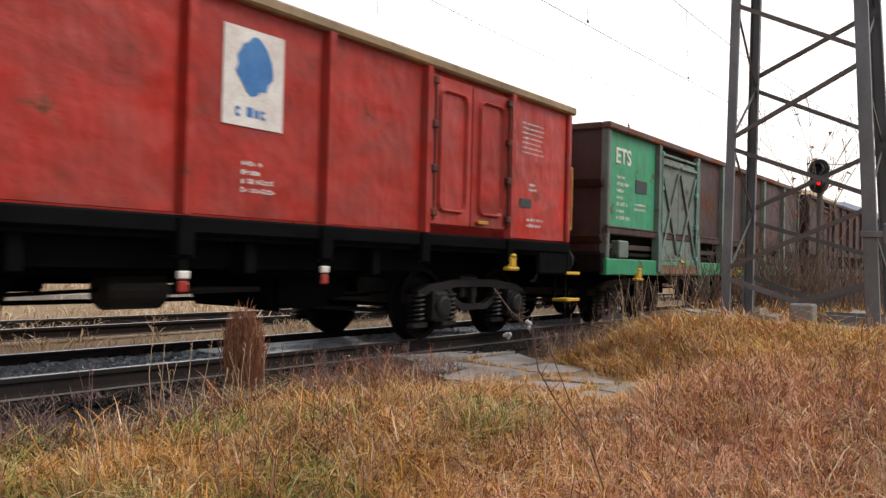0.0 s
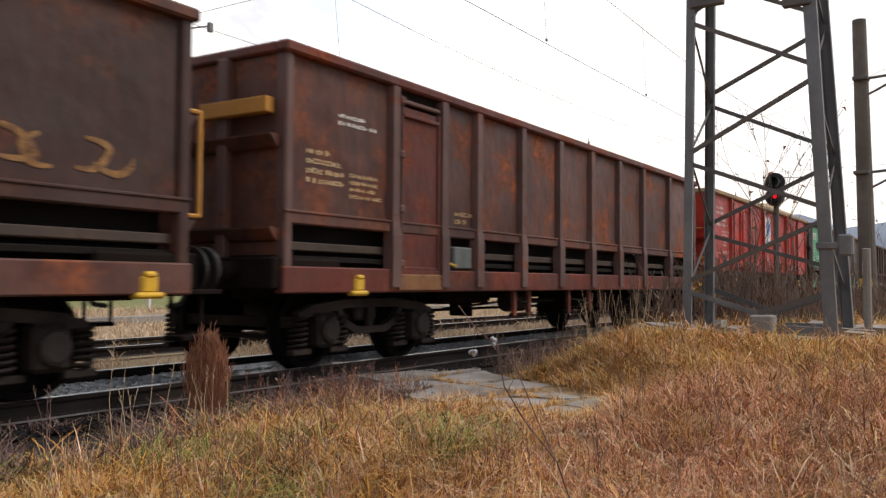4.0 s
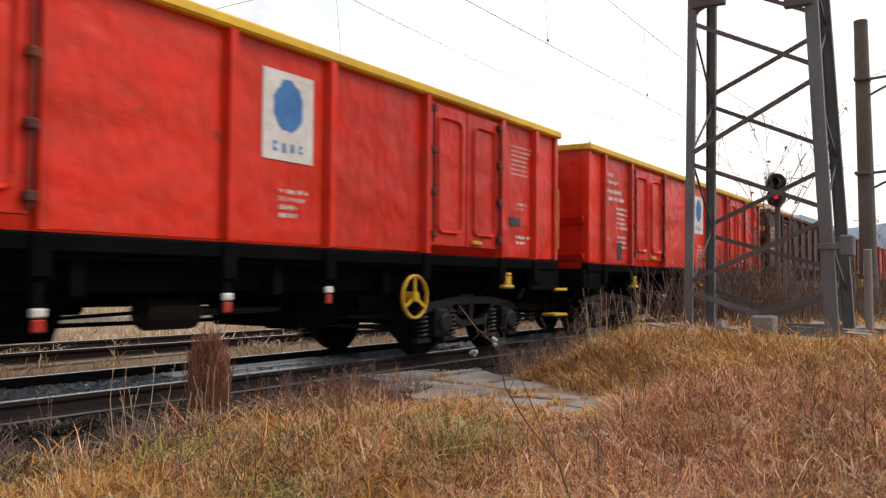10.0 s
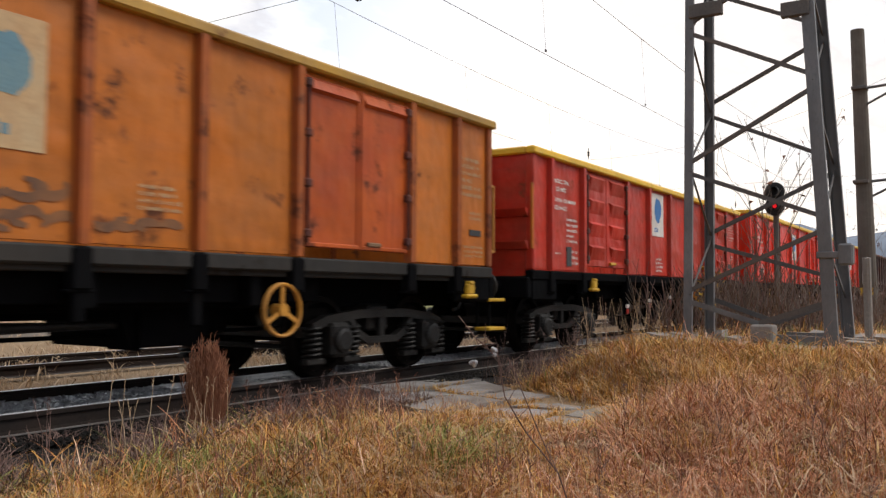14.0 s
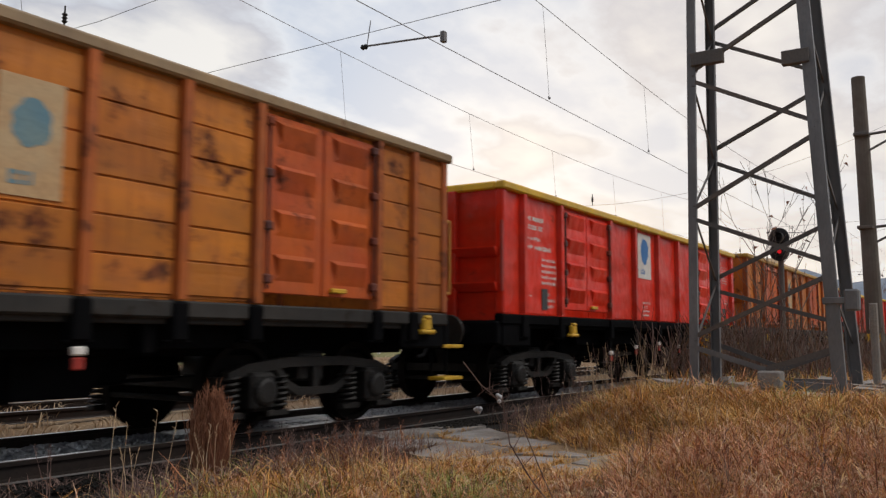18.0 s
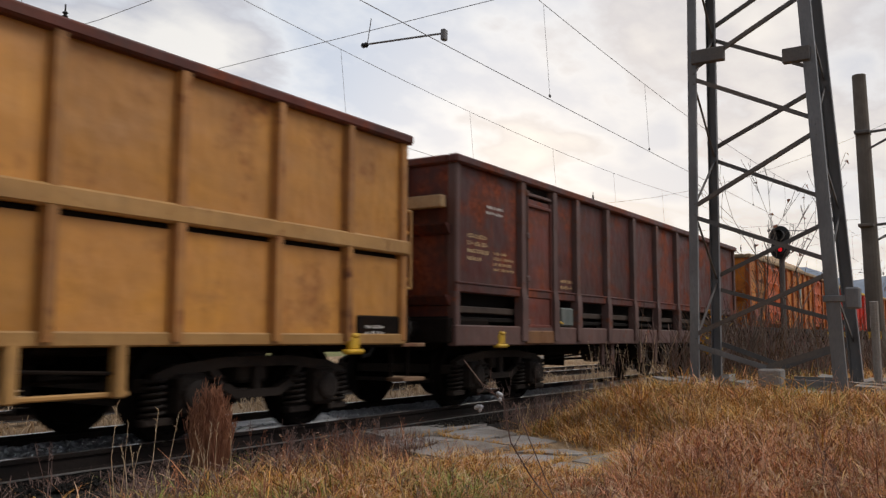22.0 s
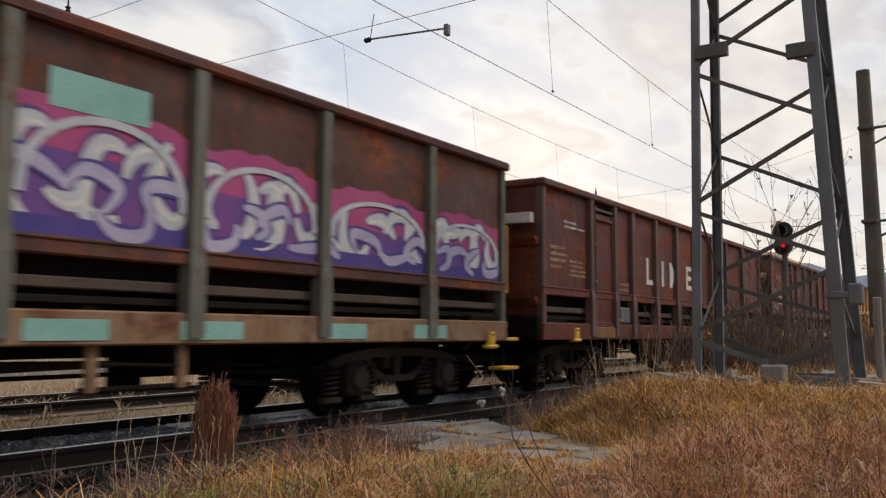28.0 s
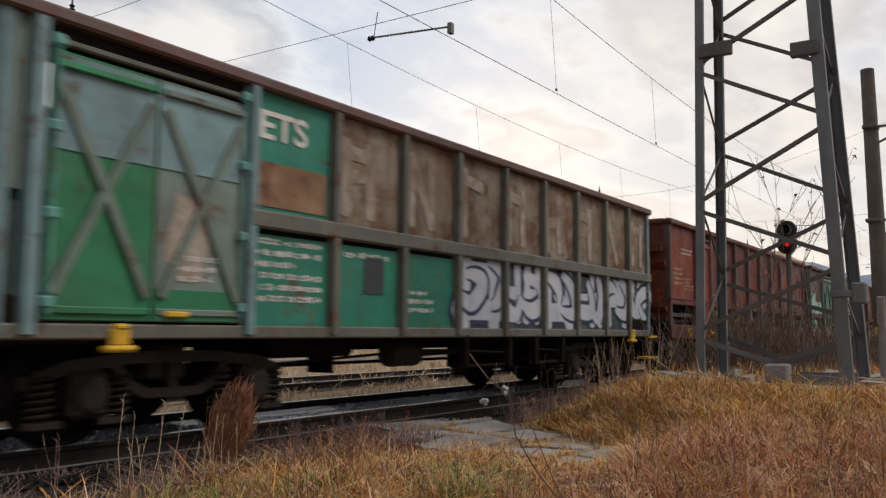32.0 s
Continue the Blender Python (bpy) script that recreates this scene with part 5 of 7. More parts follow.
PALECHALK = rough_stuff("pale_chalk", [(0.26, 0.22, 0.19), (0.2, 0.16, 0.14), (0.3, 0.26, 0.23)], 9, 0.9)


def build_train():
    T = TRAIN
    L2 = body_length("belted") / 2
    LL = body_length("slotted") / 2
    LD = body_length("slotted_door") / 2
    # wagons already ahead of the green one
    for k, (kind, p, lab) in {
        -1: ("slotted", pal(BROWN_GREY, BROWN_GREY, **BR), "grey-brown rusty open goods wagon in the train"),
        -2: ("slotted_wide", pal(BROWN, BROWN, **BR), "dark brown open goods wagon in the train"),
        -3: ("slotted", pal(BROWN_RED, BROWN_RED, **BR), "red-brown open goods wagon in the train"),
        -4: ("slotted", pal(BROWN, BROWN, **BR), "brown rust-streaked open goods wagon in the train"),
        -5: ("ribbed", pal(RED_DUSTY, YELLOW), "dusty red open goods wagon with yellow rim"),
        -6: ("slotted", pal(BROWN_DARK, BROWN_DARK, **BR), "maroon open goods wagon in the train"),
    }.items():
        T[k] = wagon(k, kind, p, lab)
    # 0: green panels and braced doors
    g0 = pal(BROWN_GREY, BROWN, post=GREYGREEN, sill=GREEN, door=GREYGREEN, panel0=GREEN, doorsill=RUSTED, hinge=TEAL, under=BROWNFRAME, bogie=BOGIE_B)
    T[0] = wagon(0, "slotted_door", g0, "weathered goods wagon with bright green panel and braced doors")
    part("lettering", word_geo("ETS", 0.36, 0.38 - LD, -1.398, 2.72), WHITE, T[0], "white block letters")
    writing(T[0], 0.45, 1.0, 1.75, 2.55, 7, 301)
    plate(T[0], 1.25, 1.75, 2.28, 2.5, DARKSIGN, name="notice_plate")
    writing(T[0], 1.2, 1.75, 1.95, 2.12, 2, 303)
    part("valve_box", Geo().box(0.45 - LD, 0.85 - LD, -1.46, -1.30, 1.12, 1.42, 0.02), GREYGREEN, T[0])
    # 1: faded red with tan rim
    T[1] = red_wagon(1, "smooth", pal(RED_OLD, TAN_RIM, latch=OCHRE), "faded red goods wagon with tan rim and blue-marked panel", 310)
    h1 = HL[T[1].name]
    part("corner_grip", Geo().box(-h1 - 0.01, -h1 + 0.05, -1.475, -1.445, 1.42, 2.30, 0.012), OCHRE, T[1], "ochre steel corner grip")
    part("end_grip", Geo().rod((-h1 - 0.08, -0.72, 2.34), (-h1 - 0.08, -1.22, 2.34), 0.018, 8).rod((-h1 - 0.08, -0.74, 2.34), (-h1 + 0.02, -0.74, 2.34), 0.016, 6).rod((-h1 - 0.08, -1.2, 2.34), (-h1 + 0.02, -1.2, 2.34), 0.016, 6), OCHRE, T[1])
    T[2] = brown_wagon(2, "slotted_wide", pal(BROWN, BROWN_RED, sill=BROWN_RED, door=BROWN_RED, ledge=OCHRE, post=DUSTPOST, **BR), "rust-streaked brown open goods wagon", 320)
    T[3] = brown_wagon(3, "slotted", pal(BROWN_GREY, BROWN, sill=BROWN, ledge=OCHRE, doorsill=RUSTED, **BR), "dull grey-brown open goods wagon with ochre markings", 330, None, 2.2)
    for q, (a, b) in enumerate(((9.05, 10.0), (10.35, 11.1), (12.0, 13.2))):
        ribbons(T[3], a, b, 1.74, 2.16, 4, [GOLDCHALK], 335 + q, -1.3975, 0.022)
    strokes(T[3], 5.3, 5.7, 2.05, 2.2, 3, [DIMCHALK], 339, -1.3975)
    strokes(T[3], 6.7, 7.3, 2.02, 2.14, 3, [DIMCHALK], 338, -1.3975)
    part("lettering", word_geo("E74", 0.46, 0.36 - LL, -1.398, 2.44), CREAM, T[3], "ochre stencilled letters")
    T[4] = red_wagon(4, "smooth_wide", pal(RED_NEW, YELLOW), "bright red goods wagon with yellow rim and blue-marked panel", 340)
    T[5] = red_wagon(5, "smooth_wide", pal(RED_NEW, YELLOW), "bright red goods wagon with yellow rim and brake handwheel", 350)
    handwheel(T[5], 8.65)
    T[6] = red_wagon(6, "ribbed", pal(RED_DUSTY, YELLOW), "dusty red goods wagon with yellow rim and ledged doors", 360)
    for q in (6,):
        hq = HL[T[q].name]
        part("corner_grip", Geo().box(-hq - 0.10, -hq - 0.04, -1.475, -1.435, 1.62, 2.62, 0.012), ORANGE, T[q], "orange steel corner grip")
        sign = part("end_sign", Geo().box(-hq - 0.016, -hq - 0.008, -0.55, -0.10, 2.42, 2.80, 0.002), YELLOW_P, T[q], "faded yellow and blue sign")
        part("sign_field", Geo().box(-hq - 0.022, -hq - 0.014, -0.52, -0.26, 2.46, 2.74, 0.002), BLUE, sign)
    T[7] = wagon(7, "lipped", pal(ORANGE, OCHRE_RIM, post=ORUST, door=ORANGE_R, solebar=GREYFRAME, hinge=BROWN_DARK, latch=RUSTED), "orange goods wagon with rust stains and a blue mark")
    logo_panel(T[7], 5.80, 2.46, 0.64, 0.98, blue=PALEBLUE, white=CREAM)
    handwheel(T[7], 8.52, OCHRE)
    writing(T[7], 12.0, 12.52, 2.22, 2.78, 6, 371, CREAM)
    writing(T[7], 12.2, 12.5, 1.92, 2.06, 2, 372, CREAM)
    writing(T[7], 12.05, 12.55, 1.42, 1.60, 3, 373, CREAM)
    writing(T[7], 6.95, 7.4, 1.62, 1.86, 4, 374, CREAM)
    plate(T[7], 12.2, 12.5, 1.72, 1.80, DARKSIGN, name="notice_plate")
    SOOT = rough_stuff("sooty_faded_spray_paint", [(0.10, 0.052, 0.034), (0.16, 0.075, 0.036), (0.26, 0.11, 0.04)], 9, 0.75, 0.1, 0.001)
    for q, (a, b, c, d, n) in enumerate(((4.25, 4.85, 1.40, 1.66, 3), (5.32, 6.32, 1.62, 1.80, 4), (5.75, 6.35, 1.38, 1.56, 3), (6.55, 7.4, 1.44, 1.56, 4))):
        ribbons(T[7], a, b, c, d, n, [SOOT], 375 + q, -1.3975, 0.028)
    lad = part("ladder", Geo().box(3.10 - L2, 3.17 - L2, -1.46, -1.42, 0.42, 1.12, 0.008).box(3.70 - L2, 3.77 - L2, -1.46, -1.42, 0.42, 1.12, 0.008), OCHRESILL, T[7], "ochre steel side step ladder")
    for z in (0.43, 0.78):
        part("rung", Geo().box(3.10 - L2, 3.77 - L2, -1.47, -1.40, z, z + 0.05, 0.008), OCHRESILL, lad)
    T[8] = red_wagon(8, "ribbed", pal(RED_NEW, YELLOW), "bright red goods wagon with yellow rim and ledged doors", 380)
    h8 = HL[T[8].name]
    part("corner_grip", Geo().box(-h8 - 0.10, -h8 - 0.04, -1.475, -1.435, 1.62, 2.62, 0.012), RED_OLD, T[8], "dull red steel corner grip")
    T[9] = wagon(9, "planked", pal(ORANGE_W, TAN_RIM, post=ORUST, door=ORANGE_R, hinge=BROWN_DARK, solebar=GREYFRAME), "orange plank-sided goods wagon with rusty posts")
    logo_panel(T[9], 7.18, 2.40, 0.52, 0.88, blue=PALEBLUE, white=CREAM, dy=0.016)
    writing(T[9], 0.12, 0.8, 2.0, 2.75, 6, 391, PALECREAM, y=-1.414)
    writing(T[9], 1.0, 1.8, 1.9, 2.7, 7, 392, PALECREAM, y=-1.414)
    plate(T[9], 1.15, 1.38, 1.42, 1.8, DARKSIGN, y=-1.416, name="notice_plate")
    part("winch_box", Geo().box(0.35 - L2, 0.78 - L2, -1.50, -1.40, 1.42, 1.75, 0.03), RUST_RED, T[9])
    T[10] = brown_wagon(10, "slotted", pal(BROWN_DARK, BROWN_DARK, ledge=CREAM, door=BROWN_RED, post=DUSTPOST, sill=DUSTPOST, **BR), "maroon open goods wagon with ochre chalk markings", 400)
    y11 = pal(YELLOW_W, BROWN_RED, post=MUSTPOST, post1=YELLOW_P, post2=YELLOW_P, door=YELLOW_P, belt=YELLOW_P, hinge=BROWNFRAME, brace=YELLOW_W, under=BROWNFRAME, bogie=BOGIE_B, sill=YELLOW_P, step=RUSTED, rail=YELLOW_P, doorsill=RUSTED)
    T[11] = wagon(11, "belted", y11, "mustard yellow goods wagon with belt rail and braced doors")
    plate(T[11], 3.72, 4.25, 2.38, 3.08, DARKSIGN, name="notice_plate", label="dark grey notice plate with white lines")
    writing(T[11], 3.8, 4.15, 2.6, 2.75, 2, 411, WHITE, y=-1.404)
    plate(T[11], 2.52, 3.0, 1.72, 1.86, DARKSIGN, name="notice_plate")
    plate(T[11], 3.75, 4.0, 1.22, 1.55, DARKSIGN, name="notice_plate")
    plate(T[11], 4.2, 4.4, 1.45, 1.7, DARKSIGN, name="notice_plate")
    plate(T[11], 2.55, 2.8, 1.22, 1.4, GREYGREEN, name="notice_plate")
    writing(T[11], 4.95, 5.6, 1.6, 1.72, 2, 412)
    writing(T[11], 12.2, 12.75, 0.97, 1.10, 2, 413, WHITE, y=-1.4125)
    lad = part("ladder", Geo().box(1.88 - L2, 1.95 - L2, -1.46, -1.42, 0.35, 0.95, 0.008).box(2.51 - L2, 2.58 - L2, -1.46, -1.42, 0.35, 0.95, 0.008), OCHRE, T[11], "ochre steel side step ladder")
    for z in (0.36, 0.62):
        part("rung", Geo().box(1.88 - L2, 2.58 - L2, -1.47, -1.40, z, z + 0.04, 0.008), OCHRE, lad)
    T[12] = brown_wagon(12, "slotted", pal(BROWN_DARK, BROWN_DARK, post=DUSTPOST, sill=DUSTPOST, **BR), "maroon-brown open goods wagon with white smears", 420, WHITE)
    strokes(T[12], 4.2, 5.0, 0.90, 1.03, 3, [WHITE], 421, -1.458)
    strokes(T[12], 8.2, 8.9, 0.90, 1.03, 3, [WHITE], 422, -1.458)
    strokes(T[12], 0.5, 1.2, 1.62, 1.85, 5, [PALECHALK], 423, -1.3985)
    T[13] = brown_wagon(13, "slotted", pal(BROWN_RED, BROWN_DARK, post=DUSTPOST, ledge=WHITE, **BR), "red-brown goods wagon with large pale sprayed letters", 430)
    for i, ch in enumerate("LIME"):
        part("lettering", word_geo(ch, 0.72, (4.55, 5.45, 5.95, 7.05)[i] - LL, -1.398, 1.92), WHITE, T[13], "pale sprayed letter")
    # 14: sprayed lower panels
    LILAC = rough_stuff("violet_spray_paint", [(0.13, 0.055, 0.22), (0.09, 0.05, 0.24), (0.20, 0.06, 0.22)], 5, 0.6, 0.1, 0.001)
    DKV = rough_stuff("deep_violet_spray_paint", [(0.10, 0.035, 0.16), (0.07, 0.04, 0.18), (0.16, 0.045, 0.16)], 7, 0.6, 0.1, 0.001)
    PINK = rough_stuff("magenta_spray_paint", [(0.36, 0.045, 0.15), (0.30, 0.05, 0.16), (0.40, 0.08, 0.2)], 5, 0.6, 0.1, 0.001)
    SILVER = rough_stuff("silver_spray_paint", [(0.46, 0.47, 0.50), (0.36, 0.38, 0.42), (0.52, 0.52, 0.55)], 9, 0.45, 0.1, 0.001)
    INDIGO = rough_stuff("indigo_spray_paint", [(0.045, 0.04, 0.20), (0.06, 0.045, 0.22), (0.10, 0.05, 0.22)], 5, 0.6, 0.1, 0.001)
    PALEV = rough_stuff("pale_violet_spray_paint", [(0.38, 0.34, 0.48), (0.30, 0.27, 0.40), (0.46, 0.42, 0.52)], 6, 0.6, 0.1, 0.001)
    FLAKED = paint("flaked_pale_paint_on_rust", (0.25, 0.205, 0.155), (0.17, 0.118, 0.075), (0.150, 0.066, 0.032), 0.74, 0.35, 0.8, 0.4, shift=29, bloom=1.9, soft=0.03)
    MINT = rough_stuff("mint_paint", [(0.22, 0.42, 0.36), (0.18, 0.36, 0.32), (0.25, 0.45, 0.4)], 6, 0.6, 0.1, 0.001)
    PALEW = rough_stuff("chalky_worn_spray_paint", [(0.38, 0.33, 0.28), (0.24, 0.17, 0.12), (0.15, 0.08, 0.045)], 8, 0.8, 0.1, 0.001)
    DKBLUE = rough_stuff("dark_blue_spray_paint", [(0.02, 0.03, 0.07), (0.03, 0.035, 0.08), (0.025, 0.03, 0.05)], 6, 0.6, 0.1, 0.001)
    g14 = pal(BROWN, BROWN_DARK, post=DRABPOST, post0=GREYGREEN, post1=GREYGREEN, post2=GREYGREEN, sill=RUSTED, door=GREYGREEN, brace=DULLGREEN, panel0=BROWN_GREY, hinge=BROWNFRAME, doorsill=RUSTED, under=BROWNFRAME, bogie=BOGIE_B)
    w = T[14] = wagon(14, "slotted_door", g14, "rusty goods wagon sprayed violet and silver along its panels")
    rng = random.Random(83)
    for cx, cz, r in ((0.35, 2.72, 0.10), (0.75, 2.95, 0.13), (1.0, 2.78, 0.12), (0.62, 2.55, 0.09), (1.2, 2.55, 0.08), (1.15, 2.42, 0.07), (0.2, 2.98, 0.06)):
        spot = [(cx - LD + r * rng.uniform(0.5, 1.3) * math.cos(k * 0.628), -1.3975, cz + 0.7 * r * rng.uniform(0.5, 1.3) * math.sin(k * 0.628)) for k in range(10)]
        part("flaked_patch", Geo().add(spot, [tuple(range(10))]), PALEW, w)
    plate(w, 0.14, 1.0, 1.62, 2.38, MINT, name="painted_field")
    plate(w, 1.0, 2.10, 1.62, 2.08, MINT, name="painted_field")
    writing(w, 0.2, 0.75, 1.75, 2.3, 6, 441, y=-1.404)
    writing(w, 1.1, 1.8, 1.72, 2.0, 4, 442, y=-1.404)
    part("valve_box", Geo().box(0.45 - LD, 0.85 - LD, -1.46, -1.30, 1.12, 1.42, 0.02), TEAL, w)
    xs = [4.36, 6.01, 7.74, 9.41, 11.37, 13.14]
    tops = [2.72, 2.62, 2.50, 2.40, 2.36]
    for i in range(5):
        a, b, h = xs[i] + 0.08, xs[i + 1] - 0.07, tops[i]
        for m, lo, dy in ((LILAC, 1.62, 0.0), (PINK, h - 0.36, 0.001)):
            crest = [(a + (b - a) * j / 10, h - (0.02 if m is LILAC else -0.05) + 0.10 * math.sin(math.pi * j / 10) - 0.06 * j / 10 + 0.025 * math.sin(j * 2.3 + i)) for j in range(11)]
            foot = [(b, lo), (a, lo + (0.06 if m is PINK else 0))]
            part("sprayed_field", Geo().add([(x - LD, -1.3965 - dy, z) for x, z in crest + foot], [tuple(range(13))]), m, w)
        ribbons(w, a, b, 1.68, h + 0.02, 5, [DKV, SILVER, WHITE], 455 + i, -1.3995, 0.085)
        ribbons(w, a, b, 1.66, h - 0.30, 4, [INDIGO, PALEV], 465 + i, -1.4055, 0.06)
        arch = Geo()
        n = 14
        for j in range(n):
            u, v = math.pi * j / n, math.pi * (j + 1) / n
            q = [((a + b) / 2 - LD - (b - a) * r * math.cos(t), -1.4125, 1.95 + (h - 1.95) * k * math.sin(t) ** 0.8) for t in (u, v) for r, k in ((0.49, 1.0), (0.44, 0.90))]
            arch.add(q, [(0, 1, 3, 2)])
        part("sprayed_stroke", arch, SILVER, w)["kind"] = "stuff"
        plate(w, a, b, 1.62, 1.80, INDIGO, -1.3985, "sprayed_field")
        plate(w, a - 0.02, b + 0.02, 1.60, 1.625, SILVER, -1.4005, "sprayed_line")
    for x in (4.4, 6.2, 7.6, 9.4, 11.0):
        plate(w, x, x + 0.7, 0.88, 1.04, MINT, -1.459, "painted_field")
    plate(w, 6.35, 7.25, 2.62, 2.92, MINT, name="painted_field")
    T[15] = brown_wagon(15, "slotted", pal(BROWN_RED, BROWN_DARK, post=DUSTPOST, panel0=RUST_RED, door=RUST_RED, ledge=BROWN_RED, doorsill=BROWN_RED, **dict(BR, step=SAFETY)), "warm red-brown open goods wagon with ochre markings", 460)
    g16 = pal(GREYGREEN, DUSTPOST, hang=BROWNFRAME, post=DRABPOST, post0=BLUEGREY, post1=BLUEGREY, post2=BLUEGREY, post11=BLUEGREY, belt=DRABPOST, sill=DRABPOST, door0=DEEPGREEN, door1=GREYGREEN, low=DARKTEAL, hinge=TEAL, brace=GREYGREEN, doorsill=RUSTED, under=BROWNFRAME, bogie=BOGIE_B)
    for i in range(2, 12):
        g16["panel%d" % i] = FLAKED
    g16["panel2"] = SEAGREEN
    g16["low2"] = g16["low3"] = SEAGREEN
    g16["low4"] = SEAGREEN
    w = T[16] = wagon(16, "belted", g16, "green and rusty goods wagon with white sprayed lettering")
    part("lettering", word_geo("ETS", 0.38, 2.52 - L2, -1.398, 2.78), WHITE, w, "white block letters")
    plate(w, 2.46, 3.50, 2.12, 2.55, RUSTED, name="rusted_field")
    for a, b in ((0.43, 1.33), (1.37, 2.27)):
        plate(w, a, b, 2.28, 3.0, BLUEGREY, y=-1.432, name="faded_field", label="faded blue-grey upper part of the door")
    part("flaked_patch", Geo().add([(1.42 - L2 + 0.30 + 0.30 * math.cos(k * 0.524) * (0.8 + 0.2 * math.sin(k * 2.1)), -1.4305, 1.72 + 0.46 * math.sin(k * 0.524) * (0.85 + 0.15 * math.cos(k * 3.3))) for k in range(12)], [tuple(range(12))]), PALEW, w)
    plate(w, 1.37, 2.27, 1.02, 1.28, DEEPGREEN, y=-1.4315, name="painted_field")
    writing(w, 1.62, 2.05, 1.34, 1.6, 3, 137, y=-1.434)
    writing(w, 2.5, 3.45, 1.2, 1.85, 6, 471)
    writing(w, 3.7, 4.6, 1.7, 1.82, 1, 472)
    writing(w, 4.9, 5.5, 1.15, 1.45, 3, 473)
    plate(w, 4.15, 4.5, 1.35, 1.75, DARKSIGN, name="notice_plate")
    for i, x in enumerate([3.62, 4.82, 6.0, 7.2, 8.4, 9.56, 10.75, 11.95]):
        blocks(w, x + 0.10, x + 0.72, 2.2, 3.05, 1, [PALEW], 480 + i, fat=0.17)
        if x > 5:
            blocks(w, x + 0.02, x + 1.14, 1.08, 1.93, 1 + i % 2, [DKBLUE, SILVER], 520 + i, -1.3985, fat=0.17 + 0.05 * (i % 2))
            ribbons(w, x + 0.04, x + 1.14, 1.10, 1.93, 2, [DKBLUE, SILVER], 490 + i, -1.4015, 0.135)


build_train()

# ---------------------------------------------------------------- lattice mast
def build_mast():
    m = thing("lattice_mast", (11.4, 2.4, 0.35), "tall grey lattice steel mast carrying the overhead wires", "railway mast")
    inv = Vector((11.4, 2.4, 0.35))
    top = 11.5
    foot = {"nl": (10.9, 3.27), "nr": (10.9, 1.60), "fl": (12.1, 3.33), "fr": (12.1, 1.57)}
    lean = {"nl": (0.012, -0.012), "nr": (0.012, 0.052), "fl": (-0.012, -0.012), "fr": (-0.012, 0.060)}

    def at(leg, z):
        f, l = foot[leg], lean[leg]
        return Vector((f[0] + l[0] * (z - 0.35), f[1] + l[1] * (z - 0.35), z)) - inv
    for leg in foot:
        g = Geo()
        a, b = at(leg, 0.28), at(leg, top)
        s = 1 if leg[0] == "n" else -1
        o = 1 if leg[1] == "l" else -1
        # channel section, open to the inside
        lo, hi, fl = {"nl": (-0.032, 0.074, 0.05), "fl": (-0.062, 0.062, 0.07)}.get(leg, (-0.074, 0.074, 0.08))
        sec = [(-0.006, lo), (fl, lo), (fl, lo + 0.011), (0.008, lo + 0.011), (0.008, hi - 0.011), (fl, hi - 0.011), (fl, hi), (-0.006, hi)]
        k = len(sec)
        g.add([p + Vector((i * s, j * o, 0)) for p in (a, b) for i, j in sec], [(i, (i + 1) % k, k + (i + 1) % k, k + i) for i in range(k)] + [(0, 1, 2, 3), (0, 3, 4, 7), (4, 5, 6, 7), (8, 11, 10, 9), (8, 15, 12, 11), (12, 15, 14, 13)])
        part("leg", g, GALV, m)

    def brace(l1, z1, l2, z2, up, w=0.05):
        part("brace", Geo().angle(at(l1, z1), at(l2, z2), w, up, 0.010), BRACE, m)
    # lacing: near face, far face, and the two sides, zigzag from joint to joint
    near = [0.93, 1.80, 2.57, 3.515, 4.39] + [4.39 + 0.87 * i for i in range(1, 9)]
    back = [1.05, 1.72, 2.63, 3.53, 4.40] + [4.40 + 0.87 * i for i in range(1, 9)]
    for i in range(12):
        a, b = ("nl", "nr") if i % 2 == 0 else ("nr", "nl")
        brace(a, near[i] + 0.075, b, near[i + 1] - 0.075, (-1, 0, 0))
        a, b = ("fr", "fl") if i % 2 == 0 else ("fl", "fr")
        brace(a, back[i] + 0.085, b, back[i + 1] - 0.085, (-1, 0, 0))
        z = 0.93 + 0.86 * i
        a, b = ("nl", "fl") if i % 2 == 0 else ("fl", "nl")
        brace(a, z, b, z + 0.76, (0, 1, 0), 0.042)
        a, b = ("fr", "nr") if i % 2 == 0 else ("nr", "fr")
        brace(a, z, b, z + 0.76, (0, -1, 0), 0.042)
    mid = Vector((10.9, 2.42, 0.60)) - inv
    midf = Vector((12.1, 2.44, 0.58)) - inv
    for leg, q in (("nl", mid), ("nr", mid), ("fl", midf), ("fr", midf)):
        part("brace", Geo().angle(at(leg, 0.86 if leg[0] == "n" else 0.90), q, 0.06, (-1, 0, 0), 0.010), GALV if leg == "nl" else BRACE, m)
    for q, e in ((mid, "nr"), (midf, "fr")):
        part("base_tie", Geo().bar(q + Vector((0.05, -0.1, -0.18)), at(e, 0.40), 0.05, 0.11), GALV, m)
    for leg, s in (("nl", -1), ("nr", 1)):
        p = at(leg, 4.6 if leg == "nl" else 4.42)
        part("gusset", Geo().box(p.x - 0.05, p.x + 0.05, p.y + (-0.40 if s < 0 else -0.02), p.y + (0.02 if s < 0 else 0.30), p.z - 0.09, p.z + 0.09, 0.01), BRACE, m)
    p = at("nr", 1.42)
    part("cable_band", Geo().box(p.x - 0.03, p.x + 0.16, p.y - 0.15, p.y + 0.10, p.z - 0.04, p.z + 0.04, 0.01), GALV, m)
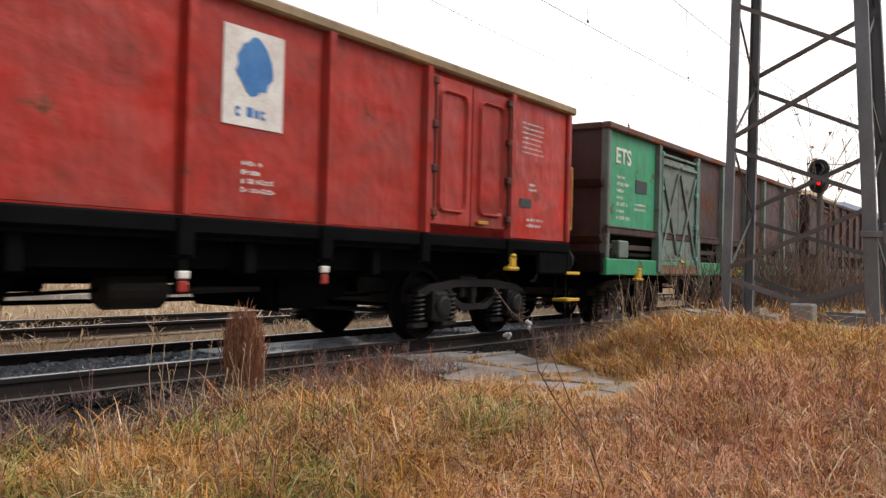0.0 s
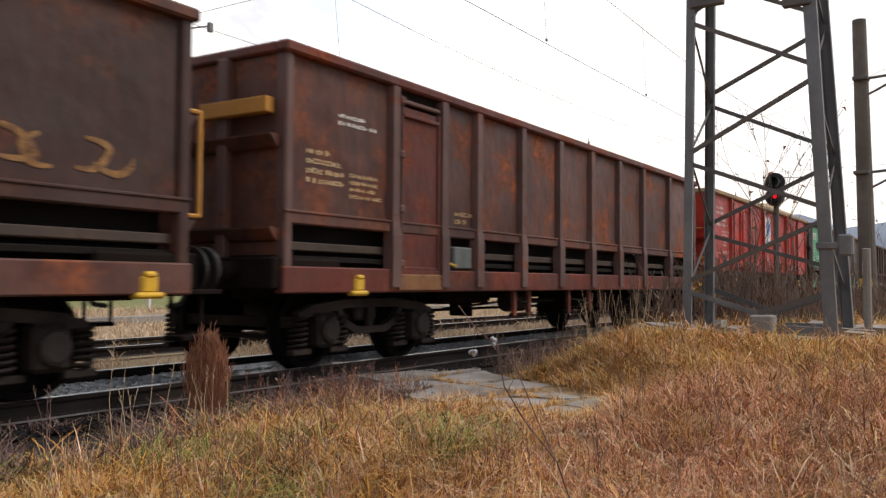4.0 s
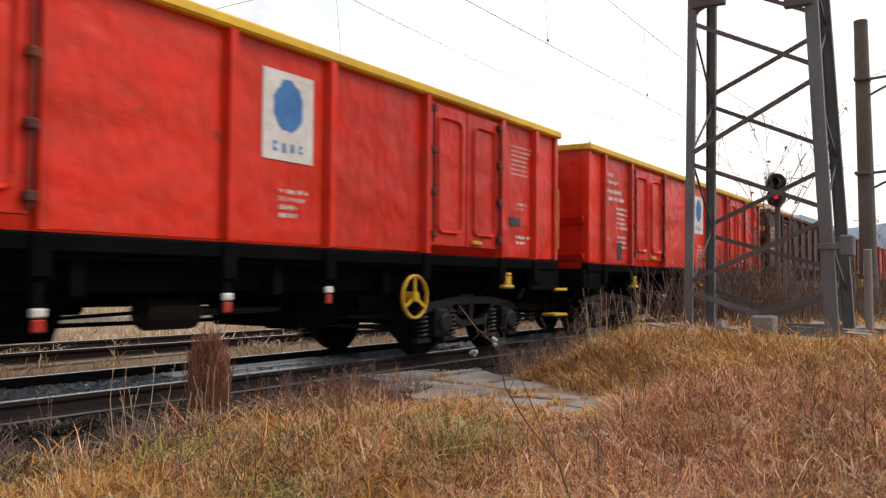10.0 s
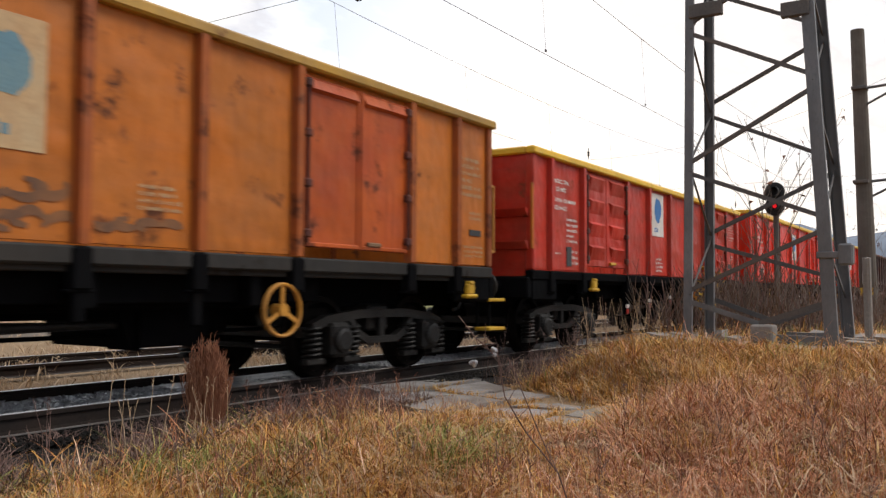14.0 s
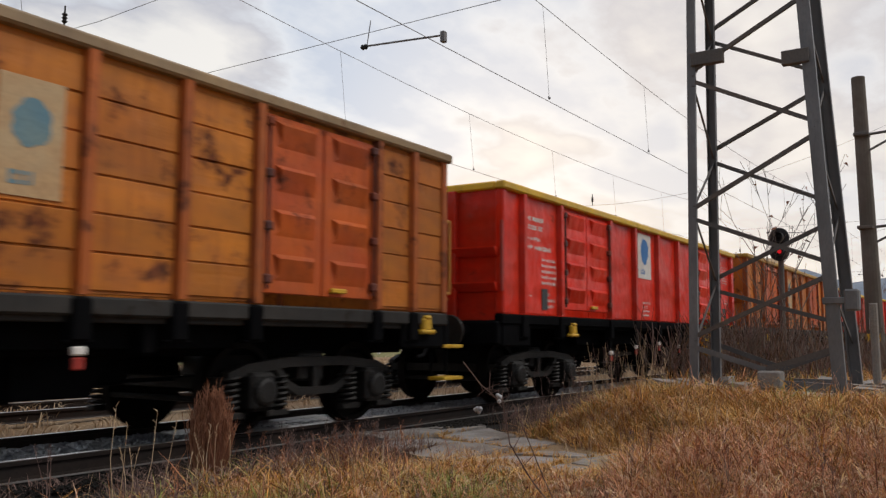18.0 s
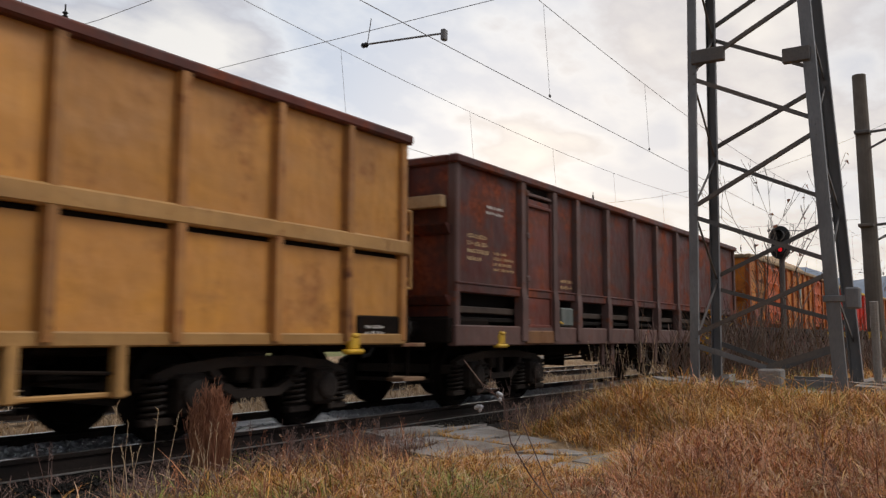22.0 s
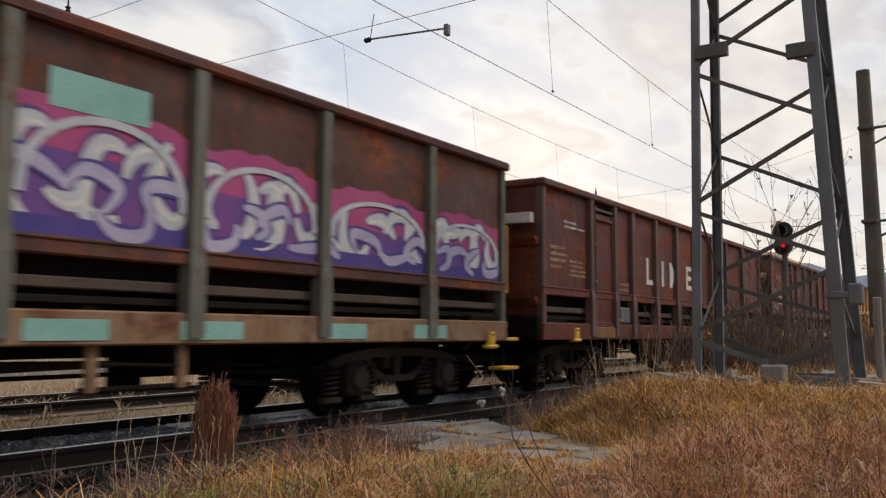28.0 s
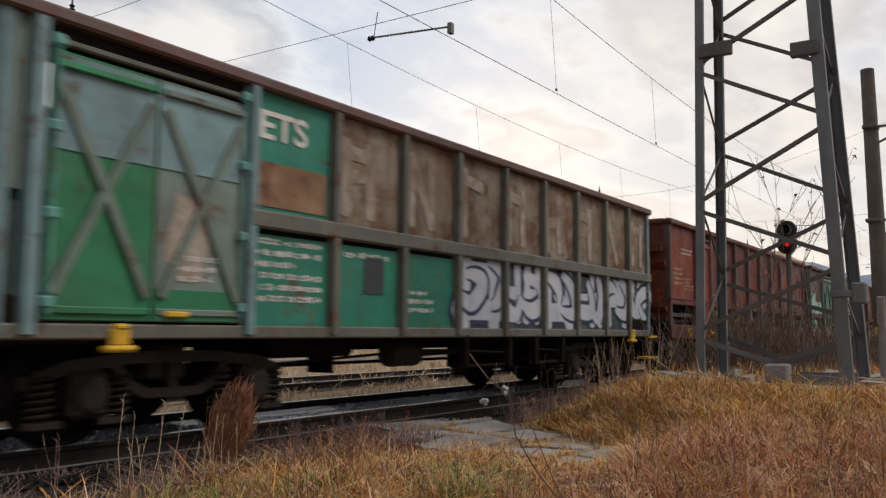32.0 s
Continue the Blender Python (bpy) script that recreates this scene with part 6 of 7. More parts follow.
    part("junction_box", Geo().box(p.x - 0.05, p.x + 0.12, p.y - 0.30, p.y - 0.14, p.z - 0.12, p.z + 0.13, 0.02), GALV, m)
    # concrete footing with a rubble ring
    f = solo("mast_footing", Geo().box(10.72, 12.35, 1.42, 3.45, -0.3, 0.31, 0.10), CONCRETE, "weathered concrete footing under the lattice mast", "footing", kind="structure")
    part("stub", Geo().box(-0.15, 0.15, -0.13, 0.13, 0, 0.22, 0.02).box(-0.18, 0.18, -0.16, 0.16, -0.03, 0.0, 0.004), CONCRETE, m, m=pose(-0.55, -0.05, 0.02))
    part("cable_duct", Geo().rod((0.1, 0, 0), (0.0, 0, 1.05), 0.05, 10), CONCRETE, m, m=pose(0.05, -1.12, 0))


build_mast()


# ---------------------------------------------------------------- overhead wires
def sag_wire(name, a, b, sag, r, label, n=24):
    g, prev = Geo(), None
    a, b = Vector(a), Vector(b)
    for i in range(n + 1):
        t = i / n
        p = a.lerp(b, t) - Vector((0, 0, 4 * sag * t * (1 - t)))
        if prev is not None:
            g.rod(prev, p, r, 5)
        prev = p
    return solo(name, g, WIRE, label, "overhead wire", kind="stuff")


def build_wires():
    span = 30.0
    xs = [11.1 + span * i for i in range(-4, 7)]
    for cy, zc, zm in ((TC, 5.68, 7.66), (12.4, 5.75, 7.68)):
        for i in range(len(xs) - 1):
            a, b = xs[i], xs[i + 1]
            st = 0.12 if i % 2 else -0.12
            sag_wire("contact_wire", (a, cy - st, zc), (b, cy + st, zc), 0.03, 0.007, "thin contact wire above the track", 6)
            sag_wire("messenger_wire", (a, cy, zm), (b, cy, zm), 0.42, 0.007, "sagging messenger wire above the contact wire", 18)
            if 3 <= i <= 6:
                for t in (0.13, 0.32, 0.5, 0.68, 0.87):
                    z = zm - 4 * 0.42 * t * (1 - t)
                    x = a + (b - a) * t
                    solo("dropper", Geo().rod((x, cy, zc), (x - 0.25, cy, z), 0.004, 5).box(x - 0.03, x + 0.03, cy - 0.015, cy + 0.015, zc - 0.02, zc + 0.03, 0.004), WIRE, "short dropper wire between messenger and contact wire", "dropper", "droppers of the overhead line")
    # cross spans at the masts
    for x, far in ((11.1, 30.0), (41.1, 30.0), (71.1, 30.0)):
        sag_wire("cross_span_wire", (x, 2.4, 6.15), (x, far, 5.9), 0.0, 0.006, "cross span wire between masts", 4)
        sag_wire("cross_span_wire", (x, 2.4, 10.8), (x, far, 10.6), 2.9, 0.007, "slack cross span wire between masts", 14)
        solo("span_insulator", Geo().rod((x, 17.45, 7.86), (x, 17.45, 8.42), 0.02, 6).lathe([(0.03, 0), (0.07, 0.04), (0.03, 0.08), (0.07, 0.12), (0.03, 0.16), (0.07, 0.2), (0.03, 0.24)], (x, 17.45, 8.02), "z", 10), BLACK, "dark ribbed insulator on the cross span wire", "insulator", "insulators of the cross spans")
        for cy in (TC, 12.4):
            arm = thing("steady_arm", (x, cy, 5.7), "thin tube steady arm holding the contact wire", "steady arm", "steady arms of the overhead line")
            part("tube", Geo().rod((0, -0.05, 0.06), (0, 1.55, 0.17), 0.017, 8), WIRE, arm)
            part("clamp", Geo().box(-0.05, 0.05, -0.08, 0.0, -0.06, 0.12, 0.01), WIRE, arm)
            part("insulator", Geo().lathe([(0.03, 0), (0.05, 0.03), (0.03, 0.06), (0.05, 0.09), (0.03, 0.12)], (0, 1.5, 0.16), "y", 10), BLACK, arm)
            part("hanger", Geo().rod((0, 1.5, 0.18), (-0.1, 1.35, 0.55), 0.008, 5), WIRE, arm)


build_wires()


# ---------------------------------------------------------------- signal, pole
def build_signal():
    s = thing("signal", (19.6, 3.95, 0.0), "round-headed black signal showing a red light", "railway signal")
    part("mast", Geo().rod((0, 0, -0.3), (0, 0, 3.1), 0.06, 10), BRACE, s)
    for z, mt in ((3.17, BLACK), (2.86, SIGNAL_RED)):
        d = part("target", Geo().lathe([(0, 0.02), (0.20, 0.02), (0.21, 0.0), (0.20, -0.02), (0, -0.02)], (-0.12, 0, z), "x", 24), BLACK, s)
        part("hood", Geo().lathe([(0.11, -0.02), (0.11, -0.2), (0.10, -0.2), (0.10, -0.02)], (-0.12, 0, z), "x", 18), BLACK, d)
        part("lens", Geo().lathe([(0, -0.035), (0.032, -0.03), (0.045, -0.02)], (-0.12, 0, z), "x", 16), mt, d)


build_signal()


def build_pole():
    p = thing("overhead_pole", (24.0, 2.68, -0.2), "brown tapered concrete pole with steel brackets", "pole")
    part("shaft", Geo().rod((0.0, -0.06, -0.4), (0.1, 0.12, 7.95), 0.22, 16, 0.165), POLEC, p)
    for z in (6.4, 4.0):
        b = part("bracket", Geo().box(-0.22, 0.22, -0.1, 0.26, z - 0.04, z + 0.04, 0.01).rod((0, 0, z), (0.2, -1.9, z + 0.15), 0.035, 8).rod((0, 0, z - 0.45), (0.1, -0.95, z + 0.05), 0.03, 8), BRACE, p)
        part("insulator", Geo().lathe([(0.04, 0), (0.07, 0.04), (0.04, 0.08), (0.07, 0.12), (0.04, 0.16)], (0.15, -1.9, z + 0.15), "y", 10), BLACK, b)
    part("plate", Geo().box(-0.24, -0.21, -0.12, 0.08, 1.42, 1.72, 0.005), WHITE, p, "small white plate")
    part("plate", Geo().box(-0.25, -0.22, -0.16, 0.14, 1.12, 1.32, 0.005), SAFETY, p, "small yellow plate")


build_pole()


# ---------------------------------------------------------------- far side of the line, distance
def build_far_side():
    wall = solo("far_warehouse", Geo().box(-60, 95, 41, 49, -0.2, 3.6, 0.05), rough_stuff("salmon_plaster", [(0.46, 0.17, 0.10), (0.40, 0.15, 0.09), (0.50, 0.22, 0.14)], 0.6, 0.9), "long low salmon-coloured plastered warehouse beyond the field", "warehouse")
    part("plinth", Geo().box(-60.1, 95.1, 40.93, 41.05, -0.3, 0.35, 0.02), CONCRETE, wall)
    part("roof", Geo().prism([(40.4, 3.55), (49.6, 3.55), (45, 5.2)], "x", -60.5, 95.5), rough_stuff("grey_sheet_roof", [(0.22, 0.23, 0.25), (0.18, 0.19, 0.2), (0.26, 0.27, 0.29)], 1, 0.7), wall)
    for x in range(-55, 92, 9):
        part("door", Geo().box(x, x + 2.6, 40.9, 41.0, 0.0, 2.7, 0.02), [GREYGREEN, BLUE, WHITE][x % 3], wall)
    edge = rough_stuff("green_verge", [(0.13, 0.15, 0.05), (0.18, 0.17, 0.06), (0.22, 0.19, 0.08)], 1.2, 0.95, 0.8, 0.05, fine=12)
    v, f = [], []
    n = 80
    for i in range(n + 1):
        x = -120 + 300 * i / n
        v += [(x, 27.5 + 1.2 * math.sin(i * 1.3), -0.10), (x, 33, 0.12 + 0.05 * math.sin(i)), (x, 40.9, 0.12)]
    for i in range(n):
        for j in range(2):
            f.append((3 * i + j, 3 * i + 3 + j, 3 * i + 4 + j, 3 * i + 1 + j))
    solo("verge", Geo().add(v, f), edge, "strip of yellow-green grass before the warehouse", "verge", kind="structure")
    kerb = solo("far_kerb", Geo().box(-120, 140, 19.6, 19.9, -0.35, -0.02, 0.02), CONCRETE, "low pale concrete kerb along the field", "kerb", kind="structure")
    rng = random.Random(8)
    for i in range(22):
        x = -30 + 6.5 * i + rng.uniform(-1.5, 1.5)
        y = rng.uniform(24, 31)
        solo("marker_post", Geo().box(x - 0.07, x + 0.07, y - 0.07, y + 0.07, -0.4, 0.75, 0.02), WHITE, "short white painted marker post in the field", "post", "marker posts")


build_far_side()


def ridge(name, dist, a0, a1, base, peak, seed, mat, label, n=90):
    """A far line of hills round the place, between two bearings."""
    v, f = [], []
    for i in range(n + 1):
        a = radians(a0 + (a1 - a0) * i / n)
        h = peak * (0.55 + 0.45 * noise.fractal(Vector((i * 0.09, seed, 0)), 0.9, 2.1, 5)) * math.sin(math.pi * min(1, max(0.02, i / n))) ** 0.3
        for d, z in ((dist, base), (dist * 1.02, h * 0.45), (dist * 1.07, h * 0.8), (dist * 1.12, h), (dist * 1.4, base)):
            d2 = d * (1 + 0.02 * noise.noise(Vector((i * 0.3, z * 0.01, seed))))
            v.append((d2 * math.cos(a), d2 * math.sin(a), z))
    for i in range(n):
        for j in range(4):
            f.append((5 * i + j, 5 * i + 5 + j, 5 * i + 6 + j, 5 * i + 1 + j))
    return solo(name, Geo().add(v, f), mat, label, "hills", kind="structure", smooth=True)


ridge("backdrop_hills", 2400, -60, 150, -5, 420, 2.0, HILLM, "blue mountains on the horizon, haze painted into their colour")
ridge("backdrop_hills", 900, 8.2, 60, -3, 190, 5.0, HILLW, "dry brown hillside with warm light painted into its colour")


# ---------------------------------------------------------------- dry grass
GOLD = flora("golden_dry_grass", [(0.66, 0.300, 0.066), (0.80, 0.45, 0.140), (0.30, 0.155, 0.042), (0.90, 0.65, 0.30), (0.42, 0.26, 0.066), (0.68, 0.31, 0.066), (0.40, 0.20, 0.058)])
RUSSET = flora("russet_dry_grass", [(0.62, 0.235, 0.112), (0.82, 0.42, 0.26), (0.28, 0.110, 0.060), (0.92, 0.67, 0.49), (0.58, 0.25, 0.11), (0.38, 0.16, 0.085), (0.68, 0.33, 0.165)])
GREENISH = flora("half_green_grass", [(0.25, 0.27, 0.065), (0.35, 0.35, 0.10), (0.17, 0.20, 0.05), (0.46, 0.40, 0.14)])
STRAW = flora("pale_straw", [(0.64, 0.47, 0.30), (0.52, 0.37, 0.23), (0.72, 0.56, 0.39), (0.44, 0.30, 0.17)])
BRUSH = flora("brown_brush_twigs", [(0.12, 0.075, 0.05), (0.17, 0.105, 0.065), (0.085, 0.055, 0.04), (0.22, 0.14, 0.085)])
REED = flora("rust_brown_reed", [(0.33, 0.150, 0.085), (0.42, 0.20, 0.115), (0.25, 0.105, 0.06), (0.50, 0.27, 0.16)])
WEED = flora("dark_russet_weed", [(0.24, 0.10, 0.06), (0.30, 0.13, 0.08), (0.17, 0.07, 0.045), (0.36, 0.17, 0.10)])
GREYTWIG = flora("grey_brown_twigs", [(0.20, 0.165, 0.14), (0.14, 0.11, 0.095), (0.26, 0.22, 0.185), (0.10, 0.078, 0.066)])
LEMON = flora("yellowing_leaves", [(0.62, 0.36, 0.03), (0.70, 0.46, 0.06), (0.48, 0.24, 0.03), (0.40, 0.15, 0.03)])
MAUVE = flora("mauve_dead_weed", [(0.17, 0.11, 0.095), (0.23, 0.15, 0.13), (0.12, 0.075, 0.065), (0.30, 0.21, 0.18)])


def blades(name, pts, height, width, mat, label, seed, lean=0.55, droop=0.5, kind="stuff", category="grass", centre=None):
    """Bent blades of grass on given feet, as one mass; in a tuft they fan out from its centre."""
    rng = np.random.default_rng(seed)
    n = len(pts)
    size = 1.0
    a = rng.uniform(0, 2 * np.pi, n)
    if centre is not None:
        o = pts[:, :2] - centre[:, :2]
        a = np.arctan2(o[:, 1], o[:, 0]) + rng.normal(0, 1.3, n)
        size = centre[:, 2]
    h = height * size * rng.uniform(0.45, 1.3, n)
    wd = width * rng.uniform(0.6, 1.4, n)
    ln = lean * rng.uniform(0.0, 1.6, n) ** 1.3
    dr = droop * rng.uniform(0.2, 1.8, n)
    d = np.stack([np.cos(a), np.sin(a), 0 * a], 1)
    tw = rng.uniform(-0.9, 0.9, n)
    s = np.stack([-np.sin(a + tw), np.cos(a + tw), 0 * a], 1)
    side = np.stack([-np.sin(a), np.cos(a), 0 * a], 1) * rng.normal(0, 0.16, n)[:, None]
    rows = []
    for t, w in ((0, 0.8), (0.4, 1.0), (0.75, 0.7), (1.0, 0.0)):
        up = h * (t - dr * 0.42 * t ** 3)
        out = h * ln * (t ** 1.5 + dr * 0.5 * t ** 3)
        c = pts + d * out[:, None] + side * (h * t * t)[:, None] + np.stack([0 * h, 0 * h, up], 1)
        if w:
            rows += [c - s * (wd * w / 2)[:, None], c + s * (wd * w / 2)[:, None]]
        else:
            rows += [c]
    v = np.stack(rows, 1).reshape(-1, 3)
    t = np.array([(0, 1, 3), (0, 3, 2), (2, 3, 5), (2, 5, 4), (4, 5, 6)])
    f = (t[None] + 7 * np.arange(n)[:, None, None]).reshape(-1, 3)
    return tagged(triangles(name, v, f, mat), label, category, kind=kind)


def tufts(name, n, per, spread, x0, x1, y0, y1, keep, height, width, mats, label, seed, lean, droop, pick=None):
    """Tufts of grass, each wholly of one tone; pick gives a tuft's tone from its place."""
    rng = np.random.default_rng(seed)
    c = np.stack([rng.uniform(x0, x1, n), rng.uniform(y0, y1, n)], 1)
    c = c[keep(c[:, 0], c[:, 1])]
    size = np.clip(rng.lognormal(0, 0.30, len(c)), 0.5, 2.0) * trodden(c[:, 0], c[:, 1])
    tone = rng.integers(0, len(mats), len(c)) if pick is None else pick(c[:, 0], c[:, 1], rng.uniform(0, 1, len(c)))
    for i, m in enumerate(mats):
        k = c[tone == i]
        if not len(k):
            continue
        cc = np.repeat(np.concatenate([k, size[tone == i][:, None]], 1), per, 0)
        p = cc[:, :2] + rng.normal(0, spread, (len(cc), 2)) * cc[:, 2:]
        pts = np.concatenate([p, (ground_z(p[:, 0], p[:, 1]) - 0.012)[:, None]], 1)
        blades(name, pts, height, width, m, label, seed * 10 + i, lean, droop, centre=cc)


def feet(n, x0, x1, y0, y1, seed, keep=None, clump=0.0, per=14):
    rng = np.random.default_rng(seed)
    if clump:
        c = np.stack([rng.uniform(x0, x1, n // per), rng.uniform(y0, y1, n // per)], 1)
        p = np.repeat(c, per, 0) + rng.normal(0, clump, (len(c) * per, 2))
    else:
        p = np.stack([rng.uniform(x0, x1, n), rng.uniform(y0, y1, n)], 1)
    if keep is not None:
        p = p[keep(p[:, 0], p[:, 1], rng.uniform(0, 1, len(p)))]
    return np.concatenate([p, (ground_z(p[:, 0], p[:, 1]) - 0.01)[:, None]], 1)


def patch(x, y, s, q):
    """Smooth patches between 0 and 1."""
    return 0.5 + 0.5 * np.sin(x * s + 1.3 * np.sin(y * s * 0.8 + q) + q) * np.cos(y * s * 1.1 - 0.7 * np.sin(x * s * 0.6) + q * 2)


def on_slab(x, y):
    return (np.abs(x - (7.42 + (y - 3) * 0.60)) < 0.66 + 0.15 * (y - 3)) & (y > 3.1) & (y < 6.4)


def trodden(x, y):
    """Grass is trodden short on the meadow side of the path: half as high there."""
    low = np.zeros(np.shape(x), bool)
    for k in (1.04, 1.09, 1.15, 1.22, 1.3):
        low |= on_slab(x * k, y * k)
    return np.where(low, 0.55, 1.0)


def in_view(x, y):
    return (y < x * 2.6 + 0.8) & (y > 0.0 - 0.02 * x)


def build_grass():
    edge = lambda x, y: y < 5.40 + 0.14 * np.sin(x * 1.3) - 0.10 * np.cos(x * 3.1) - 0.45 * ramp01(8.5, 10, x)
    mast = lambda x, y: (x > 10.7) & (x < 12.3) & (y > 1.35) & (y < 3.5)
    near = lambda x, y: edge(x, y) & ~on_slab(x, y) & ~mast(x, y) & (x * x + y * y > 2.0)
    seen = lambda x, y: near(x, y) & in_view(x, y)
    rust = lambda x, y: np.clip(1.25 - ramp01(6.8, 9.0, x) - 0.95 * ramp01(2.1, 3.5, y) - 0.35 * patch(x, y, 1.5, 1.0), 0.05, 0.95)

    def tone(x, y, r):
        """0 russet, 1 dark russet, 2 gold, 3 straw, 4 half green"""
        q = rust(x, y)
        t = np.where(r < q * 0.62, 0, np.where(r < q * 0.62 + 0.12, 1, np.where(r < 0.90, 2, 3)))
        g = (patch(x, y, 2.6, 3.0) > 0.50) & (y > 3.1) & (x < 6.2) & (r > 0.36)
        g2 = (x > 8.4) & (r > 0.55) & (r < 0.60)
        return np.where(g | g2, 4, t)
    tones = [RUSSET, WEED, GOLD, STRAW, GREENISH]
    tufts("meadow_grass", 9000, 20, 0.050, 1.6, 10.5, 0.0, 5.7, seen, 0.165, 0.0072, tones, "dry grass in thick uneven tufts", 1, 0.8, 0.9, tone)
    tufts("meadow_grass", 2600, 16, 0.09, 1.6, 13.5, 0.0, 5.7, seen, 0.13, 0.0075, [GOLD, STRAW, RUSSET, GREENISH], "low matted dry grass between the tufts", 2, 1.5, 1.2, lambda x, y, r: np.where(r < rust(x, y) * 0.6, 2, np.where(r < 0.72, 0, np.where(r < 0.88, 1, 3))))
    tufts("meadow_grass", 1300, 6, 0.10, 1.6, 9.6, 0.0, 4.9, seen, 0.31, 0.0032, [RUSSET, WEED, STRAW], "thin taller stems rising above the grass", 3, 0.5, 0.5, lambda x, y, r: np.where(r < 0.5, 0, np.where(r < 0.75, 1, 2)))
    tufts("meadow_grass", 2300, 20, 0.09, 9.5, 34, -0.5, 4.9, near, 0.25, 0.009, [GOLD, STRAW, RUSSET, GREENISH], "golden grass farther along the line", 4, 0.9, 0.9, lambda x, y, r: np.where(r < 0.55, 0, np.where(r < 0.7, 1, np.where(r < 0.88, 2, 3))))
    tufts("meadow_grass", 5200, 9, 0.12, -14, 22, -12, 5.4, lambda x, y: near(x, y) & ~(in_view(x, y) & (x > 1.4)), 0.27, 0.013, [RUSSET, GOLD, STRAW], "dry meadow grass round about", 5, 0.9, 0.9)
    blades("meadow_grass", feet(40000, -22, 60, 9.4, 26, 11, None, 0.12), 0.26, 0.016, STRAW, "pale dry grass on the far side of the track", 12, 0.8, 0.8)
    # low dark weeds on the shoulder of the ballast
    blades("shoulder_weeds", feet(16000, 2.2, 9.2, 5.0, 6.25, 15, lambda x, y, r: (patch(x, y, 2.3, 0.4) > 0.26) & ~on_slab(x, y), 0.06), 0.20, 0.008, MAUVE, "low dark mauve-brown weeds on the ballast shoulder", 16, 0.8, 0.4, category="weeds")
    blades("shoulder_weeds", feet(4200, 8.6, 16.5, 4.6, 6.0, 19, lambda x, y, r: (r < 0.8) & ~on_slab(x, y), 0.10), 0.42, 0.005, MAUVE, "tall grey-brown weeds between grass and rails", 20, 0.4, 0.3, category="weeds")


build_grass()


def stalks(name, x, y, n, h, spread, mat, label, category, seed, heads=True, z=None, lean=(0, 0), r=0.0028):
    """A clump of tall dry stems; their heads are a part of their own."""
    rng = random.Random(seed)
    z0 = float(ground_z(x, y)) if z is None else z
    t = thing(name, (x, y, z0), label, category)
    stems, tops = Geo(), Geo()
    for i in range(n):
        a, q = rng.uniform(0, 6.28), rng.uniform(0, 1) ** 0.7 * spread
        p = Vector((q * math.cos(a), q * math.sin(a), -0.03))
        d = Vector((p.x * 0.9 + rng.uniform(-0.10, 0.10) + lean[0], p.y * 0.9 + rng.uniform(-0.10, 0.10) + lean[1], 1)).normalized()
        hh = h * rng.uniform(0.55, 1.08)
        m = p + d * hh * 0.55
        e = m + (d + Vector((rng.uniform(-0.22, 0.22), rng.uniform(-0.22, 0.22), 0))) * hh * 0.45
        stems.rod(p, m, r, 4, r * 0.8).rod(m, e, r * 0.8, 4, r * 0.4)
        if heads:
            for j in range(5):
                b = m.lerp(e, 0.55 + 0.11 * j)
                o = Vector((rng.uniform(-1, 1), rng.uniform(-1, 1), rng.uniform(0.6, 1.6))).normalized() * 0.035
                tops.rod(b, b + o, r * 1.1, 4, 0.0008)
    part("stem_mass", stems, mat, t)["kind"] = "stuff"
    if heads:
        part("seed_mass", tops, mat, t)["kind"] = "stuff"
    return t


def weed_plants(name, n, x0, x1, y0, y1, keep, h, mats, label, seed):
    """Upright branching dead weeds scattered over the meadow: a stem, side twigs and small dry seed husks."""
    rng = random.Random(seed)
    gs = [Geo() for _ in mats]
    for i in range(n):
        x, y = rng.uniform(x0, x1), rng.uniform(y0, y1)
        if not bool(keep(x, y)):
            continue
        g = gs[rng.randrange(len(mats))]
        hh = h * rng.uniform(0.5, 1.15)
        p = Vector((x, y, float(ground_z(x, y)) - 0.02))
        d = Vector((rng.uniform(-0.2, 0.2), rng.uniform(-0.2, 0.2), 1)).normalized()
        pts = [p]
        for k in range(4):
            d = (d + Vector((rng.uniform(-0.12, 0.12), rng.uniform(-0.12, 0.12), 0))).normalized()
            pts.append(pts[-1] + d * hh / 4)
        for k in range(4):
            g.rod(pts[k], pts[k + 1], 0.0030 - 0.0005 * k, 3, 0.0026 - 0.0005 * k)
        for k in range(rng.randint(5, 10)):
            u = rng.uniform(1.2, 4)
            a = pts[min(int(u), 3)].lerp(pts[min(int(u), 3) + 1], u % 1 if u < 4 else 1)
            e = a + (d + Vector((rng.uniform(-0.9, 0.9), rng.uniform(-0.9, 0.9), 0.1))).normalized() * hh * rng.uniform(0.10, 0.26)
            g.rod(a, e, 0.0017, 3, 0.001)
            for _ in range(3):
                c = a.lerp(e, rng.uniform(0.4, 1.0))
                o = Vector((rng.uniform(-1, 1), rng.uniform(-1, 1), rng.uniform(-0.3, 1))).normalized() * 0.014
                w = o.orthogonal().normalized() * 0.004
                g.add([c, c + o * 0.5 + w, c + o, c + o * 0.5 - w], [(0, 1, 2, 3)])
    for g, m in zip(gs, mats):
        solo(name, g, m, label, "weeds", kind="stuff")


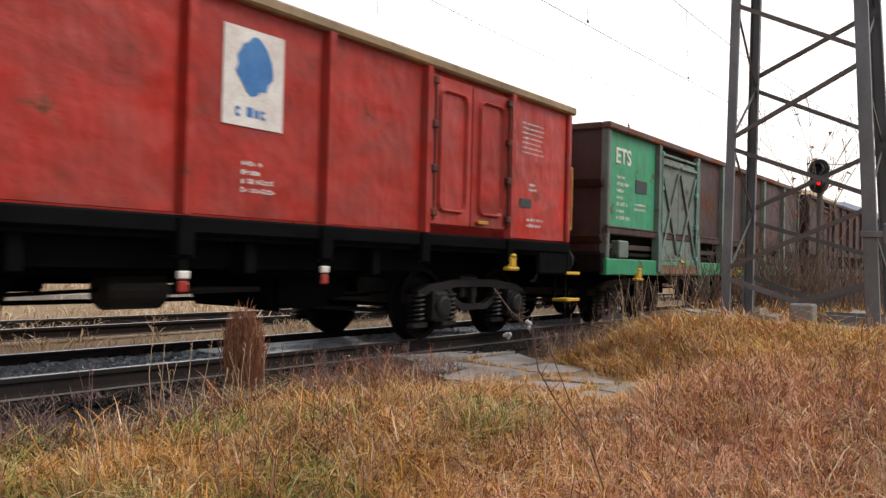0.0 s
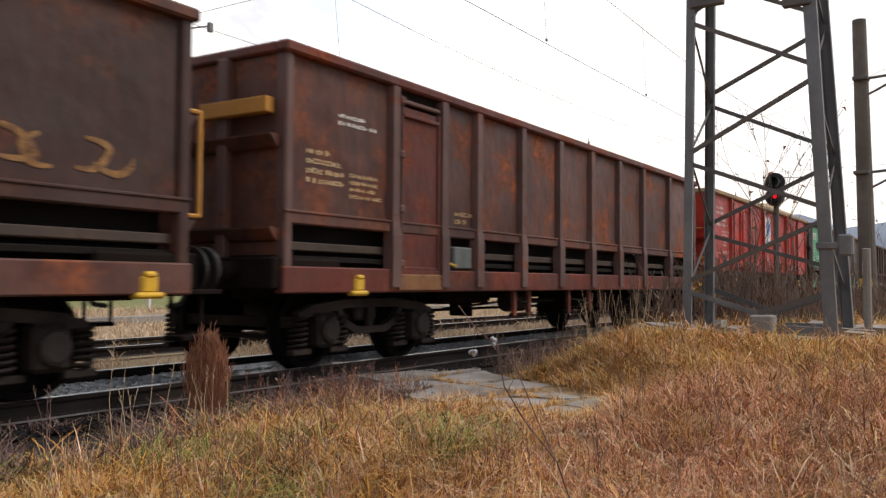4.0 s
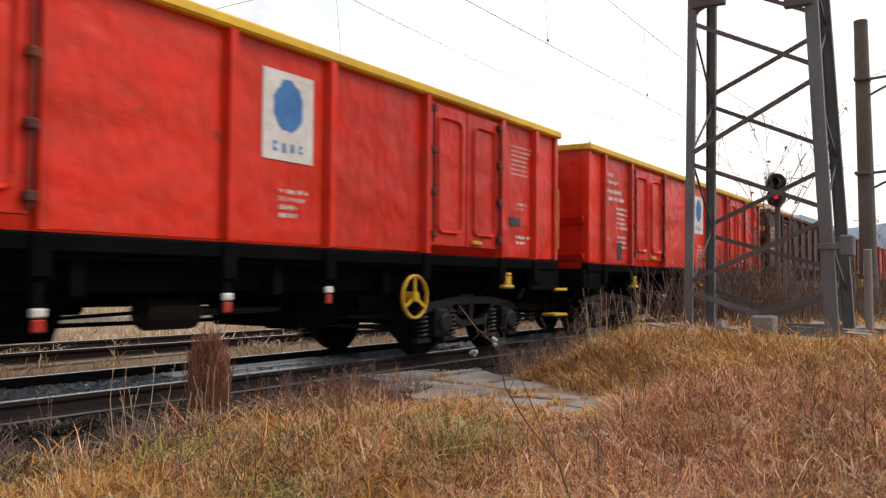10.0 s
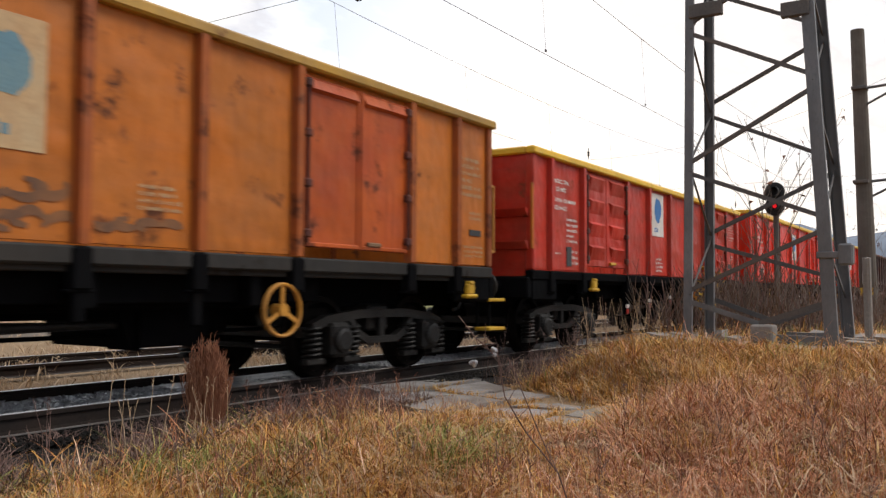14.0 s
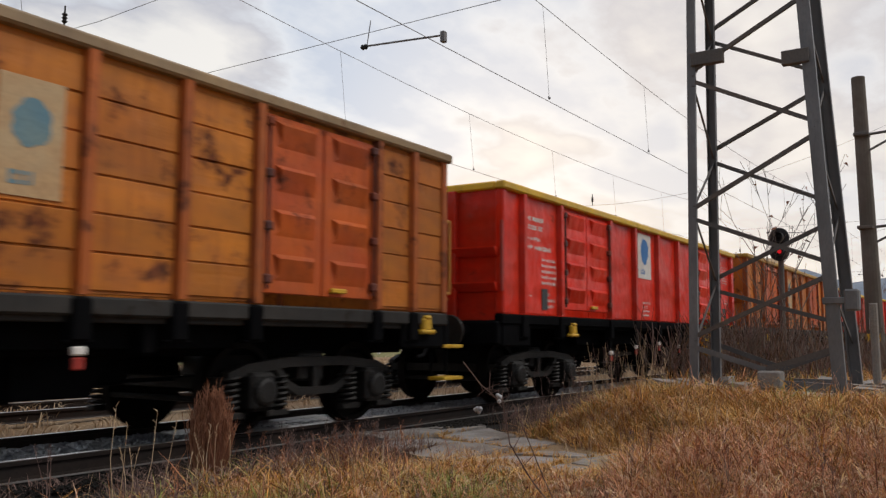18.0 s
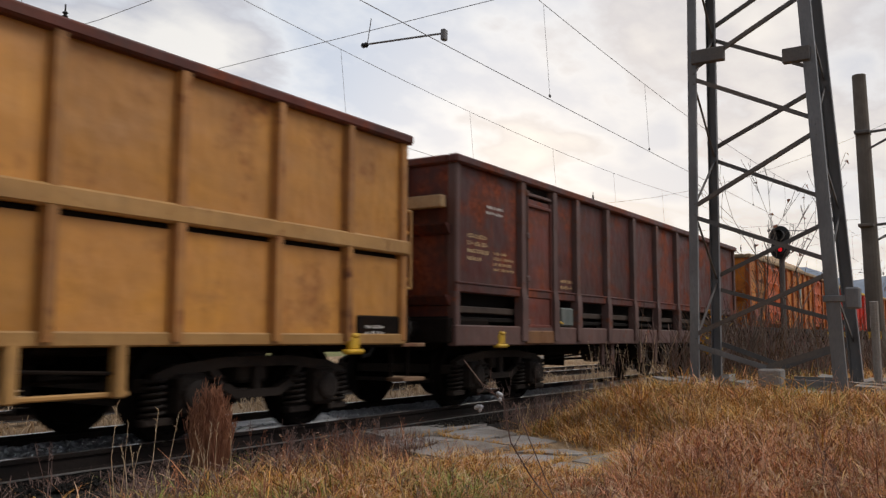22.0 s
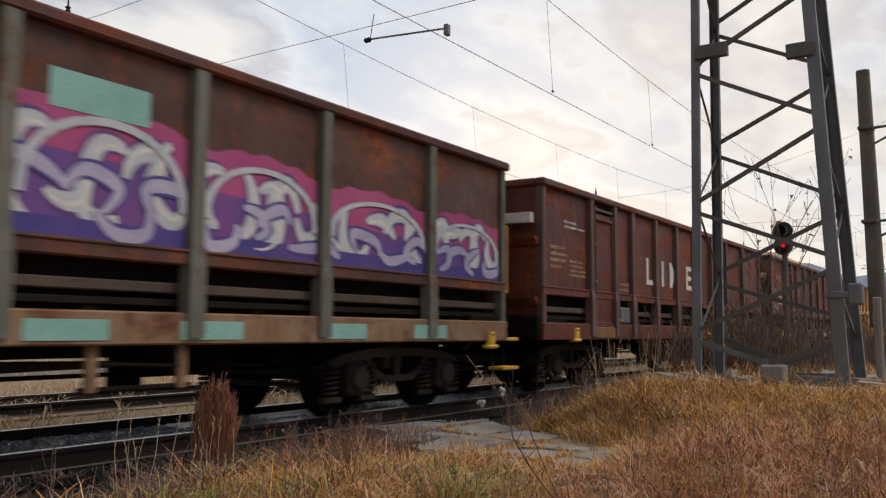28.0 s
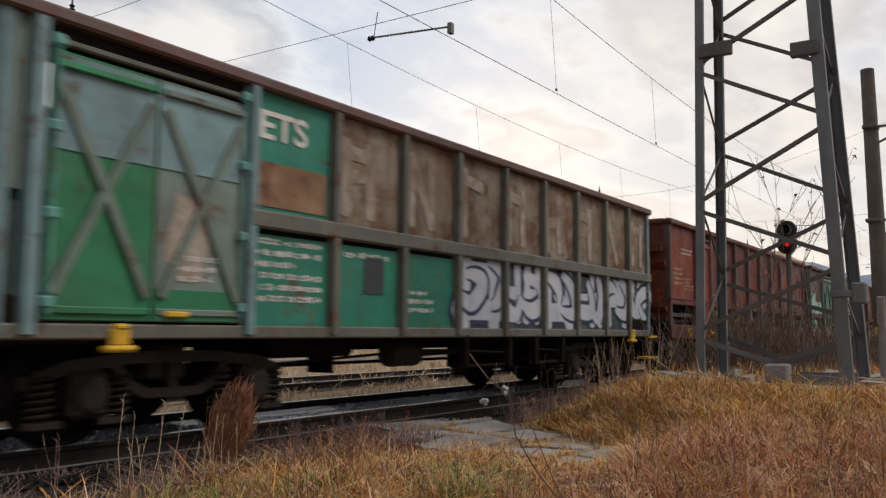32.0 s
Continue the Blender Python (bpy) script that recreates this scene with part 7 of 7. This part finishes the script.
open_ground = lambda x, y: in_view(x, y) and not on_slab(x, y) and float(trodden(x, y)) > 0.9
weed_plants("meadow_weeds", 330, 2.2, 7.6, 0.4, 4.6, lambda x, y: open_ground(x, y) and x * x + y * y > 7.0, 0.42, [RUSSET, WEED, MAUVE], "upright branching dead weeds in the dry meadow", 901)
weed_plants("shoulder_weeds", 260, 5.6, 8.6, 4.9, 6.1, lambda x, y: not on_slab(x, y), 0.36, [MAUVE, WEED, MAUVE], "branching mauve-brown weeds beside the rails", 902)
weed_plants("shoulder_weeds", 60, 8.8, 13.5, 4.3, 5.6, lambda x, y: not on_slab(x, y), 0.75, [MAUVE, STRAW], "tall branching weeds before the rails", 903)


def reed_clump():
    """The dense rust-brown clump by the rail, brushed over as wagons pass."""
    rng = random.Random(77)
    t = thing("reed_clump", (5.22, 5.78, -0.28), "dense upright rust-brown clump of dead reeds beside the rail", "reeds")
    for layer in range(4):
        g = Geo()
        for i in range(190):
            a, u = rng.uniform(0, 6.28), rng.uniform(0, 1) ** 0.6
            q = u * 0.112
            p = Vector((q * math.cos(a), q * math.sin(a), 0))
            hh = (0.88 - 0.34 * u ** 2 + 0.05 * math.sin(3 * a)) * rng.uniform(0.55, 1.0)
            fan = 1.0 + 0.85 * math.sin(math.pi * min(hh, 0.62) / 0.62 * 0.5)
            e = p * fan * rng.uniform(0.8, 1.15) + Vector((rng.gauss(0, 0.022), rng.gauss(0, 0.022), hh))
            m = p.lerp(e, 0.6) + Vector((rng.uniform(-0.02, 0.02), rng.uniform(-0.02, 0.02), 0))
            g.rod(p, m, 0.0028, 3, 0.0026).rod(m, e, 0.0026, 3, 0.001)
            if hh > 0.45:
                for j in range(4):
                    b = m.lerp(e, 0.3 + 0.2 * j)
                    g.rod(b, b + Vector((rng.uniform(-0.035, 0.035), rng.uniform(-0.035, 0.035), 0.05)), 0.0028, 3, 0.001)
        part("stem_mass", g, [WEED, REED, REED, WEED][layer], t)["kind"] = "stuff"
    return t


def joint_tufts():
    """Moss and grass in the joints of the slabs."""
    rng = np.random.default_rng(66)
    lines = [((7.5, 5.69), (9.9, 5.7)), ((8.5, 5.6), (8.3, 5.0)), ((7.1, 5.16), (9.1, 4.83)), ((8.12, 4.9), (7.98, 4.3)), ((6.85, 4.38), (8.7, 4.1)), ((7.66, 4.2), (7.83, 3.55)), ((6.5, 3.64), (8.4, 3.38))]
    pts = []
    for a, b in lines:
        t = np.clip(rng.normal(rng.uniform(0.2, 0.8, 5)[:, None], 0.05, (5, 26)).ravel(), 0, 1)[:, None]
        pts.append(np.array(a) * (1 - t) + np.array(b) * t + rng.normal(0, 0.025, (len(t), 2)))
    q = np.concatenate(pts)
    pts = np.concatenate([q, np.full((len(q), 1), -0.20)], 1)
    blades("joint_grass", pts, 0.09, 0.006, GOLD, "short dry grass in the joints of the slabs", 67, 0.9, 0.8)


joint_tufts()
REEDS = reed_clump()
for i, (x, y, n, h, s, mt) in enumerate([
        (3.95, 5.35, 4, 0.85, 0.22, STRAW), (4.25, 5.55, 3, 0.7, 0.25, STRAW), (4.85, 5.35, 6, 0.55, 0.14, STRAW), (3.6, 5.6, 5, 0.5, 0.25, MAUVE),
        (4.6, 5.3, 4, 0.45, 0.2, STRAW), (6.1, 5.75, 12, 0.34, 0.16, MAUVE), (6.6, 5.6, 14, 0.30, 0.18, WEED), (7.0, 5.75, 10, 0.28, 0.15, MAUVE),
        (5.8, 5.6, 10, 0.3, 0.2, WEED), (7.55, 5.35, 8, 0.34, 0.06, RUSSET), (9.6, 4.9, 12, 0.46, 0.10, MAUVE), (9.9, 5.2, 10, 0.4, 0.12, STRAW),
        (11.2, 4.55, 16, 0.95, 0.22, STRAW), (11.8, 4.75, 16, 1.05, 0.25, MAUVE), (12.6, 4.6, 18, 1.1, 0.25, STRAW), (10.5, 4.8, 10, 0.7, 0.2, MAUVE), (13.3, 4.8, 16, 1.0, 0.25, BRUSH)]):
    stalks("dry_stalks", x, y, n, h, s, mt, "thin dead stalks standing in the grass by the track", "dry stalks", 500 + i)


def dead_branch(g, p, d, length, r, depth, rng, tips):
    """A bare forking twig."""
    steps = 3
    for i in range(steps):
        d = (d + Vector((rng.uniform(-0.16, 0.16), rng.uniform(-0.16, 0.16), rng.uniform(-0.02, 0.12)))).normalized()
        q = p + d * length / steps
        g.rod(p, q, max(0.0042, r * (1 - 0.2 * i)), 5, max(0.0038, r * (0.8 - 0.2 * i)))
        if depth > 0 and i > 0 or depth > 2:
            for s in range(rng.choice((1, 2))):
                k = (d + Vector((rng.uniform(-0.8, 0.8), rng.uniform(-0.8, 0.8), rng.uniform(0.1, 0.9)))).normalized()
                dead_branch(g, q, k, length * rng.uniform(0.45, 0.68), r * 0.5, depth - 1, rng, tips)
        p = q
    tips.append(p)


def sapling(name, x, y, h, seed, label, leaves=12, depth=3, mat=None, leafmat=None):
    rng = random.Random(seed)
    z = float(ground_z(x, y)) - 0.05
    t = thing(name, (x, y, z), label, "bare tree")
    g, tips = Geo(), []
    dead_branch(g, Vector((0, 0, 0)), Vector((rng.uniform(-0.1, 0.1), rng.uniform(-0.1, 0.1), 1)), h, 0.009 * h, depth, rng, tips)
    part("crown", g, mat or GREYTWIG, t)
    lv = Geo()
    for p in rng.sample(tips, min(leaves, len(tips))):
        q = [p + Vector((rng.uniform(-0.06, 0.06), rng.uniform(-0.06, 0.06), rng.uniform(-0.09, 0.02))) for _ in range(4)]
        lv.add(q, [(0, 1, 2), (0, 2, 3)])
    if leaves:
        part("withered_foliage", lv, leafmat or WEED, t)
    return t


sapling("sapling", 16.6, 3.75, 2.1, 21, "bare young tree with a few withered leaves", 16, 3)
sapling("sapling", 17.6, 3.15, 2.3, 22, "bare young tree with thin forked branches", 12, 3)
sapling("sapling", 16.3, 3.5, 1.5, 23, "bare young tree behind the mast", 8, 3)
sapling("shrub", 13.6, 3.75, 0.62, 27, "small shrub with the last yellow leaves", 34, 3, leafmat=LEMON)
sapling("sapling", 26.0, 2.3, 1.3, 24, "bare shrub beside the pole", 8, 3)
sapling("sapling", 28.0, 3.4, 1.7, 25, "bare shrub along the line", 8, 3)


def thicket(x, y, seed, h=1.3):
    rng = random.Random(seed)
    z = float(ground_z(x, y)) - 0.05
    t = thing("thicket", (x, y, z), "tangle of leafless brown brush beside the line", "brush", "brush along the line")
    for k in range(3):
        g = Geo()
        for i in range(16):
            p = Vector((rng.gauss(0, 0.35), rng.gauss(0, 0.35), 0))
            dead_branch(g, p, Vector((rng.uniform(-0.5, 0.5), rng.uniform(-0.5, 0.5), 1)).normalized(), h * rng.uniform(0.5, 1.1), 0.008, 1, rng, [])
        part("brushwood", g, [BRUSH, MAUVE, GREYTWIG][k], t)["kind"] = "stuff"


for i, (x, y, h) in enumerate([(13.6, 4.2, 1.1), (14.4, 3.5, 1.2), (15.0, 4.4, 1.4), (15.6, 3.0, 1.2), (16.4, 3.9, 1.5), (17.4, 4.5, 1.5), (18.0, 2.8, 1.4), (19.3, 4.6, 1.6),
                               (20.4, 3.3, 1.6), (22.0, 4.5, 1.7), (14.2, 2.5, 0.9), (16.6, 2.0, 1.0), (19.0, 1.9, 1.2), (22.5, 2.2, 1.4), (24.5, 3.6, 1.7), (27.5, 4.4, 1.9), (30, 3.2, 2.0), (21.5, 1.3, 1.3), (26, 1.7, 1.6), (34, 4.2, 2.2)]):
    thicket(x, y, 700 + i, h * (0.75 if x < 20 else 0.6))


def thorn_stalk():
    """A broken dead stalk with pale fluff, leaning over the slabs; a second thin stem stands beside it."""
    rng = random.Random(5)
    x, y = 4.69, 2.05
    z = float(ground_z(x, y))
    t = thing("broken_stalk", (x, y, z), "broken dead stalk with pale fluff leaning over the path", "dead stalk")
    o = Vector((x, y, z))
    main = [o, (4.607, 2.155, -0.078), (4.497, 2.31, 0.161), (4.426, 2.407, 0.36), (4.397, 2.437, 0.59), (4.324, 2.544, 0.701), (4.266, 2.625, 0.829)]
    side = [(4.607, 2.155, -0.078), (4.53, 2.24, 0.16), (4.468, 2.336, 0.437), (4.429, 2.387, 0.587)]
    main, side = [Vector(q) - o for q in main], [Vector(q) - o for q in side]
    g = Geo()
    for k, (a, b) in enumerate(zip(main, main[1:])):
        g.rod(a, b, 0.0052 - 0.0004 * k, 5, 0.0048 - 0.0004 * k)
    for a, b in zip(side, side[1:]):
        g.rod(a, b, 0.0035, 5, 0.003)
    for i in range(26):
        a = main[4].lerp(main[5], rng.uniform(0, 1)) if i % 2 else side[2].lerp(side[3], rng.uniform(0, 1))
        g.rod(a, a + Vector((rng.uniform(-0.06, 0.06), rng.uniform(-0.07, 0.07), rng.uniform(-0.07, 0.06))), 0.0024, 4, 0.001)
    for k in (2, 3, 5):
        for _ in range(3):
            a = main[k].lerp(main[k - 1], rng.uniform(0, 1))
            b = a + Vector((rng.uniform(-0.04, 0.04), rng.uniform(-0.09, 0.09), rng.uniform(0.04, 0.13)))
            g.rod(a, b, 0.0026, 4, 0.0012)
    part("stem", g, MAUVE, t)["kind"] = "stuff"
    for c, n in (((4.329, 2.546, 0.546), 5), ((4.395, 2.44, 0.615), 6)):
        fl = Geo()
        for i in range(n):
            q = Vector(c) - o + Vector((rng.uniform(-0.03, 0.03), rng.uniform(-0.03, 0.03), rng.uniform(-0.025, 0.025)))
            r = rng.uniform(0.009, 0.015)
            fl.lathe([(0, -r), (r * 0.8, -r * 0.5), (r, r * 0.3), (r * 0.5, r * 0.9), (0, r * 1.1)], q, "z", 7)
        part("fluff", fl, FLUFF, t, "pale grey-blue seed fluff")["kind"] = "stuff"


thorn_stalk()


def rubble():
    rng = random.Random(12)
    for i in range(26):
        x, y = rng.uniform(10.4, 12.6), rng.choice((rng.uniform(1.2, 1.6), rng.uniform(1.6, 3.5), rng.uniform(3.3, 3.7)))
        s = rng.uniform(0.06, 0.17)
        g = Geo()
        v = [(sx * s * rng.uniform(0.6, 1.2), sy * s * rng.uniform(0.6, 1.2), sz * s * rng.uniform(0.3, 0.7)) for sx in (-1, 1) for sy in (-1, 1) for sz in (-1, 1)]
        g.add([(x + a, y + b, 0.36 + c) for a, b, c in v], [(0, 1, 3, 2), (4, 6, 7, 5), (0, 4, 5, 1), (2, 3, 7, 6), (0, 2, 6, 4), (1, 5, 7, 3)])
        solo("rubble", g, CONCRETE, "broken lump of pale concrete on the mast footing", "rubble", "rubble round the mast")


rubble()


# ---------------------------------------------------------------- movement
SPEED = [4.4635638e-05, -0.0020034066, 0.066212848, 5.3824711, 19.51683]


def run(t):
    """Way of the train's counting point along the line at t seconds."""
    s = 0.0
    for c in SPEED:
        s = s * t + c
    return s


def places():
    """How far each wagon's middle hangs behind the counting point."""
    off = {0: 0.0}
    for k in range(1, max(RUN) + 1):
        off[k] = off[k - 1] + (RUN[k - 1] + RUN[k]) / 2
    for k in range(-1, min(RUN) - 1, -1):
        off[k] = off[k + 1] - (RUN[k] + RUN[k + 1]) / 2
    # play in the couplings
    for k, d in ((1, -0.06), (2, -0.13), (4, -0.02), (6, 0.08), (7, 0.25), (8, 0.22), (9, 0.2), (10, -0.08), (13, -0.12), (16, -0.08)):
        off[k] -= d
    return off


def motions():
    off = places()
    ts = [0.5 * i for i in range(65)]
    for k, w in TRAIN.items():
        walk(w, [(t, pose(run(t) - off[k], TC, 0)) for t in ts])
    # the wind of the wagons bends the reeds along the line
    sway = [(0, 0), (2.5, 1), (6, 0), (11, 1.5), (14, 0.5), (18, 2), (22, 0.5), (26, 3), (29, 3), (30.4, 4), (31, 12), (31.5, 14), (32, 17)]
    walk(REEDS, [(t, Matrix.Translation((5.22, 5.78, -0.28)) @ Matrix.Rotation(radians(a), 4, (0.84, 0.54, 0))) for t, a in sway])
    spin = [i * 2 / FPS for i in range(0, 32 * FPS // 2 + 1)]
    for ws, dx in WHEELSETS:
        walk(ws, [(t, pose(dx, 0, 0.46, 0, math.degrees((run(t) - run(0)) / 0.46), 0)) for t in spin])


motions()
